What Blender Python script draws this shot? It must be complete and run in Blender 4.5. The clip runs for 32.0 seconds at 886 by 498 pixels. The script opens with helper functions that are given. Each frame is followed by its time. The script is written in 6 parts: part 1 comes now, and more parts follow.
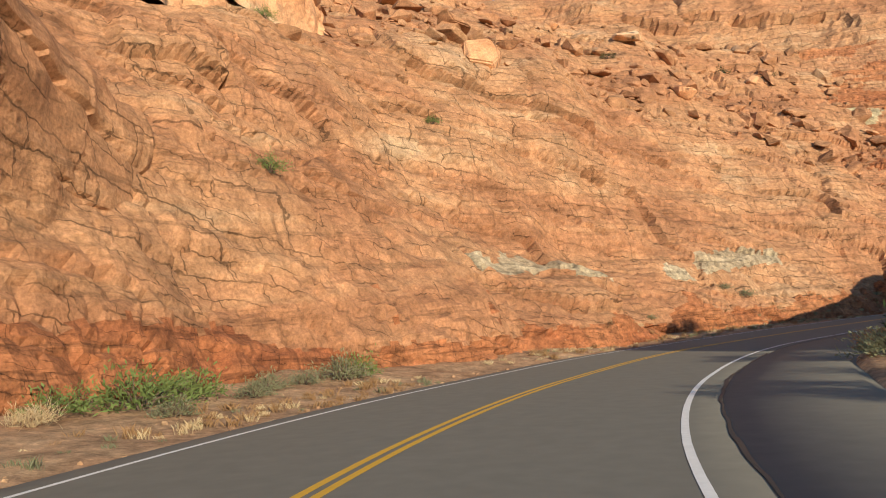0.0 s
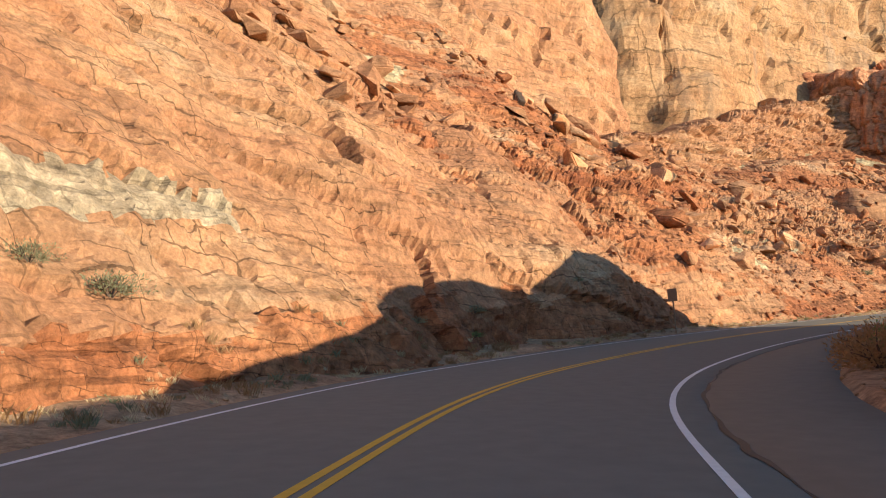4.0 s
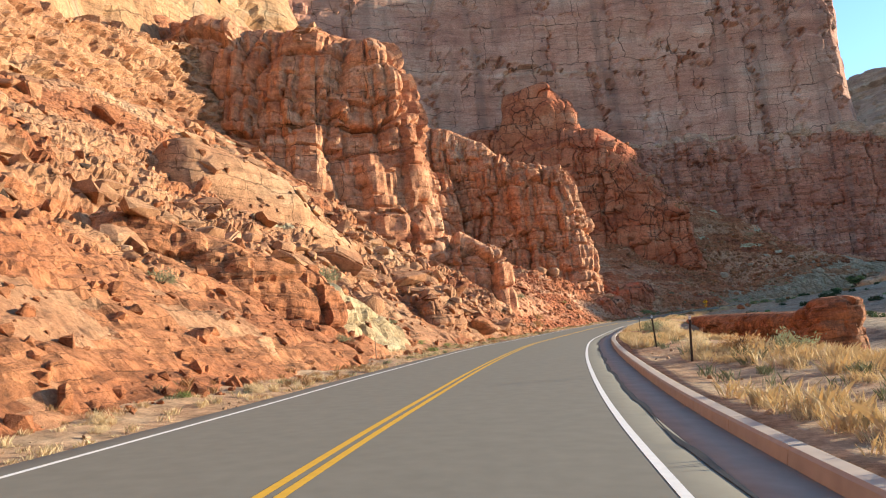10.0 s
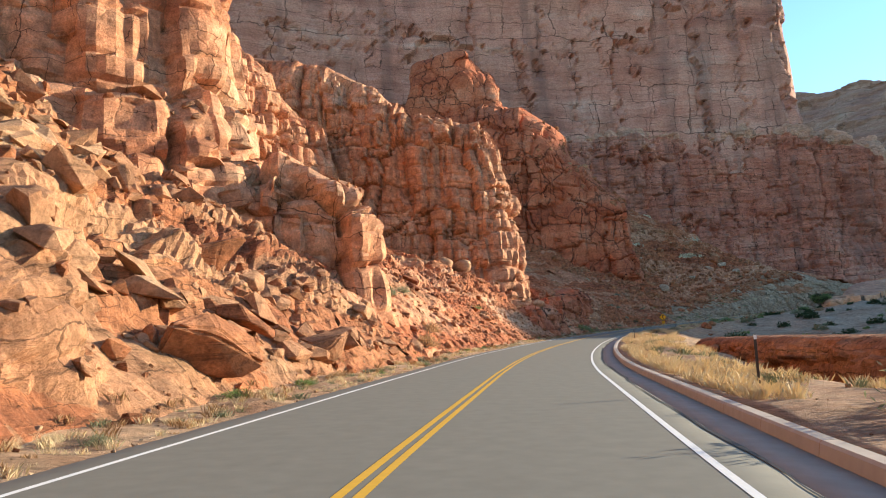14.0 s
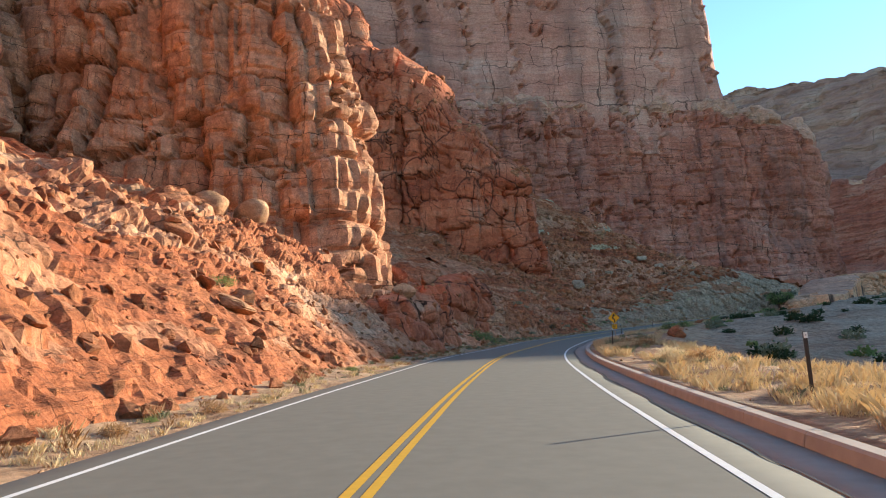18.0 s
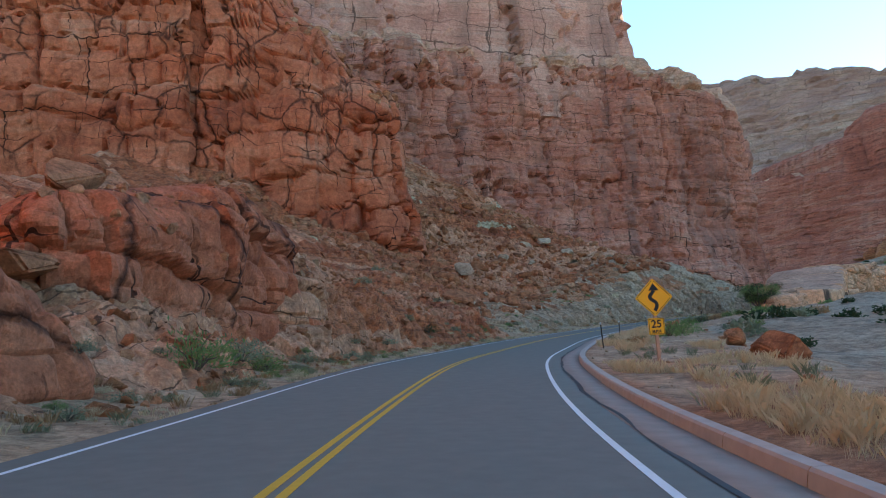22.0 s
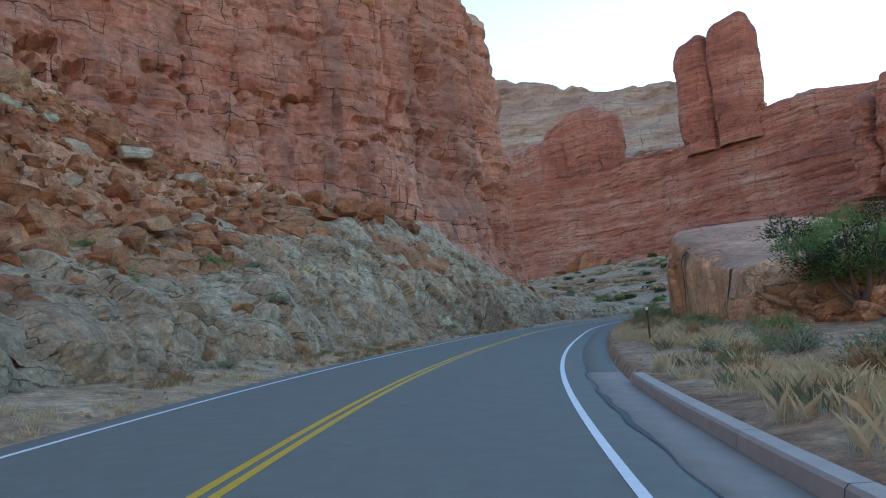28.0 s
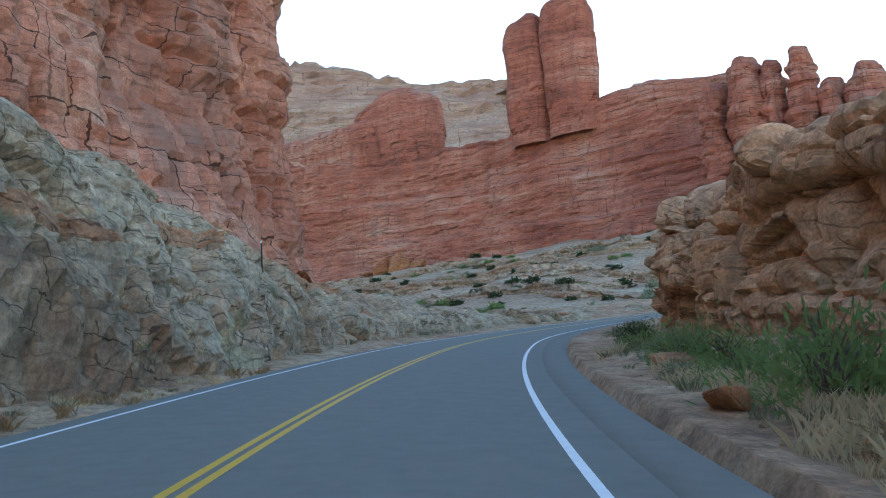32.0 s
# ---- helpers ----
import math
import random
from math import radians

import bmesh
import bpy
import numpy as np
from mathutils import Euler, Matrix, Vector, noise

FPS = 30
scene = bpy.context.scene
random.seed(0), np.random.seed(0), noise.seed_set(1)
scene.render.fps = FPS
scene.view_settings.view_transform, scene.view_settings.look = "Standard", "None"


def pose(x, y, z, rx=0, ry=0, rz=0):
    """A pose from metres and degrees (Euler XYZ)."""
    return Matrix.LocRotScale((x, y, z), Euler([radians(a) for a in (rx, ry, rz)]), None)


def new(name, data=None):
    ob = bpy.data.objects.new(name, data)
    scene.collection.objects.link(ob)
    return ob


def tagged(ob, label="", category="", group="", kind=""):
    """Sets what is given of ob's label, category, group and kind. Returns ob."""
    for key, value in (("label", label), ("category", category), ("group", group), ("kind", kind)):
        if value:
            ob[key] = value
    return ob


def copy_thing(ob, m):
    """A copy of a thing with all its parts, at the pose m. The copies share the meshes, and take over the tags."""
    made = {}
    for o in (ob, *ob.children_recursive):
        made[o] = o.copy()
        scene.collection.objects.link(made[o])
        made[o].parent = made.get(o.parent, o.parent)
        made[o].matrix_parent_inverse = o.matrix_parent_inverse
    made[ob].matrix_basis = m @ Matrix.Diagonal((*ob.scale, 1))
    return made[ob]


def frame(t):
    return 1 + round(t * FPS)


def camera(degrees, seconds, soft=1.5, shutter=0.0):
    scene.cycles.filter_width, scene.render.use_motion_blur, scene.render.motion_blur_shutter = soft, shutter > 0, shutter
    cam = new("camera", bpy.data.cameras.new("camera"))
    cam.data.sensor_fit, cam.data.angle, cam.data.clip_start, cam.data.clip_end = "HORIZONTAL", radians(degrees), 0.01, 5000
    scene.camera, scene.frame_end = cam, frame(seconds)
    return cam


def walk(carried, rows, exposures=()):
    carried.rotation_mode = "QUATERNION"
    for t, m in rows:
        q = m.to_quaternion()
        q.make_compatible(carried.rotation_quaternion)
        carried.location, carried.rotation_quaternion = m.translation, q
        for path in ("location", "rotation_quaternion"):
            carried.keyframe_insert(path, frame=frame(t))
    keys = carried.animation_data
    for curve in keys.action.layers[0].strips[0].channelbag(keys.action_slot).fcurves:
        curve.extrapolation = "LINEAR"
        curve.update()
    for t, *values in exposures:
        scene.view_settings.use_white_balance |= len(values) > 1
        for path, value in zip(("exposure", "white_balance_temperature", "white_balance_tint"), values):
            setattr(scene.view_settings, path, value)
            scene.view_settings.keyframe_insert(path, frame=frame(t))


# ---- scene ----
cam = camera(59.0, 32.0, soft=1.05)
METRES, EYE, TILT, LEAN, TURN = 380.0, 1.42, 9.0, 5.0, 0.0
ROWS = [
    (0.0, 0.0, 0.0, 0.0, 0.0, 0.0, -0.0),
    (0.5, 0.0016, 0.0124, -0.0013, -4.8, 0.16, -0.83),
    (1.0, 0.0044, 0.0245, -0.0024, -10.03, 0.44, -1.64),
    (1.5, 0.0081, 0.0364, -0.0034, -14.72, 0.81, -2.44),
    (2.0, 0.0128, 0.0482, -0.0043, -19.15, 1.31, -3.25),
    (2.5, 0.0184, 0.0593, -0.0051, -23.56, 1.88, -3.85),
    (3.0, 0.0249, 0.0704, -0.0057, -28.03, 2.51, -5.05),
    (3.5, 0.0328, 0.0814, -0.0062, -32.76, 3.16, -5.77),
    (5.5, 0.0684, 0.1145, -0.0067, -50.15, 6.39, -6.19),
    (6.0, 0.0793, 0.1215, -0.0062, -55.31, 7.37, -6.44),
    (6.5, 0.0904, 0.1271, -0.0057, -60.13, 8.2, -6.14),
    (7.0, 0.1027, 0.1321, -0.0048, -65.13, 9.01, -6.14),
    (7.5, 0.1149, 0.1361, -0.0038, -69.07, 9.6, -5.91),
    (8.0, 0.1276, 0.1395, -0.0027, -71.98, 10.11, -5.48),
    (8.5, 0.1408, 0.1424, -0.0015, -74.21, 10.46, -5.17),
    (9.0, 0.1544, 0.1448, -0.0002, -76.39, 10.91, -5.19),
    (9.5, 0.1683, 0.1467, 0.0012, -78.6, 11.24, -5.03),
    (10.0, 0.1828, 0.1484, 0.0027, -80.18, 11.55, -4.61),
    (10.5, 0.1966, 0.1496, 0.0042, -81.46, 11.72, -4.56),
    (11.0, 0.2127, 0.1508, 0.006, -82.79, 11.92, -4.43),
    (11.5, 0.228, 0.1516, 0.0078, -83.75, 12.28, -4.25),
    (12.0, 0.2434, 0.1522, 0.0098, -84.49, 12.58, -4.26),
    (12.5, 0.2588, 0.1527, 0.0117, -85.05, 12.75, -4.32),
    (13.0, 0.2744, 0.1529, 0.0137, -85.57, 12.89, -4.59),
    (13.5, 0.2902, 0.153, 0.0157, -86.1, 12.97, -5.21),
    (14.0, 0.3062, 0.1529, 0.0178, -87.08, 13.06, -5.82),
    (14.5, 0.3234, 0.1523, 0.02, -88.28, 13.21, -6.16),
    (16.5, 0.3901, 0.1482, 0.0289, -92.47, 13.82, -5.55),
    (17.0, 0.4076, 0.1462, 0.0315, -93.4, 14.0, -5.29),
    (17.5, 0.4253, 0.144, 0.0342, -94.48, 14.28, -4.94),
    (18.0, 0.4441, 0.1412, 0.0371, -95.46, 14.51, -4.64),
    (18.5, 0.4621, 0.1382, 0.0399, -96.11, 14.6, -4.68),
    (19.0, 0.4786, 0.1354, 0.0425, -96.81, 14.72, -4.87),
    (19.5, 0.4957, 0.1322, 0.0452, -97.29, 14.81, -4.83),
    (20.0, 0.5124, 0.1288, 0.0479, -98.32, 14.95, -4.72),
    (20.5, 0.5288, 0.1255, 0.0505, -101.61, 15.29, -4.15),
    (21.0, 0.5448, 0.122, 0.0532, -102.9, 15.36, -3.87),
    (21.5, 0.5617, 0.1179, 0.0561, -103.92, 15.49, -3.88),
    (22.0, 0.5796, 0.113, 0.0591, -105.27, 15.67, -3.78),
    (22.5, 0.5965, 0.1079, 0.0621, -106.81, 15.85, -3.38),
    (23.0, 0.6127, 0.1025, 0.065, -108.36, 16.02, -2.96),
    (23.5, 0.6287, 0.0967, 0.0682, -110.1, 16.21, -2.69),
    (24.0, 0.6444, 0.0905, 0.0715, -111.76, 16.38, -2.35),
    (24.5, 0.6599, 0.0839, 0.0747, -113.45, 16.51, -2.05),
    (26.5, 0.7205, 0.0515, 0.0884, -121.32, 17.16, -0.37),
    (27.0, 0.7346, 0.0421, 0.0921, -123.67, 17.33, -0.2),
    (27.5, 0.7481, 0.0323, 0.0957, -126.02, 17.47, 0.25),
    (28.0, 0.761, 0.022, 0.0994, -128.24, 17.67, 0.74),
    (28.5, 0.7723, 0.0122, 0.1028, -130.27, 17.74, 1.01),
    (29.0, 0.7856, -0.0002, 0.107, -132.64, 17.77, 1.15),
    (29.5, 0.7966, -0.0114, 0.1106, -134.86, 17.88, 1.32),
    (30.0, 0.807, -0.0229, 0.1142, -136.92, 17.95, 1.61),
    (30.5, 0.8171, -0.0347, 0.1178, -138.65, 17.9, 2.0),
    (31.0, 0.8269, -0.0467, 0.1214, -139.98, 17.85, 2.38),
    (31.5, 0.8364, -0.0587, 0.1249, -141.17, 17.85, 2.56),
    (32.0, 0.8451, -0.0702, 0.1283, -142.22, 17.8, 2.82),
]
BASE = pose(0, 0, EYE, TILT, LEAN, TURN)
POSES = [(t, BASE @ pose(METRES * x, METRES * y, METRES * z, 90 + pitch, roll, yaw)) for t, x, y, z, yaw, pitch, roll in ROWS]
EXPOSURES = [(0, 0.5, 6500, 3), (3, 0.72, 6650, 5), (6, 1.22, 6700, 5), (9, 1.25, 6500, 4), (12, 1.4, 6400, 3), (14, 1.4, 6350, 2), (18, 1.38, 6250, 2), (20, 1.5, 6200, 2), (22, 1.84, 6350, 3), (24, 2.25, 6950, 4), (27, 2.14, 6700, 3), (30, 2.18, 6600, 3), (32, 2.5, 6750, 3)]
walk(cam, POSES, EXPOSURES)

# ---- world and sun ----
SUN_TOWARDS, SUN_HEIGHT = Vector((0.445, -0.895, 0)).normalized(), 12.4
world = bpy.data.worlds.new("world")
scene.world = world
world.use_nodes = True
wn = world.node_tree
sky = wn.nodes.new("ShaderNodeTexSky")
sky.sky_type, sky.sun_disc = "NISHITA", False
sky.sun_elevation = radians(SUN_HEIGHT)
sky.sun_rotation = math.atan2(SUN_TOWARDS.x, SUN_TOWARDS.y)
sky.dust_density, sky.air_density, sky.ozone_density, sky.altitude = 0.1, 1.0, 2.5, 1400
wn.links.new(sky.outputs[0], wn.nodes["Background"].inputs[0])
wn.nodes["Background"].inputs[1].default_value = 0.15
sun = new("sun", bpy.data.lights.new("sun", "SUN"))
sun.data.energy, sun.data.angle, sun.data.color = 5.0, radians(0.5), (1.0, 0.82, 0.62)
toward = Vector((SUN_TOWARDS.x, SUN_TOWARDS.y, math.tan(radians(SUN_HEIGHT))))
sun.matrix_world = Matrix.Translation((100, -100, 150)) @ toward.to_track_quat("Z", "Y").to_matrix().to_4x4()

# ---- materials ----
def nodes_of(name, rough=0.9, metal=0.0):
    m = bpy.data.materials.new(name)
    m.use_nodes = True
    tree = m.node_tree
    bsdf = tree.nodes["Principled BSDF"]
    bsdf.inputs["Roughness"].default_value = rough
    bsdf.inputs["Metallic"].default_value = metal
    bsdf.inputs["Specular IOR Level"].default_value = 0.25
    return m, tree, bsdf


def plain(name, col, rough=0.7, metal=0.0, vary=0.12, scale=6.0, bump=0.0):
    m, tree, bsdf = nodes_of(name, rough, metal)
    N, K = tree.nodes.new, tree.links.new
    tc, nz, mix = N("ShaderNodeTexCoord"), N("ShaderNodeTexNoise"), N("ShaderNodeMix")
    nz.inputs["Scale"].default_value, nz.inputs["Detail"].default_value = scale, 6
    K(tc.outputs["Object"], nz.inputs["Vector"])
    mix.data_type = "RGBA"
    mix.inputs["A"].default_value = (*[c * (1 - vary) for c in col], 1)
    mix.inputs["B"].default_value = (*[min(1, c * (1 + vary)) for c in col], 1)
    K(nz.outputs["Fac"], mix.inputs["Factor"])
    K(mix.outputs["Result"], bsdf.inputs["Base Color"])
    if bump:
        b = N("ShaderNodeBump")
        b.inputs["Strength"].default_value, b.inputs["Distance"].default_value = 0.6, bump
        K(nz.outputs["Fac"], b.inputs["Height"])
        K(b.outputs["Normal"], bsdf.inputs["Normal"])
    return m


def rock_material(name, cols, band=0.35, patch=0.09, streak=0.0, streak_col=(0.10, 0.06, 0.05), run=1.0, crack=0.32, grain=0.05, plate=1.0, vary=0.16, speck=1.0, sparse=0.0, strata=0.35, dip=(0.05, -0.04), tall=1.0, seams=0.0):
    """Sandstone: warped bedding bands, blotches, joints, vertical varnish streaks and a fine grain."""
    m, tree, bsdf = nodes_of(name, 0.92)
    N, K = tree.nodes.new, tree.links.new
    geo, sep, comb = N("ShaderNodeNewGeometry"), N("ShaderNodeSeparateXYZ"), N("ShaderNodeCombineXYZ")
    pos = geo.outputs["Position"]
    warp = N("ShaderNodeTexNoise")
    warp.inputs["Scale"].default_value, warp.inputs["Detail"].default_value = 0.06, 5
    K(pos, warp.inputs["Vector"])
    K(pos, sep.inputs[0])
    a = N("ShaderNodeMath"); a.operation = "MULTIPLY_ADD"
    a.inputs[1].default_value = 7.0
    K(warp.outputs["Fac"], a.inputs[0]); K(sep.outputs["Z"], a.inputs[2])
    for k, f in (("X", 0.03), ("Y", 0.03)):
        mm = N("ShaderNodeMath"); mm.operation = "MULTIPLY"; mm.inputs[1].default_value = f
        K(sep.outputs[k], mm.inputs[0]); K(mm.outputs[0], comb.inputs[k])
    K(a.outputs[0], comb.inputs["Z"])
    bands = N("ShaderNodeTexNoise")
    bands.inputs["Scale"].default_value, bands.inputs["Detail"].default_value, bands.inputs["Roughness"].default_value = band, 8, 0.7
    K(comb.outputs[0], bands.inputs["Vector"])
    blot = N("ShaderNodeTexNoise")
    blot.inputs["Scale"].default_value, blot.inputs["Detail"].default_value, blot.inputs["Roughness"].default_value = patch, 9, 0.62
    K(pos, blot.inputs["Vector"])
    add = N("ShaderNodeMath"); add.operation = "ADD"
    K(bands.outputs["Fac"], add.inputs[0]); K(blot.outputs["Fac"], add.inputs[1])
    half = N("ShaderNodeMath"); half.operation = "MULTIPLY"; half.inputs[1].default_value = 0.5
    K(add.outputs[0], half.inputs[0])
    ramp = N("ShaderNodeValToRGB")
    ramp.color_ramp.elements[0].position, ramp.color_ramp.elements[-1].position = 0.36, 0.64
    for i in range(len(cols) - 2):
        ramp.color_ramp.elements.new(0.36 + 0.28 * (i + 1) / (len(cols) - 1))
    for e, c in zip(ramp.color_ramp.elements, cols):
        e.color = (*c, 1)
    K(half.outputs[0], ramp.inputs["Fac"])
    col = ramp.outputs["Color"]
    fine = N("ShaderNodeTexNoise")
    fine.inputs["Scale"].default_value, fine.inputs["Detail"].default_value, fine.inputs["Roughness"].default_value = 1.7, 10, 0.7
    K(pos, fine.inputs["Vector"])
    fr = N("ShaderNodeMapRange"); fr.inputs["From Min"].default_value, fr.inputs["From Max"].default_value = 0.3, 0.7
    fr.inputs["To Min"].default_value, fr.inputs["To Max"].default_value = 1 - 0.58 * speck, 1 + 0.42 * speck
    K(fine.outputs["Fac"], fr.inputs["Value"])
    mul = N("ShaderNodeMix"); mul.data_type, mul.blend_type = "RGBA", "MULTIPLY"
    mul.inputs["Factor"].default_value = 1.0
    K(col, mul.inputs["A"]); K(fr.outputs["Result"], mul.inputs["B"])
    col = mul.outputs["Result"]
    grit = N("ShaderNodeTexNoise")
    grit.inputs["Scale"].default_value, grit.inputs["Detail"].default_value, grit.inputs["Roughness"].default_value = 9.0, 6, 0.75
    K(pos, grit.inputs["Vector"])
    gr = N("ShaderNodeMapRange"); gr.inputs["From Min"].default_value, gr.inputs["From Max"].default_value = 0.3, 0.7
    gr.inputs["To Min"].default_value, gr.inputs["To Max"].default_value = 0.62, 1.33
    K(grit.outputs["Fac"], gr.inputs["Value"])
    mul3 = N("ShaderNodeMix"); mul3.data_type, mul3.blend_type = "RGBA", "MULTIPLY"
    mul3.inputs["Factor"].default_value = 1.0
    K(col, mul3.inputs["A"]); K(gr.outputs["Result"], mul3.inputs["B"])
    col = mul3.outputs["Result"]
    lm = N("ShaderNodeMapping"); lm.inputs["Rotation"].default_value = (dip[0], dip[1], 0); lm.inputs["Scale"].default_value = (0.16, 0.16, 3.6)
    K(pos, lm.inputs["Vector"])
    la = N("ShaderNodeVectorMath"); la.operation = "MULTIPLY_ADD"; la.inputs[1].default_value = (0, 0, 9.0)
    K(warp.outputs["Color"], la.inputs[0]); K(lm.outputs[0], la.inputs[2])
    lines = N("ShaderNodeTexNoise")
    lines.inputs["Scale"].default_value, lines.inputs["Detail"].default_value, lines.inputs["Roughness"].default_value = 1.0, 6, 0.62
    K(la.outputs[0], lines.inputs["Vector"])
    lr = N("ShaderNodeMapRange"); lr.inputs["From Min"].default_value, lr.inputs["From Max"].default_value = 0.37, 0.44
    lr.inputs["To Min"].default_value, lr.inputs["To Max"].default_value = 1 - strata, 1.0 + 0.1 * strata
    K(lines.outputs["Fac"], lr.inputs["Value"])
    mul5 = N("ShaderNodeMix"); mul5.data_type, mul5.blend_type = "RGBA", "MULTIPLY"
    mul5.inputs["Factor"].default_value = 1.0
    K(col, mul5.inputs["A"]); K(lr.outputs["Result"], mul5.inputs["B"])
    col = mul5.outputs["Result"]
    if streak:
        sc = N("ShaderNodeVectorMath"); sc.operation = "MULTIPLY"; sc.inputs[1].default_value = (0.5 * run, 0.5 * run, 0.025)
        K(pos, sc.inputs[0])
        st = N("ShaderNodeTexNoise"); st.inputs["Scale"].default_value, st.inputs["Detail"].default_value = 0.55, 7
        K(sc.outputs[0], st.inputs["Vector"])
        sr = N("ShaderNodeMapRange"); sr.inputs["From Min"].default_value, sr.inputs["From Max"].default_value = 0.5 + sparse, 0.57 + sparse if sparse else 0.68
        sr.inputs["To Max"].default_value = streak
        K(st.outputs["Fac"], sr.inputs["Value"])
        mx = N("ShaderNodeMix"); mx.data_type = "RGBA"
        mx.inputs["B"].default_value = (*streak_col, 1)
        K(sr.outputs["Result"], mx.inputs["Factor"]); K(col, mx.inputs["A"])
        col = mx.outputs["Result"]
    wv = N("ShaderNodeTexNoise"); wv.inputs["Scale"].default_value, wv.inputs["Detail"].default_value = 0.8 / plate, 5
    K(pos, wv.inputs["Vector"])
    wm = N("ShaderNodeVectorMath"); wm.operation = "MULTIPLY_ADD"; wm.inputs[1].default_value = (1.1 * plate,) * 3
    K(wv.outputs["Color"], wm.inputs[0]); K(pos, wm.inputs[2])
    mp = N("ShaderNodeMapping"); mp.inputs["Rotation"].default_value = (0.25, -0.2, 0.5); mp.inputs["Scale"].default_value = (0.8, 0.8, 1.7 / tall)
    K(wm.outputs[0], mp.inputs["Vector"])

    def plates(scale):
        f = N("ShaderNodeTexVoronoi")
        f.inputs["Scale"].default_value = scale
        K(mp.outputs[0], f.inputs["Vector"])
        sx = N("ShaderNodeSeparateColor"); K(f.outputs["Color"], sx.inputs[0])
        return sx.outputs[0]

    big_v, lit_v = plates(1.0 / plate), plates(3.1 / plate)
    face = N("ShaderNodeAttribute"); face.attribute_name = "face"
    fs = N("ShaderNodeSeparateXYZ"); K(face.outputs["Vector"], fs.inputs[0])
    bend = N("ShaderNodeTexNoise"); bend.inputs["Scale"].default_value, bend.inputs["Detail"].default_value, bend.inputs["Roughness"].default_value = 0.33 / plate, 5, 0.6
    K(pos, bend.inputs["Vector"])
    fw = N("ShaderNodeVectorMath"); fw.operation = "MULTIPLY_ADD"; fw.inputs[1].default_value = (1.9 * plate, 1.5 * plate, 0)
    K(bend.outputs["Color"], fw.inputs[0]); K(face.outputs["Vector"], fw.inputs[2])

    def splits(width, height, line):
        b = N("ShaderNodeTexBrick")
        for k, q in (("Scale", 1.0), ("Mortar Size", line), ("Mortar Smooth", 0.2), ("Brick Width", width), ("Row Height", height)):
            b.inputs[k].default_value = q
        b.offset, b.offset_frequency, b.squash, b.squash_frequency = 0.37, 3, 1.6, 2
        K(fw.outputs[0], b.inputs["Vector"])
        return b.outputs["Fac"]

    mask = N("ShaderNodeMapRange"); mask.inputs["From Min"].default_value, mask.inputs["From Max"].default_value = 0.46, 0.54
    K(wv.outputs["Fac"], mask.inputs["Value"])
    sm = N("ShaderNodeMath"); sm.operation = "MULTIPLY"
    K(splits(0.95 * plate, 0.5 * plate * tall, 0.016 * plate), sm.inputs[0]); K(mask.outputs["Result"], sm.inputs[1])
    gaps = N("ShaderNodeMapRange"); gaps.inputs["From Min"].default_value, gaps.inputs["From Max"].default_value = 0.42, 0.56
    K(blot.outputs["Fac"], gaps.inputs["Value"])
    bg = N("ShaderNodeMath"); bg.operation = "MULTIPLY"
    K(splits(2.6 * plate, 1.5 * plate * tall, 0.028 * plate), bg.inputs[0]); K(gaps.outputs["Result"], bg.inputs[1])
    both = N("ShaderNodeMath"); both.operation = "MAXIMUM"
    K(bg.outputs[0], both.inputs[0]); K(sm.outputs[0], both.inputs[1])
    joins = both.outputs[0]
    if seams:
        seam = N("ShaderNodeTexVoronoi"); seam.feature = "DISTANCE_TO_EDGE"; seam.inputs["Scale"].default_value = 0.6 / plate
        K(mp.outputs[0], seam.inputs["Vector"])
        thin = N("ShaderNodeMapRange"); thin.inputs["From Max"].default_value = 0.035
        thin.inputs["To Min"].default_value, thin.inputs["To Max"].default_value = seams, 0.0
        K(seam.outputs["Distance"], thin.inputs["Value"])
        part_of = N("ShaderNodeMapRange"); part_of.inputs["From Min"].default_value, part_of.inputs["From Max"].default_value = 0.40, 0.50
        K(bend.outputs["Fac"], part_of.inputs["Value"])
        sw = N("ShaderNodeMath"); sw.operation = "MULTIPLY"
        K(thin.outputs["Result"], sw.inputs[0]); K(part_of.outputs["Result"], sw.inputs[1])
        every = N("ShaderNodeMath"); every.operation = "MAXIMUM"
        K(both.outputs[0], every.inputs[0]); K(sw.outputs[0], every.inputs[1])
        joins = every.outputs[0]
    on = N("ShaderNodeMath"); on.operation = "MULTIPLY"
    K(joins, on.inputs[0]); K(fs.outputs["Z"], on.inputs[1])
    vr = N("ShaderNodeMath"); vr.operation = "SUBTRACT"; vr.inputs[0].default_value = 1.0
    K(on.outputs[0], vr.inputs[1])
    hv = N("ShaderNodeMath"); hv.operation = "MULTIPLY_ADD"; hv.inputs[1].default_value = 0.4
    K(lit_v, hv.inputs[0]); K(big_v, hv.inputs[2])
    tone = N("ShaderNodeMapRange"); tone.inputs["From Max"].default_value = 1.4
    tone.inputs["To Min"].default_value, tone.inputs["To Max"].default_value = 1 - vary, 1 + vary
    K(hv.outputs[0], tone.inputs["Value"])
    mul4 = N("ShaderNodeMix"); mul4.data_type, mul4.blend_type = "RGBA", "MULTIPLY"
    mul4.inputs["Factor"].default_value = 1.0
    K(col, mul4.inputs["A"]); K(tone.outputs["Result"], mul4.inputs["B"])
    col = mul4.outputs["Result"]
    dark = N("ShaderNodeMapRange"); dark.inputs["To Min"].default_value = 1 - crack
    K(vr.outputs[0], dark.inputs["Value"])
    mul2 = N("ShaderNodeMix"); mul2.data_type, mul2.blend_type = "RGBA", "MULTIPLY"
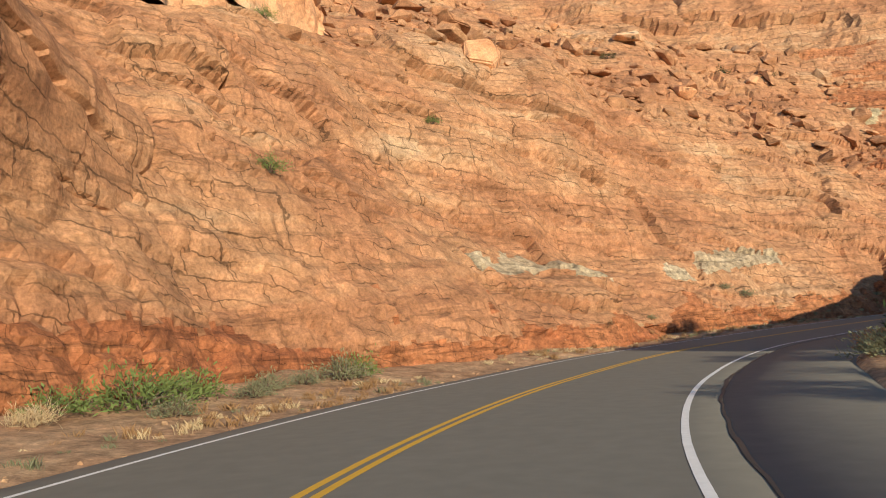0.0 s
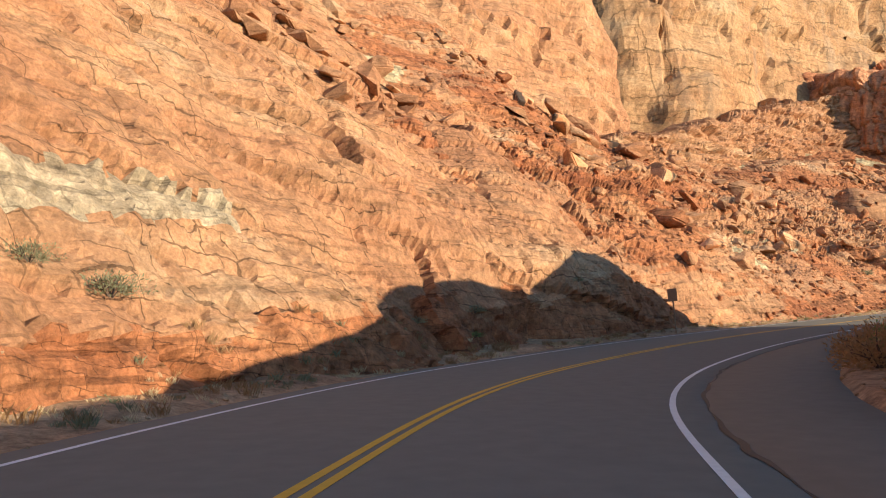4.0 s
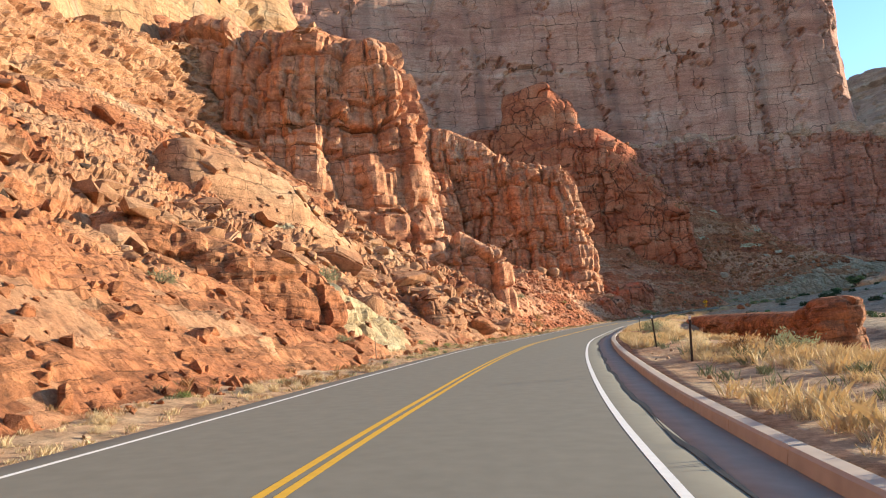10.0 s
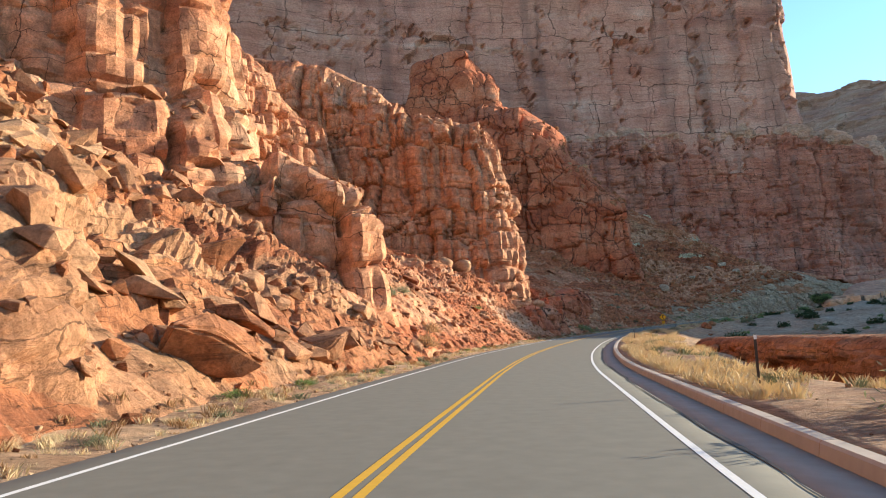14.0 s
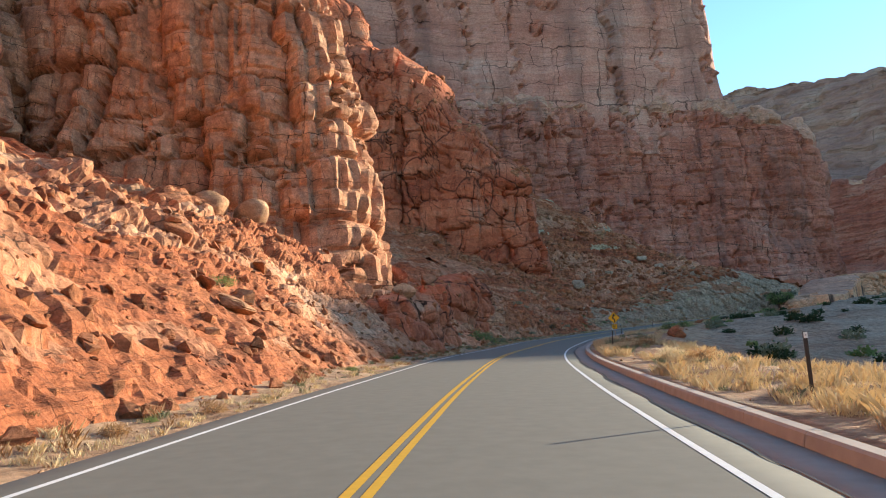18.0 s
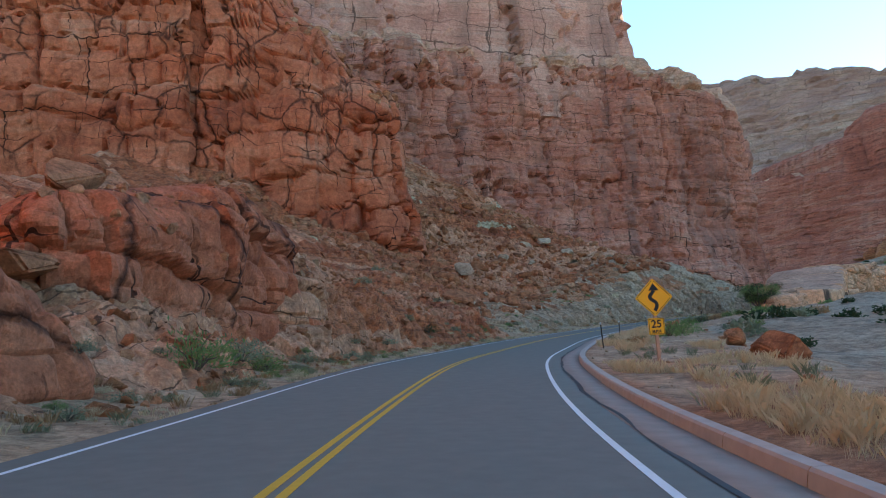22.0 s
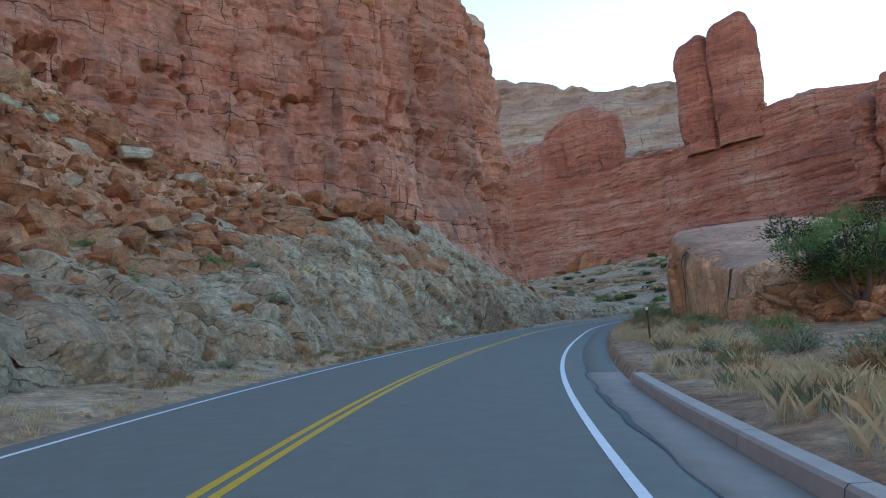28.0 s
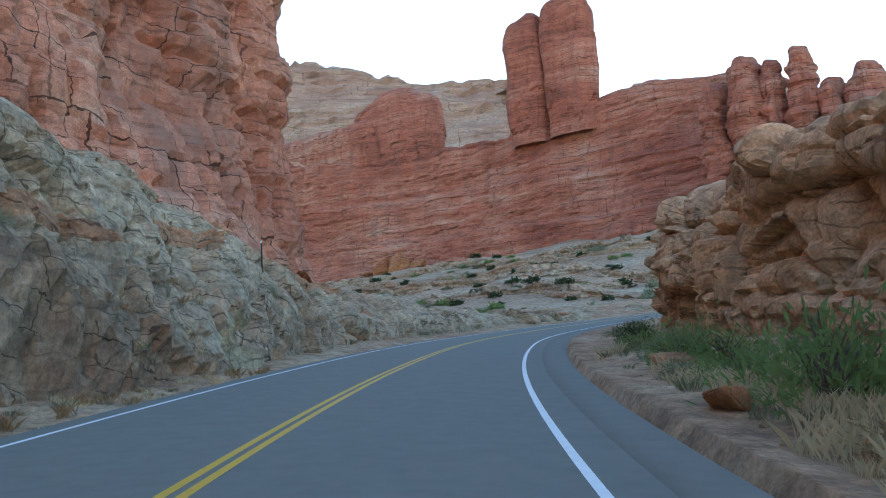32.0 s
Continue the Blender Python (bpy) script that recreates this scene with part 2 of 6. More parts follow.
    mul2.inputs["Factor"].default_value = 1.0
    K(col, mul2.inputs["A"]); K(dark.outputs["Result"], mul2.inputs["B"])
    K(mul2.outputs["Result"], bsdf.inputs["Base Color"])
    b1, b2 = N("ShaderNodeBump"), N("ShaderNodeBump")
    b1.inputs["Strength"].default_value, b1.inputs["Distance"].default_value = 0.9, 0.12 * plate
    hh = N("ShaderNodeMath"); hh.operation = "MULTIPLY_ADD"; hh.inputs[1].default_value = 0.5
    K(vr.outputs[0], hh.inputs[0]); K(hv.outputs[0], hh.inputs[2])
    K(hh.outputs[0], b1.inputs["Height"])
    b2.inputs["Strength"].default_value, b2.inputs["Distance"].default_value = 0.9, grain * 3
    K(fine.outputs["Fac"], b2.inputs["Height"]); K(b1.outputs["Normal"], b2.inputs["Normal"])
    b3 = N("ShaderNodeBump")
    b3.inputs["Strength"].default_value, b3.inputs["Distance"].default_value = 0.9, grain * 0.9
    K(grit.outputs["Fac"], b3.inputs["Height"]); K(b2.outputs["Normal"], b3.inputs["Normal"])
    b4 = N("ShaderNodeBump")
    b4.inputs["Strength"].default_value, b4.inputs["Distance"].default_value = 0.9, 0.16 * strata
    K(lr.outputs["Result"], b4.inputs["Height"]); K(b3.outputs["Normal"], b4.inputs["Normal"])
    K(b4.outputs["Normal"], bsdf.inputs["Normal"])
    return m


ORANGE = rock_material("orange_sandstone", [(0.27, 0.125, 0.062), (0.40, 0.195, 0.10), (0.455, 0.25, 0.132), (0.54, 0.37, 0.225)], streak=0.25, streak_col=(0.211, 0.107, 0.062), plate=1.6, crack=0.55, vary=0.18, grain=0.06, speck=0.7, strata=0.26, dip=(0.10, -0.16))
PALE = rock_material("pale_sandstone", [(0.30, 0.15, 0.074), (0.38, 0.215, 0.108), (0.43, 0.265, 0.142), (0.43, 0.32, 0.20)], streak=0.5, streak_col=(0.238, 0.183, 0.136), plate=6, crack=0.45, vary=0.08, speck=0.8)
RED = rock_material("red_mudstone", cols=[(0.23, 0.078, 0.037), (0.335, 0.128, 0.056), (0.40, 0.172, 0.078), (0.46, 0.285, 0.155)], plate=0.7, crack=0.55, vary=0.16)
EARTH = rock_material("deep_red_earth", cols=[(0.26, 0.076, 0.034), (0.385, 0.123, 0.05), (0.445, 0.163, 0.07), (0.49, 0.26, 0.135)], plate=0.7, crack=0.55, vary=0.16)
BLOCKY = rock_material("red_jointed_sandstone", cols=[(0.31, 0.118, 0.06), (0.48, 0.205, 0.102), (0.555, 0.275, 0.148), (0.59, 0.36, 0.22)], band=0.6, plate=1.5, crack=0.7, vary=0.16, speck=0.85, strata=0.05, tall=2.4, seams=0.35)
MASSIVE = rock_material("deep_red_sandstone", cols=[(0.31, 0.080, 0.037), (0.445, 0.130, 0.058), (0.51, 0.172, 0.081), (0.53, 0.265, 0.155)], band=0.3, patch=0.12, plate=3.2, crack=0.85, vary=0.14, speck=0.7, strata=0.04, tall=2.2, seams=0.9)
WALL = rock_material("varnished_sandstone", cols=[(0.33, 0.135, 0.09), (0.46, 0.21, 0.14), (0.54, 0.285, 0.195), (0.58, 0.40, 0.30)], band=0.22, patch=0.045, streak=0.55, streak_col=(0.185, 0.107, 0.080), plate=7.5, crack=0.6, vary=0.12, speck=0.5, run=0.6, tall=1.6)
WALL_LOW = rock_material("red_ledgy_sandstone", cols=[(0.28, 0.088, 0.052), (0.42, 0.155, 0.092), (0.50, 0.22, 0.14), (0.56, 0.34, 0.23)], band=0.22, patch=0.045, streak=0.55, streak_col=(0.185, 0.107, 0.080), plate=3.2, crack=0.75, vary=0.12, speck=0.6, tall=1.5)
GREY = rock_material("grey_green_sandstone", cols=[(0.275, 0.17, 0.10), (0.375, 0.26, 0.16), (0.435, 0.325, 0.21), (0.50, 0.39, 0.26)], band=0.5, patch=0.14, plate=1.1, crack=0.6, vary=0.16, speck=0.8, strata=0.2, seams=0.45)
BROWN = rock_material("brown_varnished_rock", [(0.46, 0.205, 0.10), (0.66, 0.33, 0.165), (0.72, 0.41, 0.225), (0.72, 0.53, 0.35)], streak=0.95, streak_col=(0.057, 0.044, 0.036), plate=2.6, crack=0.15, vary=0.1, speck=0.5, run=2.4, sparse=0.05, strata=0.05, tall=2, patch=0.2)
OCHRE = rock_material("ochre_brown_rock", [(0.46, 0.225, 0.115), (0.66, 0.35, 0.18), (0.72, 0.42, 0.24), (0.74, 0.53, 0.36)], streak=0.45, streak_col=(0.10, 0.075, 0.06), plate=1.6, crack=0.5, vary=0.16, speck=0.6, run=1.6, sparse=0.09, strata=0.08, seams=0.9)
SLICK = rock_material("slickrock_ground", cols=[(0.27, 0.155, 0.088), (0.345, 0.235, 0.148), (0.40, 0.305, 0.205), (0.45, 0.375, 0.265)], band=0.3, patch=0.12, plate=2.2, crack=0.5, vary=0.12)
DIRT = rock_material("sandy_verge", cols=[(0.27, 0.14, 0.077), (0.37, 0.22, 0.125), (0.44, 0.285, 0.168), (0.47, 0.345, 0.22)], band=0.8, patch=0.5, grain=0.03, plate=0.25, crack=0.1, vary=0.15, strata=0.0)
FAR = rock_material("distant_red_layers", [(0.18, 0.056, 0.036), (0.32, 0.10, 0.06), (0.38, 0.15, 0.095), (0.44, 0.25, 0.18)], band=0.45, patch=0.04, streak=0.3, streak_col=(0.13, 0.06, 0.05), plate=3.5, crack=0.65, vary=0.12, speck=0.55, strata=0.5, dip=(0.0, 0.02))
MESA = rock_material("mesa_layers", [(0.22, 0.118, 0.086), (0.30, 0.168, 0.126), (0.36, 0.222, 0.162), (0.40, 0.285, 0.215)], band=0.3, patch=0.05, plate=8, crack=0.5, vary=0.12, speck=0.7)
YELLOWISH = rock_material("pale_yellow_rock", [(0.33, 0.215, 0.115), (0.42, 0.32, 0.18), (0.49, 0.405, 0.25), (0.52, 0.45, 0.31)], plate=0.6, crack=0.15, vary=0.14)
BUFF = rock_material("buff_sandstone", [(0.40, 0.205, 0.12), (0.50, 0.275, 0.17), (0.55, 0.33, 0.21), (0.58, 0.39, 0.27)], plate=3.5, crack=0.25, speck=0.6, streak=0.3, streak_col=(0.25, 0.15, 0.11))
SEAMROCK = rock_material("grey_green_seam", [(0.31, 0.20, 0.115), (0.38, 0.29, 0.19), (0.42, 0.345, 0.235), (0.47, 0.38, 0.26)], plate=0.8, crack=0.3)
ASPHALT = plain("asphalt", (0.165, 0.158, 0.132), 0.85, vary=0.18, scale=3.0, bump=0.006)
WHITE = plain("white_road_paint", (0.72, 0.72, 0.70), 0.6, vary=0.15, scale=9)
YELLOW = plain("yellow_road_paint", (0.62, 0.36, 0.035), 0.6, vary=0.15, scale=9)
CONCRETE = plain("pinkish_concrete", (0.42, 0.355, 0.30), 0.9, vary=0.2, scale=4, bump=0.01)

# ---- numeric noise ----
def hash3(i, j, k, s):
    with np.errstate(over="ignore"):
        h = (i.astype(np.int64).astype(np.uint32) * np.uint32(374761393) + j.astype(np.int64).astype(np.uint32) * np.uint32(668265263)
             + k.astype(np.int64).astype(np.uint32) * np.uint32(2147483647) + np.uint32((s * 974711 + 12345) % 4294967291))
        h = (h ^ (h >> np.uint32(13))) * np.uint32(1274126177)
        h = (h ^ (h >> np.uint32(15))) * np.uint32(2246822519)
        h = h ^ (h >> np.uint32(16))
    return h.astype(np.float64) / 4294967296.0


def vnoise(p, s=0):
    q = np.floor(p)
    f = p - q
    f = f * f * (3 - 2 * f)
    out = 0
    for a in (0, 1):
        for b in (0, 1):
            for c in (0, 1):
                w = (f[:, 0] if a else 1 - f[:, 0]) * (f[:, 1] if b else 1 - f[:, 1]) * (f[:, 2] if c else 1 - f[:, 2])
                out = out + w * hash3(q[:, 0] + a, q[:, 1] + b, q[:, 2] + c, s)
    return out * 2 - 1


def fbm(p, octaves=4, s=0, gain=0.5):
    out, amp = 0, 1.0
    for o in range(octaves):
        out = out + amp * vnoise(p * (2.03 ** o), s + o)
        amp *= gain
    return out


def cells(p, s=0):
    """Distance to the nearest seed, gap to the second, and the cell's own random number."""
    q = np.floor(p)
    f1, f2, who = np.full(len(p), 9.0), np.full(len(p), 9.0), np.zeros(len(p))
    for a in (-1, 0, 1):
        for b in (-1, 0, 1):
            for c in (-1, 0, 1):
                i, j, k = q[:, 0] + a, q[:, 1] + b, q[:, 2] + c
                d = (i + hash3(i, j, k, s) - p[:, 0]) ** 2 + (j + hash3(i, j, k, s + 1) - p[:, 1]) ** 2 + (k + hash3(i, j, k, s + 2) - p[:, 2]) ** 2
                near = d < f1
                f2 = np.where(near, f1, np.minimum(f2, d))
                who = np.where(near, hash3(i, j, k, s + 3), who)
                f1 = np.where(near, d, f1)
    return np.sqrt(f1), np.sqrt(f2) - np.sqrt(f1), who


def joints(u, z, wob, size, seed):
    """Rock face split by beds and upright joints: metres to the nearest split, the block's random number, its tilt."""
    su, sz = size
    u, z = u + wob[:, 0] * 0.22 * su, z + wob[:, 1] * 0.2 * sz
    zz = z / sz
    zz = zz + 0.28 * np.sin(zz * 1.7 + seed) + 0.5 * hash3(np.floor(u / (su * 4.3)), u * 0, u * 0, seed + 6)
    k = np.floor(zz)
    wide = 0.6 + 1.2 * hash3(k, k * 0, k * 0, seed + 4)
    xx = u / (su * wide) + 5 * hash3(k, k * 0 + 1, k * 0, seed)
    xx = xx + 0.25 * np.sin(xx * 2.3 + k)
    i = np.floor(xx)
    fx, fz = xx - i, zz - k
    e = np.minimum(np.minimum(fx, 1 - fx) * su * wide, np.minimum(fz, 1 - fz) * sz)
    tilt = (hash3(i, k, k * 0, seed + 1) - 0.5) * (fx - 0.5) * su + (hash3(i, k, k * 0, seed + 2) - 0.5) * (fz - 0.5) * sz
    return e, hash3(i, k, k * 0, seed + 5), tilt


def rough_up(G, big=(0, 8), blocks=(), beds=(), fine=0.0, seed=0, fade=None, split=(), dip=0.0):
    """Push a grid of points along its normals: broad swells, jointed blocks (size xyz, depth, pillow, crack), bedding ledges (thickness, depth)."""
    du, dv = np.gradient(G, axis=0), np.gradient(G, axis=1)
    n = np.cross(du, dv)
    n /= np.linalg.norm(n, axis=2, keepdims=True) + 1e-9
    p = G.reshape(-1, 3)
    d = np.zeros(len(p))
    wob = np.stack([fbm(p / 5.0, 3, seed + 40 + k) for k in range(3)], 1)
    if big[0]:
        d += big[0] * fbm(p / big[1], 3, seed)
    for n_b, (size, depth, pillow, crack) in enumerate(blocks):
        f1, gap, who = cells((p + wob * 0.25 * min(size)) / np.array(size), seed + 7 + 11 * n_b)
        d += depth * (who - 0.5) * 2 + pillow * (0.5 - np.minimum(f1, 1) ** 2) - crack * np.exp(-(gap / 0.10) ** 2)
    for n_b, (thick, depth) in enumerate(beds):
        zz = (p[:, 2] + 0.35 * thick * wob[:, 0] + 0.02 * p[:, 0]) / thick + 17.3 * n_b
        k = np.floor(zz)
        fr = zz - k
        r = hash3(k, np.floor(p[:, 0] / (thick * 9) + wob[:, 1] * 0.7), k * 0, seed + 90 + n_b)
        d += depth * ((r - 0.5) * 2 - 0.8 * np.exp(-(np.minimum(fr, 1 - fr) / 0.09) ** 2))
    if split:
        mid = G[:, G.shape[1] // 2]
        u = np.concatenate([[0], np.cumsum(np.hypot(*np.diff(mid[:, :2], axis=0).T))])
        u = np.broadcast_to(u[:, None], G.shape[:2]).reshape(-1)
        for n_b, (size, depth, slope, crack, width, *lean) in enumerate(split):
            e, who, tilt = joints(u, p[:, 2] + (lean[0] if lean else dip) * u, wob, size, seed + 130 + 17 * n_b)
            d += depth * (who - 0.5) * 2 + slope * tilt - crack * np.exp(-e / width)
    if fine:
        d += fine * fbm(p / 0.9, 3, seed + 60)
    if fade is not None:
        d *= fade.reshape(-1)
    return G + n * d.reshape(G.shape[:2])[..., None]


def grid_mesh(name, G, mats, closed=False, smooth=False, flip=False, index=None, face=None):
    nu, nv = G.shape[:2]
    idx = np.arange(nu * nv).reshape(nu, nv)
    a, b = idx, np.roll(idx, -1, axis=0)
    if not closed:
        a, b = a[:-1], b[:-1]
    quads = np.stack([a[:, :-1], b[:, :-1], b[:, 1:], a[:, 1:]], -1).reshape(-1, 4)
    if flip:
        quads = quads[:, ::-1]
    me = bpy.data.meshes.new(name)
    me.vertices.add(nu * nv)
    me.vertices.foreach_set("co", G.reshape(-1).astype(np.float32))
    me.loops.add(quads.size)
    me.loops.foreach_set("vertex_index", quads.reshape(-1).astype(np.int32))
    me.polygons.add(len(quads))
    me.polygons.foreach_set("loop_start", np.arange(0, quads.size, 4, dtype=np.int32))
    me.polygons.foreach_set("use_smooth", np.full(len(quads), smooth))
    for mt in mats if isinstance(mats, (list, tuple)) else [mats]:
        me.materials.append(mt)
    if index is not None:
        me.polygons.foreach_set("material_index", index.reshape(-1).astype(np.int32))
    if face is not None:
        me.attributes.new("face", "FLOAT_VECTOR", "POINT").data.foreach_set("vector", face.reshape(-1).astype(np.float32))
    me.update(calc_edges=True)
    me.validate()
    return me


def face_of(G, dip=0.0):
    """Metres along a rock face and up it, and a mark that the mesh is such a face."""
    mid = G[:, G.shape[1] // 2]
    u = np.concatenate([[0], np.cumsum(np.hypot(*np.diff(mid[:, :2], axis=0).T))])
    u = np.broadcast_to(u[:, None], G.shape[:2])
    rise = np.sqrt((np.diff(G, axis=1) ** 2).sum(-1)).mean(0)
    up = np.concatenate([[0], np.cumsum(rise)])[None] * 0.5 + G[..., 2] * 0.5
    return np.stack([u, up + dip * u, np.ones_like(u)], -1)


# ---- the road's line ----
EYES = np.array([m.translation[:] for _, m in POSES])
TIMES = np.array([t for t, _ in POSES])
fine_t = np.arange(0, 32.001, 0.05)
line = np.stack([np.interp(fine_t, TIMES, EYES[:, k]) for k in range(3)], 1)
pad = np.concatenate([line[:1] + (line[:1] - line[30:0:-1]), line, line[-1:] + (line[-1:] - line[-2:-32:-1])])
ker = np.hanning(31); ker /= ker.sum()
line = np.stack([np.convolve(pad[:, k], ker, "same") for k in range(3)], 1)[30:-30]
line[:, 2] -= EYE
# the lane's own line lies a little beside the driver's
tg0 = np.gradient(line, axis=0)
tg0 /= np.linalg.norm(tg0[:, :2], axis=1, keepdims=True)
drift = np.interp(fine_t, [0, 1, 2.2, 3.2, 4.5, 6.4, 8, 9.5, 11, 14, 16.5, 19, 21.8, 24.8, 28, 31, 32], [-0.45, -0.5, -0.45, -0.65, -0.85, -0.75, -0.55, -0.36, -0.17, 0.35, 0.72, 0.65, 0.33, -0.33, -0.38, -0.2, -0.3])


def bank(t):
    """Cross-fall of the road, steeper in the first bend."""
    return np.interp(t, [2.5, 5, 10, 12.5], [0.035, 0.061, 0.061, 0.035])


line = line + np.stack([tg0[:, 1] * drift, -tg0[:, 0] * drift, -drift * bank(fine_t)], 1)
head0, head1 = line[6] - line[0], line[-1] - line[-13]
head0, head1 = head0 / np.linalg.norm(head0[:2]), head1 / np.linalg.norm(head1[:2])
back = [line[0] - head0 * d for d in np.arange(60, 0, -0.5)]
ahead, p, ang = [], line[-1].copy(), math.atan2(head1[1], head1[0])
for k in range(320):
    ang -= 0.5 / (185.0 if k < 70 else 62.0 if k < 190 else 400.0)
    p = p + np.array([0.5 * math.cos(ang), 0.5 * math.sin(ang), 0.5 * 0.045])
    ahead.append(p)
ROAD = np.concatenate([np.array(back), line, np.array(ahead)])
ROAD_T = np.concatenate([-np.arange(60, 0, -0.5) / 9.4, fine_t, 32 + 0.5 * np.arange(1, 321) / 11.6])
step = np.concatenate([[0], np.cumsum(np.linalg.norm(np.diff(ROAD[:, :2], axis=0), axis=1))])
even = np.arange(0, step[-1], 0.5)
ROAD_T = np.interp(even, step, ROAD_T)
ROAD = np.stack([np.interp(even, step, ROAD[:, k]) for k in range(3)], 1)
tang = np.gradient(ROAD, axis=0)
k21 = np.hanning(23); k21 /= k21.sum()
tang = np.stack([np.convolve(np.pad(tang[:, k], 11, "edge"), k21, "valid") for k in range(2)], 1)
tang /= np.linalg.norm(tang, axis=1, keepdims=True)
RIGHT = np.stack([tang[:, 1], -tang[:, 0]], 1)
def along(t, lat, h):
    """Places beside the road: t along it, lat metres to the right of the driving line, h above it (arrays)."""
    t, lat, h = np.broadcast_arrays(np.asarray(t, float), np.asarray(lat, float), np.asarray(h, float))
    x, y, z = (np.interp(t, ROAD_T, ROAD[:, k]) for k in range(3))
    rx, ry = (np.interp(t, ROAD_T, RIGHT[:, k]) for k in range(2))
    tilt = -np.clip(lat, -8, 4) * bank(t)
    return np.stack([x + rx * lat, y + ry * lat, z + h + tilt], -1)


def t_steps(t0, t1, metres):
    s = np.interp([t0, t1], ROAD_T, even)
    n = max(2, int((s[1] - s[0]) / metres) + 1)
    return np.interp(np.linspace(s[0], s[1], n), even, ROAD_T)


def nearest(xy):
    """Station and lateral distance of plan points."""
    R = ROAD[::3]
    out_t, out_l, out_z = np.zeros(len(xy)), np.zeros(len(xy)), np.zeros(len(xy))
    for a in range(0, len(xy), 8000):
        q = xy[a:a + 8000]
        d = (q[:, None, 0] - R[None, :, 0]) ** 2 + (q[:, None, 1] - R[None, :, 1]) ** 2
        i = d.argmin(1) * 3
        w = q - ROAD[i, :2]
        out_t[a:a + 8000], out_z[a:a + 8000] = ROAD_T[i], ROAD[i, 2]
        side = w[:, 0] * RIGHT[i, 0] + w[:, 1] * RIGHT[i, 1]
        out_l[a:a + 8000] = np.sign(side) * np.sqrt(d.min(1))
    return out_t, out_l, out_z


VERGE_LAT = np.array([2.9, 6.0, 9.0, 13.0, 18.0, 32.0, 60.0])
VERGE = ((-8, (0, 0, 0.3, 0.8, 1.0, 0.5, 0)), (7, (0, 0, 0.2, 0.5, 0.5, 0, 0)), (9, (0.14, 0.25, 0.1, -0.6, -1.4, -2.2, -1.0)), (14, (0.14, 0.12, -0.5, -2.0, -2.4, -2.6, -1.5)), (16.5, (0.14, 0.05, -1.0, -2.8, -3.0, -3.0, -1.5)),
         (18, (0.14, 0.15, -0.4, -2.2, -3.0, -3.2, -2.0)), (25, (0.14, 0.15, 0.0, -0.9, -1.8, -2.6, -1.0)), (28.5, (0.1, 0.1, 0.3, 0.3, 0.2, 0, 1.0)), (45, (0.05, 0.1, 0.5, 0.8, 1.0, 1.0, 2.0)))


def verge_height(t, lat):
    """Ground above the road on its right side."""
    tt = np.array([v[0] for v in VERGE], float)
    H = np.array([v[1] for v in VERGE], float)
    cols = np.stack([np.interp(t, tt, H[:, k]) for k in range(len(VERGE_LAT))], -1)
    k = np.clip(np.searchsorted(VERGE_LAT, lat) - 1, 0, len(VERGE_LAT) - 2)
    f = np.clip((lat - VERGE_LAT[k]) / (VERGE_LAT[k + 1] - VERGE_LAT[k]), 0, 1)
    r = np.arange(len(cols))
    return cols[r, k] * (1 - f) + cols[r, k + 1] * f


# ---- ground sheet ----
def ground_height(x, y):
    xy = np.stack([x, y], 1)
    t, lat, zr = nearest(xy)
    p3 = np.stack([x, y, x * 0], 1)
    right = verge_height(t, np.maximum(lat, 2.9))
    bumps = fbm(p3 / 9.0, 4, 3) * 0.7 + fbm(p3 / 40.0, 3, 8) * 1.2
    z = zr + np.where(lat > 2.9, right, 0.0) + np.clip((lat - 9) / 14, 0, 1) * bumps
    z = np.where(lat < 2.9, zr - 0.35 - np.clip((-lat - 9) / 6, 0, 1) * 2.0, z)
    z = np.where((lat >= 2.9) & (lat < 12.5), z - 0.35, z)
    far = np.clip((lat - 30) / 60, 0, 1)
    rise = 6 + 38 * np.clip((-20 - y) / 210, 0, 1) ** 1.2 + fbm(p3 / 30.0, 4, 5) * 2.2
    far = far * far * (3 - 2 * far)
    z = np.where(lat > 0, z * (1 - far) + rise * far, z)
    beyond = np.clip((-lat - 12) / 70, 0, 1) * np.clip((t - 33.5) / 2.5, 0, 1)
    z = np.where(lat < 0, np.where(t > 36, zr - 0.35, z) * (1 - beyond) + rise * beyond, z)
    out = np.clip((np.hypot(x - 250, y + 50) - 450) / 900, 0, 1)
    return z * (1 - out) + (-20) * out


def spread(lo, a, b, hi, inner, n_out):
    left = a - (np.geomspace(1, 1 + (a - lo), n_out) - 1)[1:][::-1]
    rightside = b + (np.geomspace(1, 1 + (hi - b), n_out) - 1)[1:]
    return np.concatenate([left, np.arange(a, b, inner), rightside])


gx, gy = spread(-2500, -40, 470, 3000, 1.5, 34), spread(-2800, -215, 110, 2500, 1.5, 34)
GX, GY = np.meshgrid(gx, gy, indexing="ij")
GZ = ground_height(GX.ravel(), GY.ravel()).reshape(GX.shape)
ground = tagged(new("ground", grid_mesh("ground", np.stack([GX, GY, GZ], -1), SLICK, smooth=True)), "pale pink slickrock and sand desert ground", "ground", kind="structure")


def strip(name, t0, t1, lats, hs, mat, metres=1.0):
    ts = t_steps(t0, t1, metres)
    G = np.stack([along(ts, la, h) for la, h in zip(lats, hs)], 1)
    return grid_mesh(name, G, mat, smooth=True, flip=True)


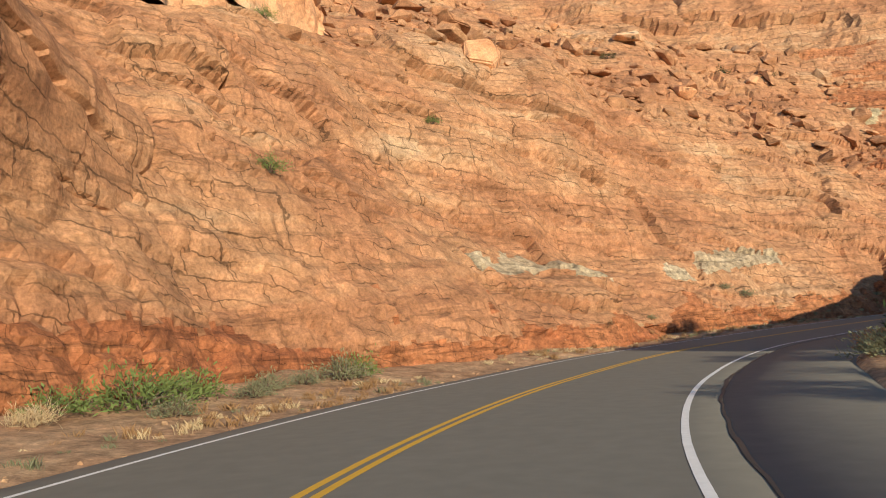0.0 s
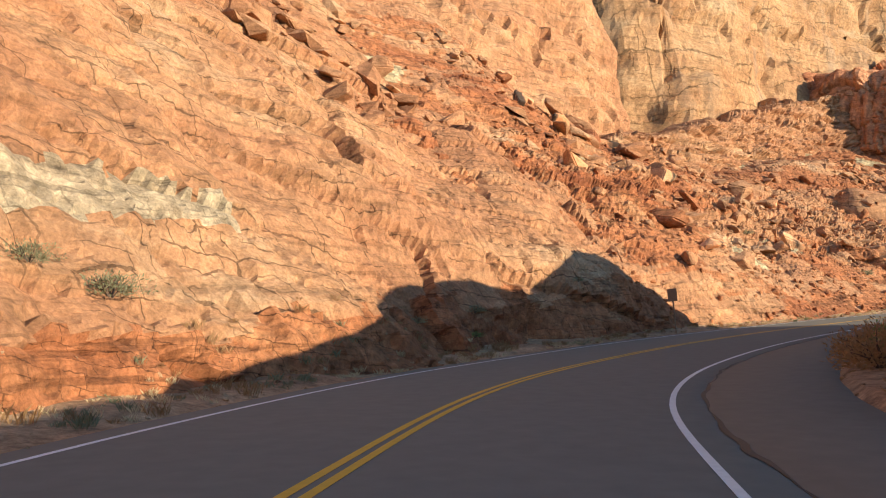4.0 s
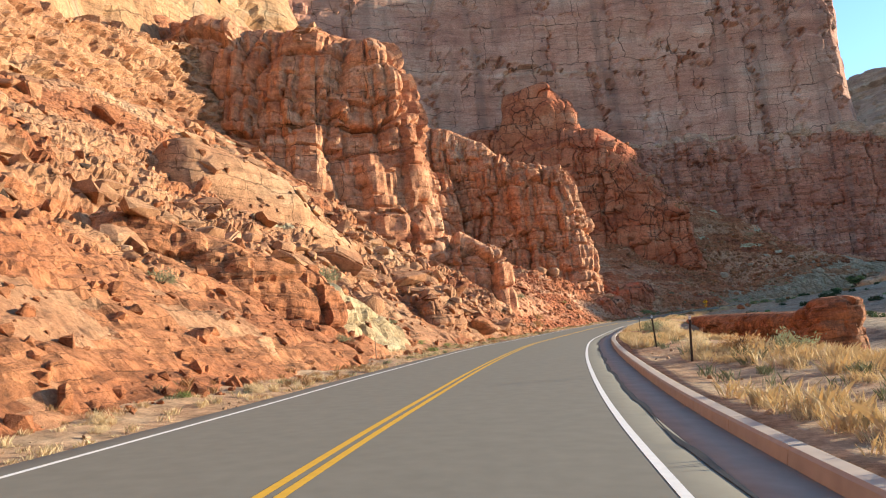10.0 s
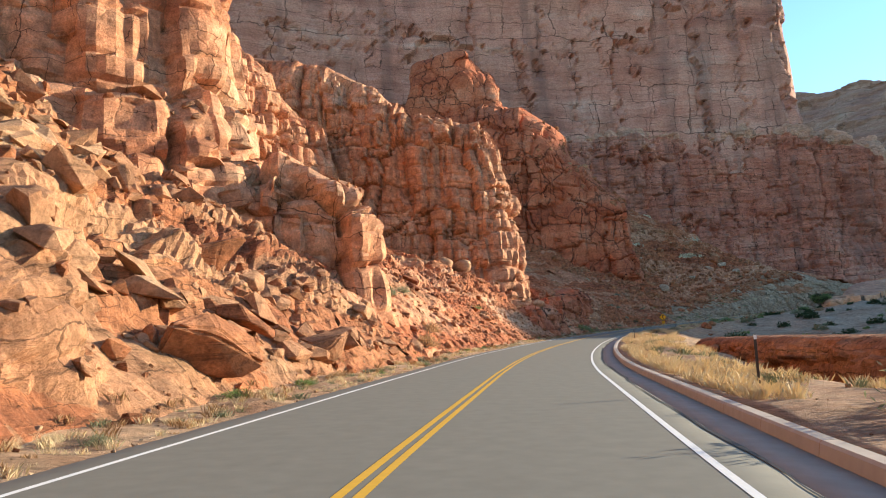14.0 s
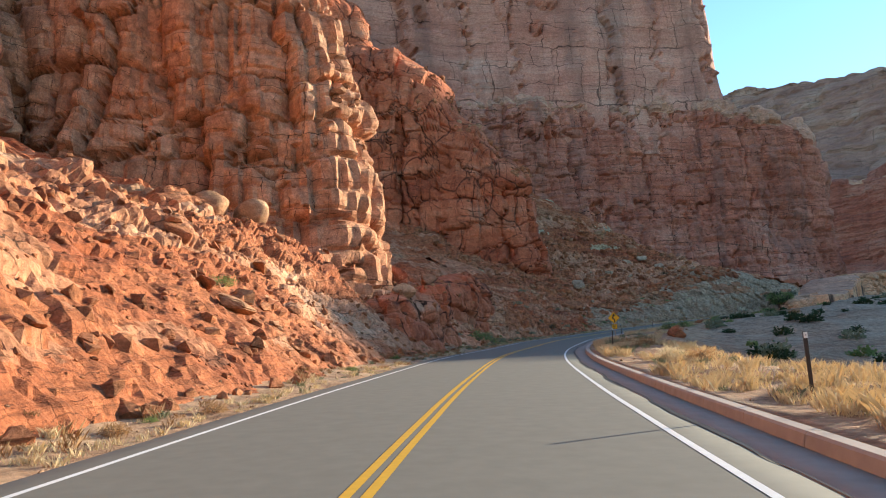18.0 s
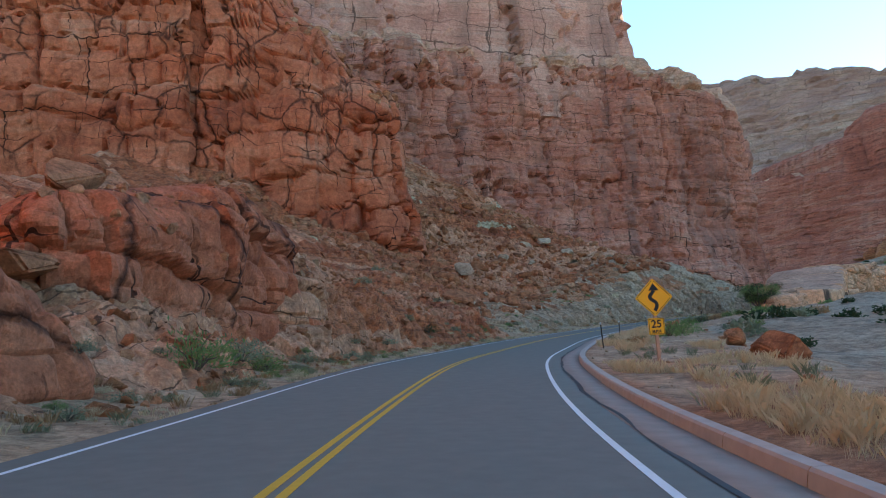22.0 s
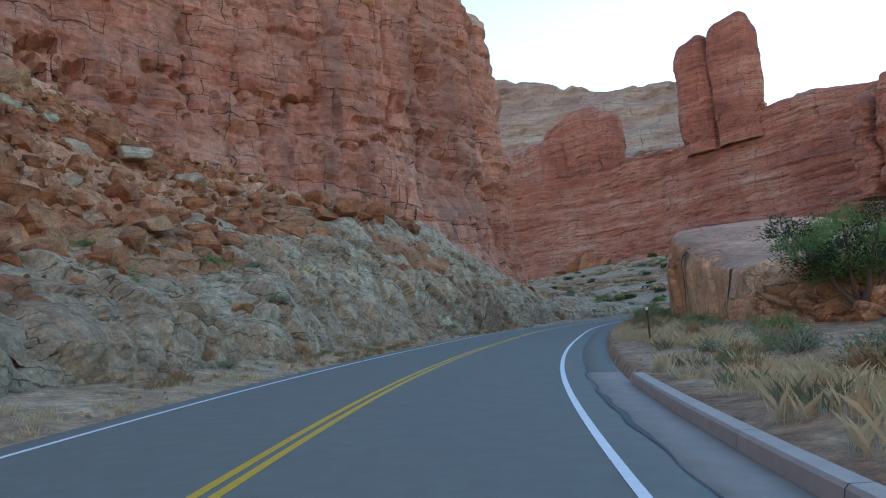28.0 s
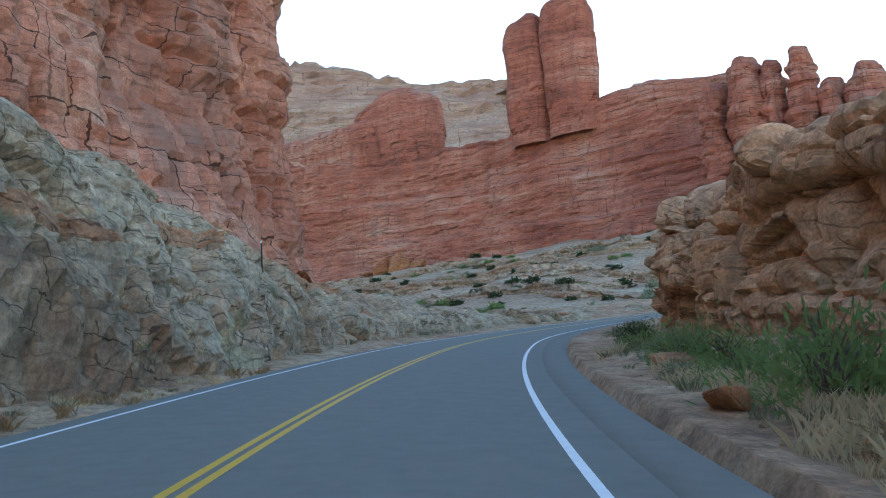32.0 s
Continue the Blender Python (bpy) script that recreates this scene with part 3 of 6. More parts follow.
road = tagged(new("road", strip("road", -6, 44, (-6.8, -6.15, -5.6, -2.1, 1.4, 1.95, 2.2), (-0.25, 0, 0.003, 0.02, 0.003, 0, -0.2), ASPHALT)), "grey two-lane asphalt road", "road", kind="structure")
for nm, la, w, hh, mat, lab in (("edge_line", -5.6, 0.05, 0.008, WHITE, "white painted edge line"), ("edge_line", 1.42, 0.052, 0.008, WHITE, "white painted edge line"),
                            ("centre_line", -2.21, 0.055, 0.024, YELLOW, "yellow painted centre line"), ("centre_line", -2.01, 0.055, 0.024, YELLOW, "yellow painted centre line")):
    o = new(nm, strip(nm, -6, 44, (la - w, la + w), (hh, hh), mat))
    tagged(o, lab).parent = road


def verge(name, t0, t1, lats, heights, label, mat, seed):
    ts = t_steps(t0, t1, 0.5)
    T, L = np.meshgrid(ts, lats, indexing="ij")
    H = heights(T.ravel(), L.ravel()).reshape(T.shape)
    G = along(T, L, H)
    p = G.reshape(-1, 3)
    edge = np.clip((L - 2.9) / 0.8 if lats[0] > 0 else np.abs(L - lats[-1]) / 0.8, 0, 1)
    G[..., 2] += (fbm(p / 1.3, 3, seed) * 0.07 + fbm(p / 5.0, 2, seed + 5) * 0.12).reshape(T.shape) * edge
    return tagged(new(name, grid_mesh(name, G, mat, smooth=True, flip=True)), label, "ground", kind="structure")


verge("verge_right", -6, 44, np.concatenate([np.linspace(2.0, 2.8, 3), np.linspace(2.95, 15, 34)]), lambda t, l: verge_height(t, np.maximum(l, 2.9)) - np.where((l < 2.9) | ((t < 9.3) & (l < 4.75)), 0.25, 0.0) - np.clip((l - 13) / 2, 0, 1) * 0.3, "sandy verge with gravel and dry grass", DIRT, 21)
verge("verge_left", -6, 44, np.linspace(-16, -6.0, 28), lambda t, l: np.interp(-l, [6.0, 6.4, 8.0, 10.0, 16.0], [-0.05, -0.04, 0.1, 0.45, 1.6]), "sandy gravel verge below the rock wall", DIRT, 31)


# ---- rock walls beside the road ----
def swept(name, label, mat, keys, paint=None, u=0.2, counts=(18, 30, 36, 28, 20), calm=None, **rough):
    tk = np.array([k[0] for k in keys], float)
    prof = np.array([[k[1 + 2 * i:3 + 2 * i] for i in range(6)] for k in keys], float)
    ts = t_steps(tk[0], tk[-1], u)
    v = np.concatenate([i + np.linspace(0, 1, c, endpoint=False) for i, c in enumerate(counts)] + [[5.0]])
    P = np.stack([np.stack([np.interp(ts, tk, prof[:, i, c]) for i in range(6)], 1) for c in range(2)], -1)
    i = np.clip(v.astype(int), 0, 4)
    f = (v - i)[None, :, None]
    Q = P[:, i] * (1 - f) + P[:, i + 1] * f
    G = along(ts[:, None], Q[..., 0], Q[..., 1])
    if calm:
        rough["fade"] = calm(ts[:, None] + 0 * v[None], v[None] + 0 * ts[:, None])
    G = rough_up(G, **rough)
    index = None
    if paint:
        mid = (G[:-1, :-1] + G[1:, 1:]) / 2
        index = paint((ts[:-1, None] + 0 * v[None, :-1]).ravel(), (v[None, :-1] + 0 * ts[:-1, None]).ravel(), mid.reshape(-1, 3))
    return tagged(new(name, grid_mesh(name, G, mat, index=index, face=face_of(G, rough.get("dip", 0.0)))), label, "cliff", kind="structure")


def slick_layers(t, v, p):
    """Red mudstone at the foot, a broken pale seam, orange rock above."""
    n = fbm(p / 2.5, 3, 51)
    seam = (np.abs(v - 1.62 - 0.10 * n) < 0.10 + 0.06 * n) & (fbm(p * np.array([0.12, 0.12, 0.0]), 2, 52) > -0.35) & (t > 2.9) & (t < 6)
    return np.where(v < 1.0 + 0.25 * n, 1, np.where(seam, 2, 0))


def slope_layers(t, v, p):
    """Orange ledges and pale blocks among the red soil."""
    f1, gap, who = cells(p / np.array([5.5, 5.5, 2.2]), 61)
    ledge = fbm(p * np.array([0.05, 0.05, 0.35]), 3, 62)
    return np.where((who > 0.955) & (v > 1.2), 2, np.where(ledge + (who - 0.5) * 0.9 > 0.12, 1, 0))


def cut_layers(t, v, p):
    n = fbm(p * np.array([0.12, 0.12, 0.4]), 3, 71)
    return np.where((n > 0.3) & (v > 1.2), 1, np.where((n < -0.9), 2, 0))


swept("slickrock_wall", "tall orange sandstone rock wall beside the road", (ORANGE, RED, SEAMROCK), paint=slick_layers, keys=[
    (-4, -17, -1, -18, 3, -19, 8, -21, 14, -27, 20, -45, 28), (2, -10.4, -1, -11.6, 1.6, -15.5, 8, -18, 13, -22, 18, -42, 30), (3.0, -7.8, -1, -8.7, 1.3, -14.6, 7.5, -17.5, 14, -21, 19.6, -40, 33),
    (5, -7.5, -1, -8.3, 1.3, -13, 5.4, -16, 14, -19, 19.5, -38, 36), (6.5, -7.4, -1, -8.3, 1.6, -12.5, 7.2, -17, 14, -22, 19, -36, 35), (8, -7.6, -1, -8.8, 2.6, -13.6, 8, -19, 13.5, -26, 20, -38, 33), (8.9, -8.6, -1, -9.8, 3.2, -16, 9.6, -21, 13.2, -27, 18.4, -40, 31)],
    u=0.18, counts=(16, 30, 36, 44, 44), big=(1.0, 8), split=(((8, 3.0), 0.42, 0.12, 0.22, 0.25), ((2.6, 1.1), 0.15, 0.16, 0.15, 0.09), ((0.9, 0.45), 0.05, 0.14, 0.05, 0.06)), dip=0.22, fine=0.10, seed=100)
swept("talus_slope", "orange-red rubble slope with broken ledges", (RED, ORANGE, YELLOWISH), paint=slope_layers, keys=[
    (7.3, -10.5, -1, -12, 2.8, -14.6, 7.2, -20, 12.8, -27, 18.5, -38, 31), (8.1, -8.8, -0.7, -10.6, 3.2, -14.2, 7.7, -20, 13, -27, 19.4, -38, 32), (9.3, -7.5, -0.5, -10, 4, -16, 10.5, -20, 13.5, -25, 19.4, -36, 33), (11, -7.3, -0.5, -12, 3.2, -17, 8, -22, 12.3, -28, 17.5, -38, 23),
    (12.6, -7.3, -0.5, -13, 4.2, -18, 7, -24, 12.5, -30, 17, -44, 23), (14.4, -7.3, -0.5, -14, 5.0, -19, 9.4, -25, 15.0, -33, 22, -48, 27), (16, -7.3, -0.5, -11, 3.4, -16, 7.6, -24, 14, -33, 22, -48, 31), (17.2, -7.3, -0.5, -11, 3.4, -16, 7.4, -24, 13, -35, 24, -50, 40)],
    u=0.18, counts=(18, 34, 42, 40, 44), beds=((2.6, 0.35), (0.9, 0.12)), big=(0.8, 6), blocks=(((2.6, 2.6, 1.3), 0.32, 0.15, 0.16), ((1.0, 1.0, 0.55), 0.16, 0.08, 0.10), ((0.42, 0.42, 0.28), 0.05, 0.05, 0.03)), fine=0.16, seed=200,
    calm=lambda t, v: np.clip(0.3 + 0.75 * (v - 1.0) + 0.5 * np.clip(t - 13, 0, 1), 0.3, 1) * (1 - 0.6 * np.clip((v - 3.0) / 0.6, 0, 1)))
swept("red_bank", "red earth bank strewn with rocks", (EARTH, BLOCKY, ORANGE), paint=slope_layers, keys=[
    (17.1, -7.3, -0.5, -11, 3.4, -16, 7.4, -24, 13, -35, 24, -50, 40), (18.5, -7.3, -0.5, -11, 3.5, -16, 8, -24, 13, -36, 26, -50, 52), (20, -7.3, -0.5, -11, 2.5, -14.5, 6, -19, 9, -30, 14, -52, 26), (21.8, -7.3, -0.5, -10.5, 2, -14, 6, -18, 9, -26, 12, -52, 22),
    (23.5, -7.3, -0.5, -11, 1.5, -14, 3.5, -19, 5, -28, 9, -50, 18), (25, -8.2, -0.5, -10.5, 2.5, -13.4, 6, -17, 8, -26, 10, -50, 18), (26.3, -7.3, -0.5, -10, 3.2, -14, 5, -20, 7.5, -27, 11, -50, 18), (27.6, -7.3, -0.5, -10, 1.6, -14, 3.4, -19, 6, -26, 10, -50, 22)],
    big=(0.7, 6), blocks=(((2.6, 2.6, 1.5), 0.3, 0.2, 0.16), ((1.0, 1.0, 0.6), 0.15, 0.12, 0.1), ((0.42, 0.42, 0.3), 0.05, 0.05, 0.03)), fine=0.14, seed=300,
    calm=lambda t, v: np.clip(0.45 + 0.4 * (v - 1.2) + 0.6 * np.clip(t - 22.5, 0, 1), 0.45, 1.1))
swept("grey_rock_cut", "grey-green blasted sandstone rock cut", (GREY, ORANGE, YELLOWISH), paint=cut_layers, keys=[
    (27.5, -8.5, -1, -9.4, 0.8, -11, 1.2, -12.5, 1.6, -15, 2.2, -18, 2.4), (28.7, -8.5, -1, -9.4, 1.0, -11, 2.0, -13.5, 3.0, -16, 3.4, -20, 3.8), (30.0, -8.3, -1, -9.4, 1.8, -11.5, 3.4, -13.5, 4.2, -17, 5.2, -21, 5.5), (31.0, -8.2, -1, -9.6, 2.6, -10.8, 5.0, -12, 6.2, -16, 7.5, -22, 8),
    (32, -7.6, -1, -8.8, 2.9, -10.3, 6.4, -12, 8.4, -17, 9.8, -22, 10), (33, -7.3, -1, -8.4, 2.9, -10, 7.2, -11.7, 9.2, -16, 11, -22, 12), (34.4, -7.3, -1, -8.3, 2.4, -9.6, 5.0, -12, 6.6, -16, 7.6, -22, 8), (36, -8, -1, -9, 1.2, -10.5, 2.2, -12, 2.8, -15, 3, -22, 2.4), (38, -8, -1, -9, 0.3, -11, 0.6, -13, 0.8, -16, 0.5, -22, -0.5), (44, -8, -1, -9, 0.2, -11, 0.4, -13, 0.5, -16, 0.2, -22, -1)],
    u=0.19, counts=(14, 36, 36, 18, 12), big=(0.5, 4), split=(((4.5, 2.4), 0.28, 0.24, 0.22, 0.10, 0.55), ((2.1, 1.5), 0.16, 0.3, 0.2, 0.07, -0.8), ((1.0, 0.7), 0.07, 0.3, 0.10, 0.05, 0.25)), dip=0.3, fine=0.05, seed=400)
swept("scree_slope", "red scree slope below the great wall", (EARTH, BLOCKY, YELLOWISH), paint=slope_layers, keys=[
    (27.2, -11, 0.5, -14, 3.2, -19, 6, -26, 10, -40, 16, -56, 24), (28.7, -13, 1, -17, 3.6, -22, 7, -28, 11, -42, 22, -60, 36), (30, -15, 3, -20, 5.5, -26, 9, -34, 15, -46, 26, -62, 40), (31.5, -14, 5, -20, 8.6, -27, 12, -36, 18, -46, 27, -62, 40), (33, -14, 8, -19, 11, -26, 14, -34, 18, -44, 24, -60, 34), (34.6, -14, 8, -19, 9, -25, 10, -33, 11, -42, 12, -56, 14), (36.6, -14, 2, -20, 1, -26, 1, -34, 1, -42, 1, -56, 1), (38.5, -14, -3, -20, -3, -26, -3, -34, -3, -42, -3, -56, -3)],
    u=0.36, counts=(8, 18, 24, 24, 16), big=(0.7, 6), blocks=(((2.2, 2.2, 1.5), 0.3, 0.2, 0.2), ((0.9, 0.9, 0.7), 0.15, 0.15, 0.1)), fine=0.14, seed=450)


# ---- cliffs ----
def cliff(name, label, mat, pts, profile, du=0.9, dv=0.9, kind="structure", smooth=False, cap=9.0, **rough):
    """A wall over a plan line. pts: x, y, foot, top. profile: (share of height, set back in metres)."""
    P = np.array(pts, float)
    s = np.concatenate([[0], np.cumsum(np.hypot(*np.diff(P[:, :2], axis=0).T))])
    n = int(s[-1] / du)
    u = np.linspace(0, s[-1], n)
    Q = np.stack([np.interp(u, s, P[:, k]) for k in range(4)], 1)
    k = max(3, int(7 / du) | 1)
    ker = np.hanning(k + 2)[1:-1]; ker /= ker.sum()
    Q = np.stack([np.convolve(np.pad(Q[:, c], k // 2, "edge"), ker, "valid") for c in range(4)], 1)
    tg = np.gradient(Q[:, :2], axis=0)
    tg /= np.linalg.norm(tg, axis=1, keepdims=True)
    inward = np.stack([-tg[:, 1], tg[:, 0]], 1)
    hmean = (Q[:, 3] - Q[:, 2]).mean()
    pv, pb = np.array([a for a, _ in profile], float), np.array([b for _, b in profile], float)
    arc = np.concatenate([[0], np.cumsum(np.hypot(np.diff(pv) * hmean, np.diff(pb)))])
    m = int(arc[-1] / dv)
    w = np.linspace(0, arc[-1], m)
    fv, fb = np.interp(w, arc, pv), np.interp(w, arc, pb)
    G = np.zeros((n, m, 3))
    G[..., :2] = Q[:, None, :2] + inward[:, None] * fb[None, :, None]
    G[..., 2] = Q[:, None, 2] + (Q[:, 3] - Q[:, 2])[:, None] * fv[None]
    index = (fv[None, :-1] + 0.05 * fbm(G[:-1, :-1].reshape(-1, 3) / 9.0, 3, 77).reshape(n - 1, m - 1) > cap).astype(int)
    G = rough_up(G, **rough)
    return tagged(new(name, grid_mesh(name, G, mat, smooth=smooth, face=face_of(G), index=index)), label, "cliff", kind=kind)


def fin(name, label, mat, axis, foot, batter=0.25, power=5.0, du=0.42, dv=0.42, category="rock buttress", kind="", top=None, **rough):
    """A free-standing mass of rock over a plan axis. axis: x, y, half width, top."""
    A = np.array(axis, float)
    s = np.concatenate([[0], np.cumsum(np.hypot(*np.diff(A[:, :2], axis=0).T))])
    L = s[-1]
    w0, w1 = A[0, 2], A[-1, 2]
    nside, nose, tail = max(4, int(L / du)), max(7, int(math.pi * w0 / du)), max(7, int(math.pi * w1 / du))
    sa = np.concatenate([np.linspace(L, 0, nside), np.zeros(nose - 2), np.linspace(0, L, nside), np.full(tail - 2, L)])
    th = np.concatenate([np.full(nside, 0.0), np.linspace(0, math.pi, nose)[1:-1], np.full(nside, math.pi), np.linspace(math.pi, 2 * math.pi, tail)[1:-1]])
    x, y, w, zt = (np.interp(sa, s, A[:, k]) for k in range(4))
    d = np.stack([np.gradient(np.interp(np.linspace(0, L, 200), s, A[:, k])) for k in range(2)], 1)
    d = np.stack([np.interp(sa, np.linspace(0, L, 200), d[:, k]) for k in range(2)], 1)
    d /= np.linalg.norm(d, axis=1, keepdims=True)
    side = np.stack([-d[:, 1], d[:, 0]], 1)
    n = side * np.cos(th)[:, None] - d * np.sin(th)[:, None]
    hmax = float(zt.max() - foot)
    m = max(8, int(hmax / dv) + int(max(w0, w1) / dv))
    v = np.linspace(0, 1, m)
    v = 1 - (1 - v) ** 1.15
    r = (1 - v ** power) ** (1 / 2.2) * (1 + batter * (1 - v))
    G = np.zeros((len(sa), m, 3))
    G[..., 0] = x[:, None] + n[:, :1] * w[:, None] * r[None]
    G[..., 1] = y[:, None] + n[:, 1:] * w[:, None] * r[None]
    G[..., 2] = foot + (zt - foot)[:, None] * v[None]
    fade = np.broadcast_to(np.clip((1 - v) * m / 5.0, 0.0, 1)[None], G.shape[:2])
    G = rough_up(G, fade=fade, **rough)
    index = None
    if top:
        e = np.cross(np.roll(G, -1, axis=0)[:, :-1] - G[:, :-1], G[:, 1:] - G[:, :-1])
        index = (np.abs(e[..., 2]) > 0.72 * np.linalg.norm(e, axis=2)).astype(int) * (v[None, :-1] > 0.8)
    return tagged(new(name, grid_mesh(name, G, [mat, top] if top else mat, closed=True, face=face_of(G, rough.get("dip", 0.0)), index=index)), label, category, kind=kind)


KNOBS = dict(du=0.33, dv=0.3, big=(1.0, 8), split=(((5.0, 16.0), 0.8, 0.06, 1.2, 0.4), ((2.3, 4.4), 0.45, 0.18, 0.85, 0.22), ((1.2, 1.9), 0.16, 0.2, 0.34, 0.12)), fine=0.07)
cliff("pale_cliff", "smooth pale orange sandstone cliff face", PALE, [(212, 125, 60, 62), (208, 96, 57, 63), (200, 98, 57, 80), (192, 100, 56, 98), (163, 103, 46, 102), (139, 100, 39, 98), (114, 99, 32, 88), (105, 106, 29, 86), (97, 118, 29, 80)][::-1],
      ((-0.1, -1), (0, 0), (0.5, 2.5), (0.9, 5), (1.0, 9), (1.02, 30)), big=(2.0, 11), split=(((16, 10), 0.8, 0.04, 0.6, 0.4), ((6, 3.5), 0.22, 0.05, 0.16, 0.25)), dip=0.1, fine=0.06, seed=500)
cliff("upper_slope", "steep orange sandstone slope above the ledge", ORANGE, [(104, 102, 28, 84), (96, 95, 28, 82), (84, 92, 28, 78), (68, 91, 28, 72), (45, 92, 28, 62), (15, 88, 26, 54), (-30, 60, 22, 46), (-60, 30, 20, 40)][::-1],
      ((-0.1, -1), (0, 0), (0.5, 7), (0.9, 15), (1.0, 20), (1.02, 40)), du=0.6, dv=0.6, big=(1.6, 12), split=(((9, 4.0), 0.7, 0.12, 0.5, 0.35), ((3, 1.4), 0.25, 0.14, 0.2, 0.14)), dip=0.15, fine=0.1, seed=510)
cliff("ledge_band", "thin-bedded orange ledges capping the rubble slope", ORANGE, [(80, 84, 20, 25), (98, 89, 24, 29.5), (115, 92.5, 27, 34.5), (132, 94, 31, 39.5), (150, 93, 34.5, 44.5), (161, 91, 36, 47), (166, 96, 38, 48)],
      ((-0.5, -2.5), (0, 0), (0.25, 0.3), (0.3, 1.2), (0.6, 1.5), (0.66, 2.2), (0.95, 2.6), (1.0, 3.6), (1.03, 9)), du=0.4, dv=0.22, big=(1.1, 7), beds=((1.1, 0.35), (0.45, 0.14)), split=(((3.2, 1.6), 0.4, 0.14, 0.4, 0.14), ((1.2, 0.6), 0.12, 0.18, 0.14, 0.08)), fine=0.07, seed=515)
fin("rock_buttress", "knobbly red sandstone buttress lit by low sun", BLOCKY, [(164, 78, 5.4, 46.5), (163.5, 83, 7.2, 48), (163.5, 90, 8, 49), (163, 108, 8, 54)], 5, batter=1.15, power=14, kind="structure", seed=600, **KNOBS)
fin("rock_pinnacle", "small red knobbly pinnacle at the slope's foot", BLOCKY, [(163.5, 64.6, 2.3, 18.6), (163, 67.5, 3, 20.5)], 6, batter=0.55, seed=620, **KNOBS)
fin("rock_buttress", "rounded red sandstone pillar with stacked blocks", BLOCKY, [(237, 56, 4.8, 44.5), (237, 60, 5.2, 45.5), (237.5, 65, 5.2, 46), (238, 70, 5.2, 51.5), (238, 78, 5.3, 56), (239, 115, 5.5, 64)], 8, batter=1.1, power=10, kind="structure", seed=640, **KNOBS)
fin("rock_buttress", "red sandstone fin with a sunlit honeycombed nose", BLOCKY, [(227, 80.5, 4.6, 44), (222, 87, 7, 52), (214, 97, 10, 60), (206, 113, 12, 64)], 12, batter=0.55, power=9, kind="structure", seed=660, **KNOBS)
fin("rock_buttress", "massive blocky red sandstone buttress above the road", MASSIVE, [(325, 20, 6.2, 50), (327, 23.5, 7.5, 58), (328.5, 28, 8.5, 62), (330.5, 31, 9.5, 71), (335, 38, 12, 78), (338, 52, 14, 80), (347, 80, 17, 86)], 14, batter=0.3, power=12, kind="structure", seed=680, du=0.48, dv=0.42, big=(1.2, 9), split=(((7.5, 15), 0.9, 0.08, 1.3, 0.4), ((4.2, 6.5), 0.5, 0.16, 0.9, 0.26), ((2.0, 2.6), 0.08, 0.14, 0.14, 0.12)), fine=0.06)
fin("leaning_block", "huge tilted red sandstone block on the ledge", MASSIVE, [(336, 50, 4.5, 91), (335, 56, 6.5, 97.5), (335, 66, 6, 95)], 58, batter=0.1, power=14, seed=690, big=(0.8, 8), blocks=(((6, 6, 6), 0.4, 0.2, 0.2),))
cliff("great_wall", "rough lower tier of a towering red sandstone cliff", (WALL_LOW, BUFF), [(305, 165, 50, 84), (330, 135, 50, 84), (352, 95, 52, 84), (366, 55, 52, 84), (372, 15, 47, 83), (377, -12, 44, 84), (378, -42, 38, 83), (375, -66, 30, 80), (376.5, -78, 28, 76), (379, -86.5, 28, 68), (387, -91, 28, 78), (420, -106, 28, 78), (480, -112, 40, 90)],
      ((-0.25, -4), (0, -1.5), (0.2, 0), (0.7, 1.2), (0.93, 2.5), (1.0, 5), (1.02, 16)), du=0.55, dv=0.5, cap=0.89, big=(2.0, 14), split=(((9, 26), 1.0, 0.05, 1.2, 0.6), ((4.2, 4.0), 0.5, 0.12, 0.7, 0.32), ((1.9, 1.5), 0.2, 0.16, 0.3, 0.2)), fine=0.1, seed=700)
cliff("great_wall", "towering sheer red sandstone cliff with varnish streaks", WALL, [(300, 170, 76, 150), (332, 138, 76, 150), (356, 98, 73, 152), (369, 57, 73, 154), (376, 17, 73, 155), (380, -12, 74, 156), (381, -44, 74, 156), (382.5, -60.8, 74, 154), (391, -65.5, 74, 152), (420, -75, 78, 150), (480, -82, 78, 150)],
      ((-0.1, 0), (0, 0), (0.3, 1.5), (0.8, 3.5), (0.93, 5), (1.0, 10), (1.02, 50)), du=1.0, dv=1.0, big=(1.6, 20), split=(((16, 60), 1.5, 0.03, 1.5, 0.9), ((8, 22), 0.3, 0.03, 0.25, 0.5), ((3, 2.2), 0.06, 0.04, 0.04, 0.3)), fine=0.06, seed=720)

# ---- far cliffs ----
# unseen west end was added, and crest at x 394-412 raised, to block sun
cliff("far_cliff", "banded dark red sandstone cliff in the distance", (FAR, BUFF), [(120, -330, 30, 42), (215, -285, 38, 50), (280, -250, 42, 52), (325, -227, 42, 55), (343, -219, 41, 56), (355, -221, 41, 62), (365, -226, 42, 65), (375.5, -234, 44, 69), (385, -243, 45, 83), (394, -252, 46, 94.5), (412, -250, 46, 95), (440, -250, 46, 93), (497, -247, 49, 92), (575, -225, 52, 100), (680, -170, 60, 120), (800, -100, 60, 130)][::-1],
      ((-0.3, -16), (0, 0), (0.2, 2), (0.23, 5), (0.55, 7), (0.58, 9), (0.95, 11), (1.0, 14), (1.0, 26), (0.7, 44)), du=1.6, dv=0.65, cap=1.0, big=(2.2, 22), split=(((10, 14), 0.7, 0.04, 0.6, 0.8), ((9, 2.6), 0.4, 0.05, 0.45, 0.35), ((5, 1.1), 0.22, 0.05, 0.22, 0.2)), fine=0.06, seed=800)
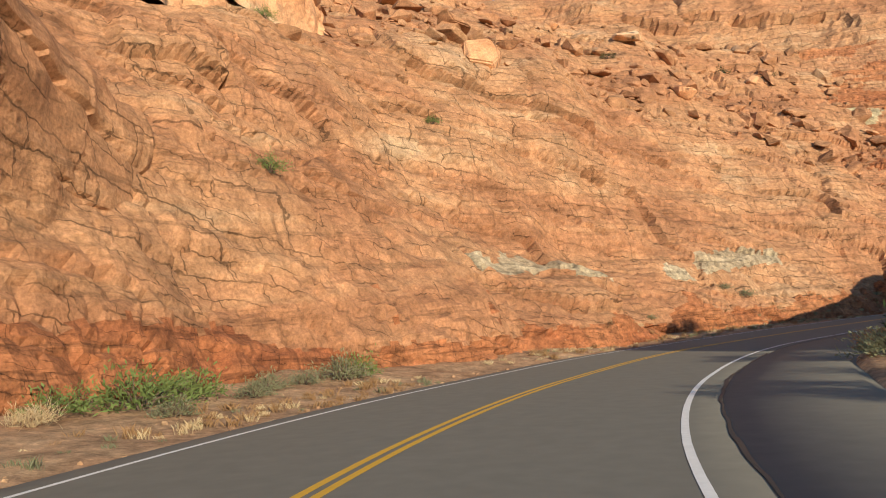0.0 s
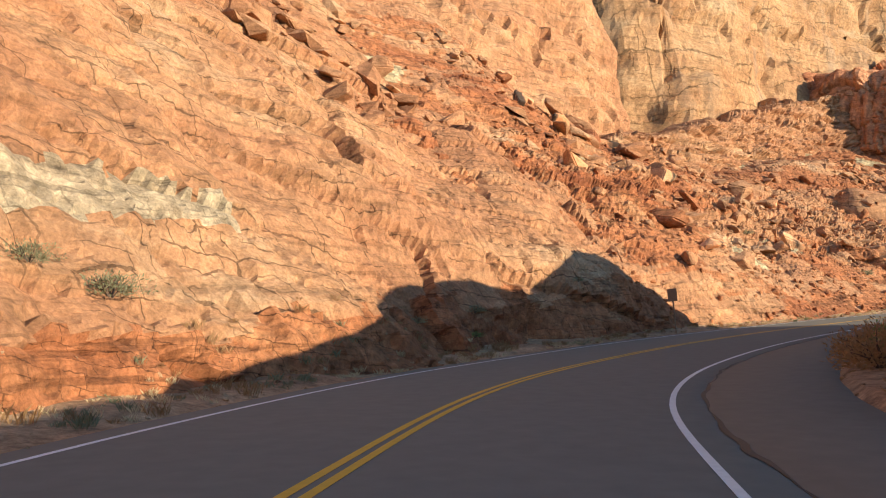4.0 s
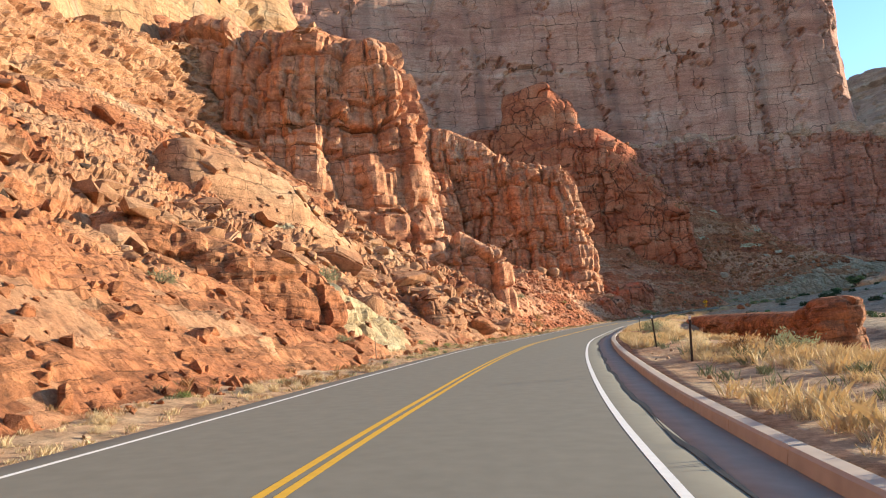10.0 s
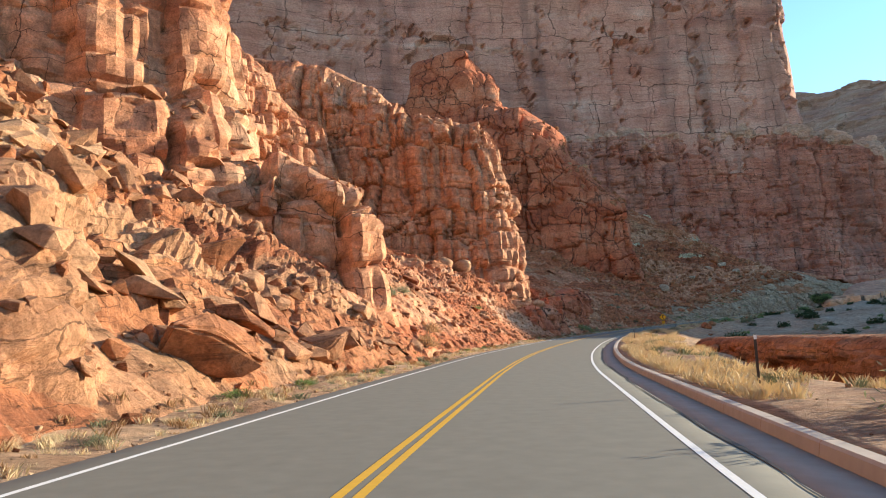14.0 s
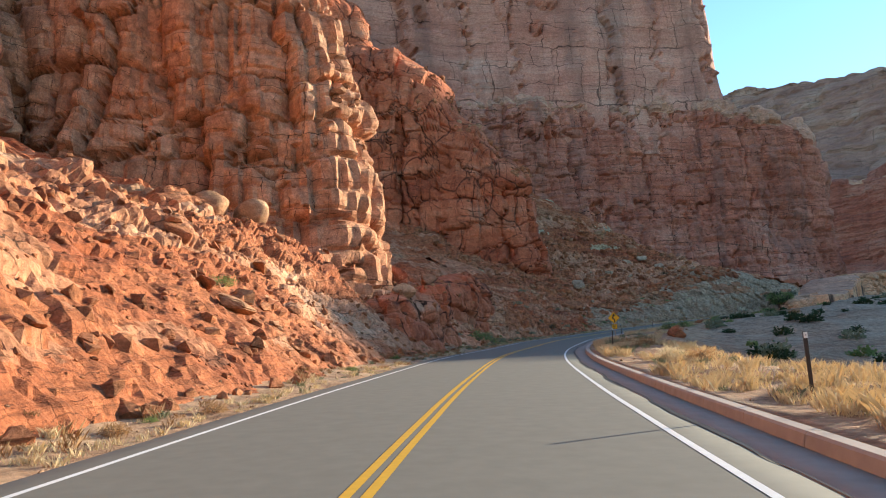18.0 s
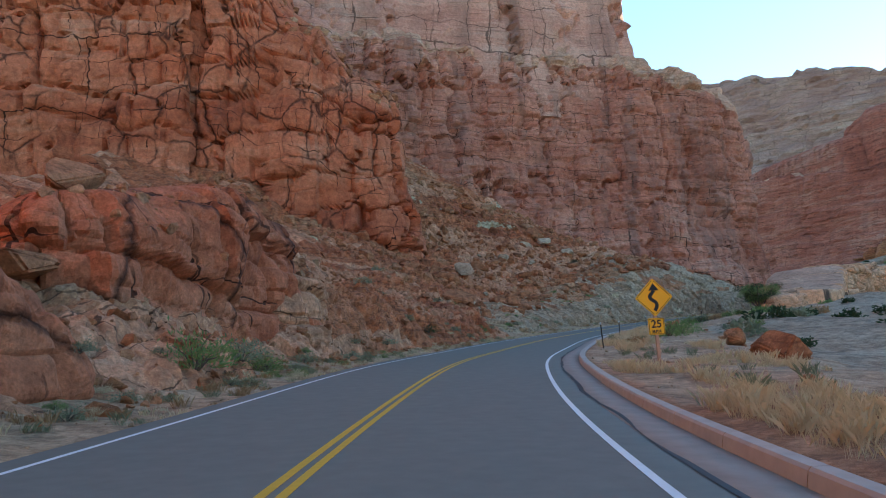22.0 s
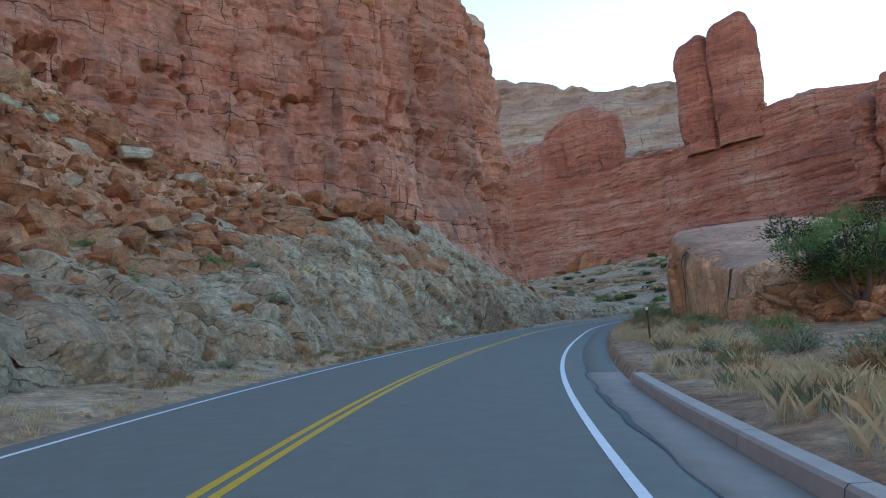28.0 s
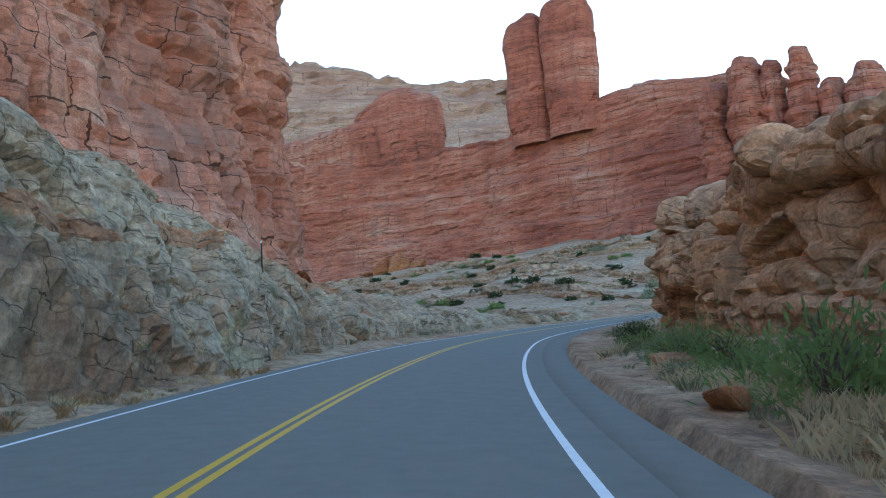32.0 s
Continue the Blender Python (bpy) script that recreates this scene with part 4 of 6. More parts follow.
cliff("far_mesa", "pale layered mesa rim on the skyline", MESA, [(520, -650, 70, 160), (470, -480, 70, 165), (485, -405, 70, 172), (560, -360, 70, 184), (640, -310, 70, 205), (740, -240, 70, 230), (900, -120, 70, 250)][::-1],
      ((-0.3, -10), (0, 0), (0.3, 6), (0.45, 30), (0.7, 45), (0.74, 47), (0.9, 60), (1, 66), (1.0, 200)), du=3.2, dv=1.8, big=(5, 40), split=(((26, 9), 2.4, 0.05, 1.6, 1.2), ((14, 3.4), 1.1, 0.08, 0.9, 0.6)), fine=0.2, seed=820)
# added ridge, placed to keep the sun off the pillar's foot
cliff("shade_ridge", "added sandstone ridge behind the far cliff, to shade the pillar's foot", MESA, [(416, -350, 60, 92), (422, -338, 60, 111), (445, -336, 60, 112), (475, -336, 60, 112), (500, -345, 60, 108)][::-1],
      ((-0.2, -8), (0, 0), (0.5, 5), (0.95, 9), (1.0, 12), (1.02, 40)), du=2.2, dv=1.6, big=(2, 20), split=(((16, 7), 1.0, 0.05, 0.8, 0.8),), fine=0.1, seed=830)
TALL = dict(big=(0.9, 12), split=(((6, 26), 0.5, 0.03, 0.6, 0.6), ((5, 7), 0.15, 0.04, 0.15, 0.4)), fine=0.06, du=0.7, dv=0.7)
fin("rock_tower", "leaning twin-topped red sandstone tower", FAR, [(451.2, -261, 6.0, 128.5), (447, -262, 6.4, 130.5)], 84, batter=-0.12, power=10, category="rock tower", seed=840, **TALL)
fin("rock_tower", "taller half of a red sandstone tower", FAR, [(436, -261, 6.4, 131.5), (429.5, -262, 6.7, 133)], 84, batter=-0.12, power=10, category="rock tower", seed=845, **TALL)
fin("rock_dome", "squat red sandstone dome on the ledge", FAR, [(524, -265, 7, 116), (514, -266, 9, 121), (503, -266, 9, 120.5), (497, -266, 7, 116)], 82, batter=0.06, power=14, category="rock dome", seed=850, **TALL)
fin("rock_ledge", "pale-capped red sandstone ledge behind the dome", FAR, [(600, -268, 10, 111), (555, -266, 11, 111.5), (522, -264, 10, 110.5)], 82, batter=0.1, power=18, category="rock ledge", kind="structure", seed=855, **TALL)
for k, (x, w, z) in enumerate(((380.5, 3.2, 80), (372, 4.3, 84.5), (366, 2.6, 82), (359.5, 3.0, 83.5), (353, 3.2, 74), (346, 3.6, 76))):
    fin("rock_spire", "stubby red sandstone spire on the skyline", FAR, [(x, -230, w, z), (x - 1.2, -233, w * 1.05, z + 0.4)], 50, batter=0.18, power=6, category="rock spire", seed=860 + k, **{**TALL, "big": (1.3, 5), "split": (((4, 3.5), 0.5, 0.1, 0.7, 0.6),)})

# ---- rocks on the right ----
def beside(t, lat, w, h):
    q = along(t, lat, 0)
    return (float(q[0]), float(q[1]), w, float(q[2]) + h)


fin("roadside_outcrop", "red sandstone outcrop beside the bend", RED, [beside(5.3, 7.8, 2.0, 4.6), beside(6.1, 10.4, 2.8, 5.8), (42, 38.6, 2.6, 10.6), (47, 40, 3.2, 11.2), (50.5, 41, 3.0, 10.3), (57, 42, 3.2, 13.6), (61, 43, 3.0, 13.8), (64.5, 43.6, 2.2, 11.2)], 1, batter=0.5, power=9, seed=900, **KNOBS)
# never in view; crest shaped to throw the shadow on road and wall
fin("sandstone_knoll", "low red sandstone knoll out of view, shaped to shade the bend", RED, [(19, 17.5, 2.4, 6.8), (23, 24, 3, 6.7), (30, 31.5, 3, 7.0), (37, 36, 3, 7.4)], -1, batter=0.5, power=9, seed=910, **KNOBS)
CUT = dict(du=0.2, dv=0.2, big=(0.45, 6), split=(((9.0, 12.0), 0.18, 0.1, 0.12, 0.15), ((2.4, 5.0), 0.07, 0.1, 0.05, 0.08)), fine=0.05)
fin("varnished_outcrop", "orange-brown cut rock with black water streaks and a flat pale top", BROWN, [beside(31.0, 13.9, 4.6, 2.6), beside(31.5, 13.0, 5.0, 3.5), beside(31.9, 12.3, 5.0, 4.8), beside(32.25, 12.0, 4.8, 5.9)], 13, batter=0.06, power=40, category="rock outcrop", seed=920, top=BUFF, **CUT)
fin("ledgy_outcrop", "brown ledgy rock with overhangs beside the road", OCHRE, [beside(32.9, 12.6, 3.6, 6.3), beside(33.5, 12.3, 3.8, 6.2), beside(34.1, 11.6, 3.6, 6.1)], 13, batter=0.1, power=22, category="rock outcrop", seed=923, du=0.16, dv=0.16, big=(0.3, 4), dip=0.12, blocks=(((3.4, 3.4, 2.2), 0.6, 0.0, 0.3), ((1.3, 1.3, 0.8), 0.2, 0.0, 0.1)), split=(((4.4, 1.9), 0.3, 0.22, 0.3, 0.1),), fine=0.04)
fin("ledgy_outcrop", "broken brown rock tapering down to the bend", OCHRE, [beside(34.4, 10.9, 3.0, 5.8), beside(35.2, 10.3, 3.0, 6.6), beside(36.2, 12.5, 4.0, 5.5), beside(37.5, 15, 5, 4.0)], 13, batter=0.2, power=14, category="rock outcrop", seed=925, du=0.18, dv=0.18, big=(0.3, 4), dip=0.12, blocks=(((2.6, 2.6, 1.7), 0.55, 0.0, 0.3), ((1.1, 1.1, 0.7), 0.2, 0.0, 0.1)), split=(((4.0, 1.8), 0.25, 0.22, 0.3, 0.1),), fine=0.05)
fin("broken_outcrop", "low broken brown rock below the streaked face", OCHRE, [beside(30.25, 12.6, 2.6, 2.3), beside(30.7, 11.6, 2.8, 2.9), beside(31.2, 10.9, 2.2, 2.6)], 13, batter=0.35, power=6, category="rock outcrop", seed=927, du=0.16, dv=0.16, big=(0.7, 3), dip=-0.2, blocks=(((1.9, 1.9, 1.3), 0.4, 0.1, 0.3), ((0.8, 0.8, 0.5), 0.12, 0.04, 0.1)), fine=0.05)
for k, (x0, x1, y0, h) in enumerate(((432, 356, -128, 1.6), (462, 362, -143, 1.9), (470, 376, -156, 1.5), (480, 366, -169, 2.4), (486, 372, -184, 2.0), (490, 380, -199, 2.6))):
    lx = np.linspace(x0, x1, 16)
    ly = y0 + 5.0 * np.sin(lx / 14.0 + 2.1 * k) + 2.5 * np.sin(lx / 5.0 + k)
    lz = ground_height(lx, ly)
    cliff("slickrock_ledge", "low broken ledge of pale slickrock", SLICK, [(float(a), float(b), float(c) - 0.6, float(c) + h * (0.5 + 0.5 * abs(math.sin(a / 11.0 + k)))) for a, b, c in zip(lx, ly, lz)],
          ((-0.3, -1.5), (0, 0), (0.5, 0.4), (0.55, 1.6), (1.0, 2.0), (1.1, 6), (0.6, 10)), du=0.45, dv=0.3, big=(0.6, 4), split=(((3.2, 1.1), 0.5, 0.12, 0.4, 0.16), ((1.3, 0.6), 0.16, 0.12, 0.12, 0.1)), fine=0.1, seed=880 + k)

# ---- feature rocks along the slope ----
SMALL = dict(du=0.18, dv=0.18, big=(0.6, 4), split=(((1.8, 1.3), 0.22, 0.2, 0.2, 0.15), ((0.7, 0.5), 0.08, 0.2, 0.08, 0.07)), fine=0.1)
SMOOTH = dict(du=0.22, dv=0.22, big=(0.7, 5), split=(((5, 2.5), 0.15, 0.1, 0.12, 0.12), ((1.6, 0.5), 0.03, 0.08, 0.02, 0.1)), dip=0.2, fine=0.05)
fin("red_mound", "red earth mound with a dark hollow beside it", RED, [beside(12.95, -11.2, 1.8, 4.6), beside(12.8, -14, 2.6, 6.2), beside(12.6, -18, 3, 7.5)], 3, batter=0.35, power=6, category="rock mound", seed=930, **SMALL)
fin("pale_outcrop", "pale yellow crumbling rock outcrop", YELLOWISH, [beside(13.75, -9.8, 1.2, 1.8), beside(13.45, -10.4, 1.6, 3.0), beside(13.1, -11.6, 2.0, 4.4), beside(12.95, -13.6, 2.0, 5.6)], 4, batter=0.5, power=4, category="rock outcrop", seed=932, **SMALL)
fin("rock_outcrop", "orange jointed rock knob at the road's edge", ORANGE, [beside(14.7, -10.2, 1.7, 3.6), beside(15.0, -12, 2.4, 4.8), beside(15.3, -15, 3, 7)], 4, batter=0.4, power=7, category="rock outcrop", seed=934, **SMALL)
fin("smooth_slab", "smooth pale orange slab leaning on the slope", ORANGE, [(118, 80, 2.5, 21.5), (125, 77, 3.4, 20), (133, 73.5, 2.6, 14.5)], 9, batter=0.25, power=9, category="rock slab", seed=936, du=0.4, dv=0.4, big=(0.5, 6), beds=((3, 0.08),), fine=0.05)
LUMPS = dict(du=0.16, dv=0.16, big=(0.7, 3.5), split=(((3.4, 2.3), 0.42, 0.16, 0.5, 0.16), ((1.2, 0.8), 0.10, 0.2, 0.14, 0.07)), fine=0.06)
fin("rock_outcrop", "rounded brown-red rock mass at the pillar's foot", MASSIVE, [beside(22.2, -12.4, 2.4, 4.4), beside(22.7, -12.0, 2.8, 5.4), beside(23.15, -11.4, 2.2, 3.9)], 7, batter=0.15, power=7, category="rock outcrop", seed=938, **LUMPS)
fin("rock_outcrop", "tall red ledge of jointed rock over the road", MASSIVE, [beside(23.8, -14.2, 2.4, 6.6), beside(24.3, -13.6, 2.8, 8.0), beside(24.75, -13.0, 2.4, 7.4)], 9, batter=0.25, power=10, category="rock outcrop", seed=939, dip=0.12, **LUMPS)
fin("rock_outcrop", "shaded blocky brown rock beside the road", BLOCKY, [beside(24.7, -12.0, 1.8, 4.6), beside(25.1, -12.4, 2.2, 4.4), beside(25.6, -12.8, 2.0, 3.4)], 9, batter=0.35, power=8, category="rock outcrop", seed=941, **LUMPS)
fin("rock_buttress", "bulging red rock foot of the pillar", MASSIVE, [(240, 49, 3.4, 18.5), (240, 53, 5.2, 26), (239.5, 60, 6.5, 32)], 7, batter=0.35, power=5, kind="structure", seed=940, **KNOBS)
fin("red_berm", "red sandstone cut bank beyond the verge", RED, [beside(13.9, 14.6, 1.8, 1.4), beside(14.8, 15.2, 1.6, 0.6), beside(16.4, 14.2, 1.7, 0.6), beside(17.6, 11.6, 1.5, 0.5), beside(18.4, 9.2, 1.2, 0.3)], 0.5, batter=0.15, power=12, category="rock outcrop", seed=942, **SMALL)
fin("red_berm", "red rock ledge behind dry grass", RED, [beside(9.8, 15, 1.5, 1.8), beside(10.6, 14.5, 2.2, 2.4), beside(11.6, 15, 1.8, 1.6)], 2, batter=0.4, power=7, category="rock outcrop", seed=944, **SMALL)
fin("rock_overhang", "bulging orange sandstone overhang above an alcove", ORANGE, [(-9.5, 27.5, 2.2, 12.5), (-12, 29, 3.4, 14), (-16, 31, 4.5, 16)], 6.0, batter=-0.25, power=5, kind="structure", seed=950, **SMOOTH)
fin("rock_overhang", "rounded orange sandstone bulge on the wall", ORANGE, [(-10.6, 23.6, 1.9, 11.0), (-11.2, 19, 2.7, 12.0), (-12.2, 12, 3.2, 13)], 3.6, batter=-0.62, power=4, kind="structure", seed=952, **SMOOTH)
for k, (a, la, w, h) in enumerate(((2.45, -22.5, 3.2, 22.5), (2.85, -22.5, 2.6, 24.5))):
    fin("perched_boulder", "large dark-varnished boulder perched on the rock wall", BROWN, [beside(a, la, w * 0.8, h - 1), beside(a + 0.35, la - 1.5, w, h), beside(a + 0.6, la - 2, w * 0.7, h - 1.2)], float(along(a, la, 0)[2]) + h - 5.5, batter=0.05, power=9, category="boulder", seed=946 + k, du=0.4, dv=0.4, big=(0.7, 4), blocks=(((3, 3, 3), 0.35, 0.1, 0.1),), fine=0.06)

# ---- where things come to rest ----
bpy.context.view_layer.update()
DEPS = bpy.context.evaluated_depsgraph_get()


def rest(x, y, top=400.0):
    """The surface below a plan point: place, normal."""
    hit, place, normal, _, ob, _ = scene.ray_cast(DEPS, Vector((x, y, top)), Vector((0, 0, -1)))
    return (place, normal) if hit else (Vector((x, y, 0)), Vector((0, 0, 1)))


def rest_beside(t, lat):
    q = along(t, lat, 0)
    return rest(float(q[0]), float(q[1]))


def link_part(name, bm, mat, parent, label=""):
    me = bpy.data.meshes.new(name)
    bm.to_mesh(me)
    bm.free()
    me.materials.append(mat)
    ob = new(name, me)
    if parent is not None:
        ob.parent = parent
    if label:
        ob["label"] = label
    return ob


def box(bm, size, at, rot=None, bevel=0.0):
    m = Matrix.Translation(at) @ (rot.to_4x4() if rot is not None else Matrix()) @ Matrix.Diagonal((*size, 1))
    vs = bmesh.ops.create_cube(bm, size=1.0, matrix=m)["verts"]
    if bevel:
        es = {e for v in vs for e in v.link_edges}
        bmesh.ops.bevel(bm, geom=list(es), offset=bevel, segments=2, affect="EDGES", clamp_overlap=True)


def tube(bm, a, b, r0, r1, sides=8):
    a, b = Vector(a), Vector(b)
    d = b - a
    m = Matrix.Translation((a + b) / 2) @ d.to_track_quat("Z", "Y").to_matrix().to_4x4()
    bmesh.ops.create_cone(bm, cap_ends=True, segments=sides, radius1=r0, radius2=r1, depth=d.length, matrix=m)


# ---- boulders and rubble ----
def hull(seed, flat=0.7, count=15, bevel=0.07):
    rnd = random.Random(seed)
    bm = bmesh.new()
    for _ in range(count):
        v = Vector((rnd.gauss(0, 1), rnd.gauss(0, 1), rnd.gauss(0, 1)))
        m = max(abs(c) for c in v)
        v = v.normalized() * 0.55 + (v / m) * 0.45
        v *= rnd.uniform(0.85, 1.1)
        bm.verts.new((v.x, v.y * rnd.uniform(0.75, 1), v.z * flat))
    r = bmesh.ops.convex_hull(bm, input=bm.verts)
    bmesh.ops.delete(bm, geom=[v for v in bm.verts if not v.link_faces], context="VERTS")
    if bevel:
        bmesh.ops.dissolve_limit(bm, angle_limit=radians(14), verts=bm.verts, edges=bm.edges)
        bmesh.ops.bevel(bm, geom=list(bm.edges), offset=bevel, segments=2, affect="EDGES", clamp_overlap=True)
        bmesh.ops.triangulate(bm, faces=bm.faces)
    bm.normal_update()
    return bm


def round_hull(seed):
    bm = bmesh.new()
    bmesh.ops.create_icosphere(bm, subdivisions=3, radius=1)
    for v in bm.verts:
        v.co *= 1 + 0.16 * noise.noise(v.co * 1.3 + Vector((seed * 7, 0, 0))) + 0.05 * noise.noise(v.co * 4)
        v.co.z *= 0.75
    for f in bm.faces:
        f.smooth = True
    return bm


BOULDERS = {}
for nm, mat in (("red", RED), ("orange", ORANGE), ("pale", YELLOWISH), ("dark", BROWN), ("grey", GREY)):
    BOULDERS[nm] = []
    for k in range(5):
        bm = hull(40 + k, (0.75, 0.6, 0.85, 0.45, 0.7)[k])
        me = bpy.data.meshes.new("boulder")
        bm.to_mesh(me); bm.free()
        me.materials.append(mat)
        BOULDERS[nm].append(me)


def boulder(kind, place, normal, size, rnd, label, group, sink=0.25, name="boulder", shape=None):
    ob = new(name, BOULDERS[kind][rnd.randrange(5) if shape is None else shape])
    q = Vector((0, 0, 1)).lerp(normal, 0.6).normalized().to_track_quat("Z", "Y")
    ob.matrix_world = Matrix.Translation(place + normal * size * (0.55 - sink)) @ q.to_matrix().to_4x4() @ pose(0, 0, 0, rnd.uniform(-15, 15), rnd.uniform(-15, 15), rnd.uniform(0, 360)) @ Matrix.Diagonal((size * rnd.uniform(0.9, 1.4), size, size * rnd.uniform(0.8, 1.1), 1))
    return tagged(ob, label, "boulder", group)


def boulder_field(kinds, t0, t1, la0, la1, n, lo, hi, label, group, seed):
    rnd = random.Random(seed)
    for _ in range(n):
        t, la = rnd.uniform(t0, t1), rnd.uniform(la0, la1)
        p, nm = rest_beside(t, la)
        if nm.z < 0.35:
            continue
        boulder(rnd.choice(kinds), p, nm, lo * (hi / lo) ** (rnd.random() ** 1.8), rnd, label, group)


boulder_field(("red", "orange", "orange", "dark"), 9.0, 16.5, -30, -10, 85, 0.35, 1.7, "angular orange sandstone boulder on the rubble slope", "boulders on the rubble slope", 1)
boulder_field(("orange", "dark", "orange"), 8.2, 12.5, -33, -22, 40, 0.5, 1.9, "broken sandstone block below the pale cliff", "boulders below the pale cliff", 2)
boulder_field(("red", "red", "orange"), 17.5, 23.0, -19, -9.5, 36, 0.25, 0.9, "red sandstone rock on the earth bank", "rocks on the earth bank", 3)
boulder_field(("red", "orange", "grey", "red"), 28.0, 32.5, -44, -15, 62, 0.4, 1.7, "fallen reddish rock on the scree", "boulders on the scree", 4)
boulder_field(("red", "orange"), 25.8, 28.0, -18, -9.5, 15, 0.25, 0.8, "red rock on the shaded bank", "rocks on the shaded bank", 5)
boulder_field(("orange", "dark", "orange"), 0.5, 8.0, -40, -20, 45, 0.5, 1.9, "orange boulder on the ledge above the wall", "boulders on the upper ledge", 6)
boulder_field(("red", "orange"), 9.5, 30.0, 6.0, 14.0, 25, 0.15, 0.55, "small red rock among the dry grass", "rocks in the grass", 7)
rnd = random.Random(77)
for (t, la, sz, kind, sh) in ((10.7, 8.0, 1.25, "red", 0), (10.35, 9.6, 1.5, "red", 2), (11.0, 9.4, 1.0, "red", 1), (28.55, 5.4, 0.62, "red", 0), (27.9, 5.9, 0.5, "red", 1), (27.75, 6.9, 0.62, "red", 4), (33.5, 4.6, 0.45, "red", 0), (32.9, 3.7, 0.4, "red", 3), (24.9, 9.5, 0.8, "red", 1), (24.3, 9.8, 0.9, "red", 2), (16.2, -8.9, 1.15, "orange", 0), (15.45, -9.0, 1.2, "red", 2), (15.8, -9.6, 0.8, "red", 4)):
    p, nm = rest_beside(t, la)
    boulder(kind, p, nm, sz, rnd, "red sandstone block lying on the verge", "red blocks on the verge", 0.2, shape=sh)
for (x, y, sz) in ((222.0, 60.4, 1.5), (223.8, 57.8, 1.35)):
    p, nm = rest(x, y, 23.0)
    ob = link_part("boulder", round_hull(int(sz * 10)), ORANGE, None)
    ob.matrix_world = Matrix.Translation(p + Vector((0, 0, sz * 0.5))) @ pose(0, 0, 0, 0, 12, 30) @ Matrix.Diagonal((sz * 1.2, sz * 0.9, sz, 1))
    tagged(ob, "rounded weathered sandstone boulder on the bank", "boulder", "rounded boulders")
for (x, y, sz, sh) in ((497, -236, 4.5, 0), (489, -236, 5.2, 2), (482, -236, 3.0, 1), (505, -236, 3.0, 3)):
    p, nm = rest(x, y)
    boulder("red", p, Vector((0, 0, 1)), sz, rnd, "huge fallen block at the far cliff's foot", "fallen blocks at the far cliff", 0.1, shape=sh)
for (x, y, sz, sh) in ((246.6, 44.4, 1.3, 3), (249.8, 43.4, 1.2, 0), (243.8, 45.6, 1.1, 4)):
    p, nm = rest(x, y, 24.0)
    boulder("red", p, nm, sz, rnd, "flat-lying red boulder wedged above the road", "boulders on the red ledge", 0.25, shape=sh)
boulder_field(("red", "orange", "grey", "pale"), 27.8, 30.4, -16, -9.6, 34, 0.18, 0.75, "rock lying on the grey ledges", "rocks on the grey ledges", 9)
for (t, la, sz) in ((30.1, -15.0, 0.8), (30.35, -15.2, 0.9), (30.5, -14.6, 0.7), (29.9, -16, 0.9)):
    p, nm = rest_beside(t, la)
    boulder("orange", p, nm, sz, rnd, "orange boulder perched on the grey ledge", "boulders on the grey ledge", 0.2)


def rubble(name, t0, t1, la0, la1, n, lo, hi, mat, label, seed, steep=0.3, flat=0.7, clump=-9.0):
    rg = random.Random(seed)
    base = []
    for k in range(6):
        bm = hull(70 + k, flat, 11, 0)
        bm.verts.ensure_lookup_table()
        base.append((np.array([v.co[:] for v in bm.verts]), [[v.index for v in f.verts] for f in bm.faces]))
        bm.free()
    verts, faces, off = [], [], 0
    for _ in range(n):
        t, la = rg.uniform(t0, t1), rg.uniform(la0, la1)
        if vnoise(np.array([[t * 1.6, la * 0.22, seed]]), 6)[0] < clump:
            continue
        p, nm = rest_beside(t, la)
        if nm.z < steep:
            continue
        V, F = base[rg.randrange(6)]
        size = lo * (hi / lo) ** (rg.random() ** 2.2)
        lay = Vector((0, 0, 1)).lerp(nm, 0.7).normalized().to_track_quat("Z", "Y").to_matrix()
        m = np.array(lay @ Euler((rg.uniform(-0.4, 0.4), rg.uniform(-0.4, 0.4), rg.uniform(0, 6.3))).to_matrix()) * size
        verts.append(V @ m.T + np.array(p) + np.array([0, 0, size * 0.2]))
        faces += [[i + off for i in f] for f in F]
        off += len(V)
    me = bpy.data.meshes.new(name)
    me.from_pydata(np.concatenate(verts).tolist(), [], faces)
    me.materials.append(mat)
    return tagged(new(name, me), label, "rubble", kind="stuff")


rubble("rubble", 8.4, 17, -30, -7.6, 4200, 0.05, 0.4, RED, "loose red rubble on the slope", 11)
rubble("slab_rubble", 9.0, 17, -33, -15, 2200, 0.25, 1.3, ORANGE, "jumbled orange sandstone slabs on the slope", 17, flat=0.38, clump=-0.15)
rubble("slab_rubble", 14.5, 17.5, -20, -8.5, 700, 0.2, 1.0, ORANGE, "orange sandstone slabs below the buttress", 18, flat=0.4, clump=-0.3)
rubble("rubble", 17, 27.5, -19, -7.6, 3600, 0.05, 0.4, RED, "loose red stones on the bank", 12)
rubble("rubble", 27.6, 33, -48, -12, 3000, 0.12, 1.1, RED, "loose red scree stones", 13)
rubble("slab_rubble", 0, 8.4, -40, -20, 1800, 0.2, 1.5, ORANGE, "broken orange slabs on the ledge", 14, flat=0.45)
rubble("gravel", -2, 34, -8.6, -6.1, 1800, 0.02, 0.09, DIRT, "loose gravel at the road's edge", 15)
rubble("gravel", -2, 34, 3.1, 9, 1800, 0.02, 0.1, DIRT, "gravel on the verge", 16)

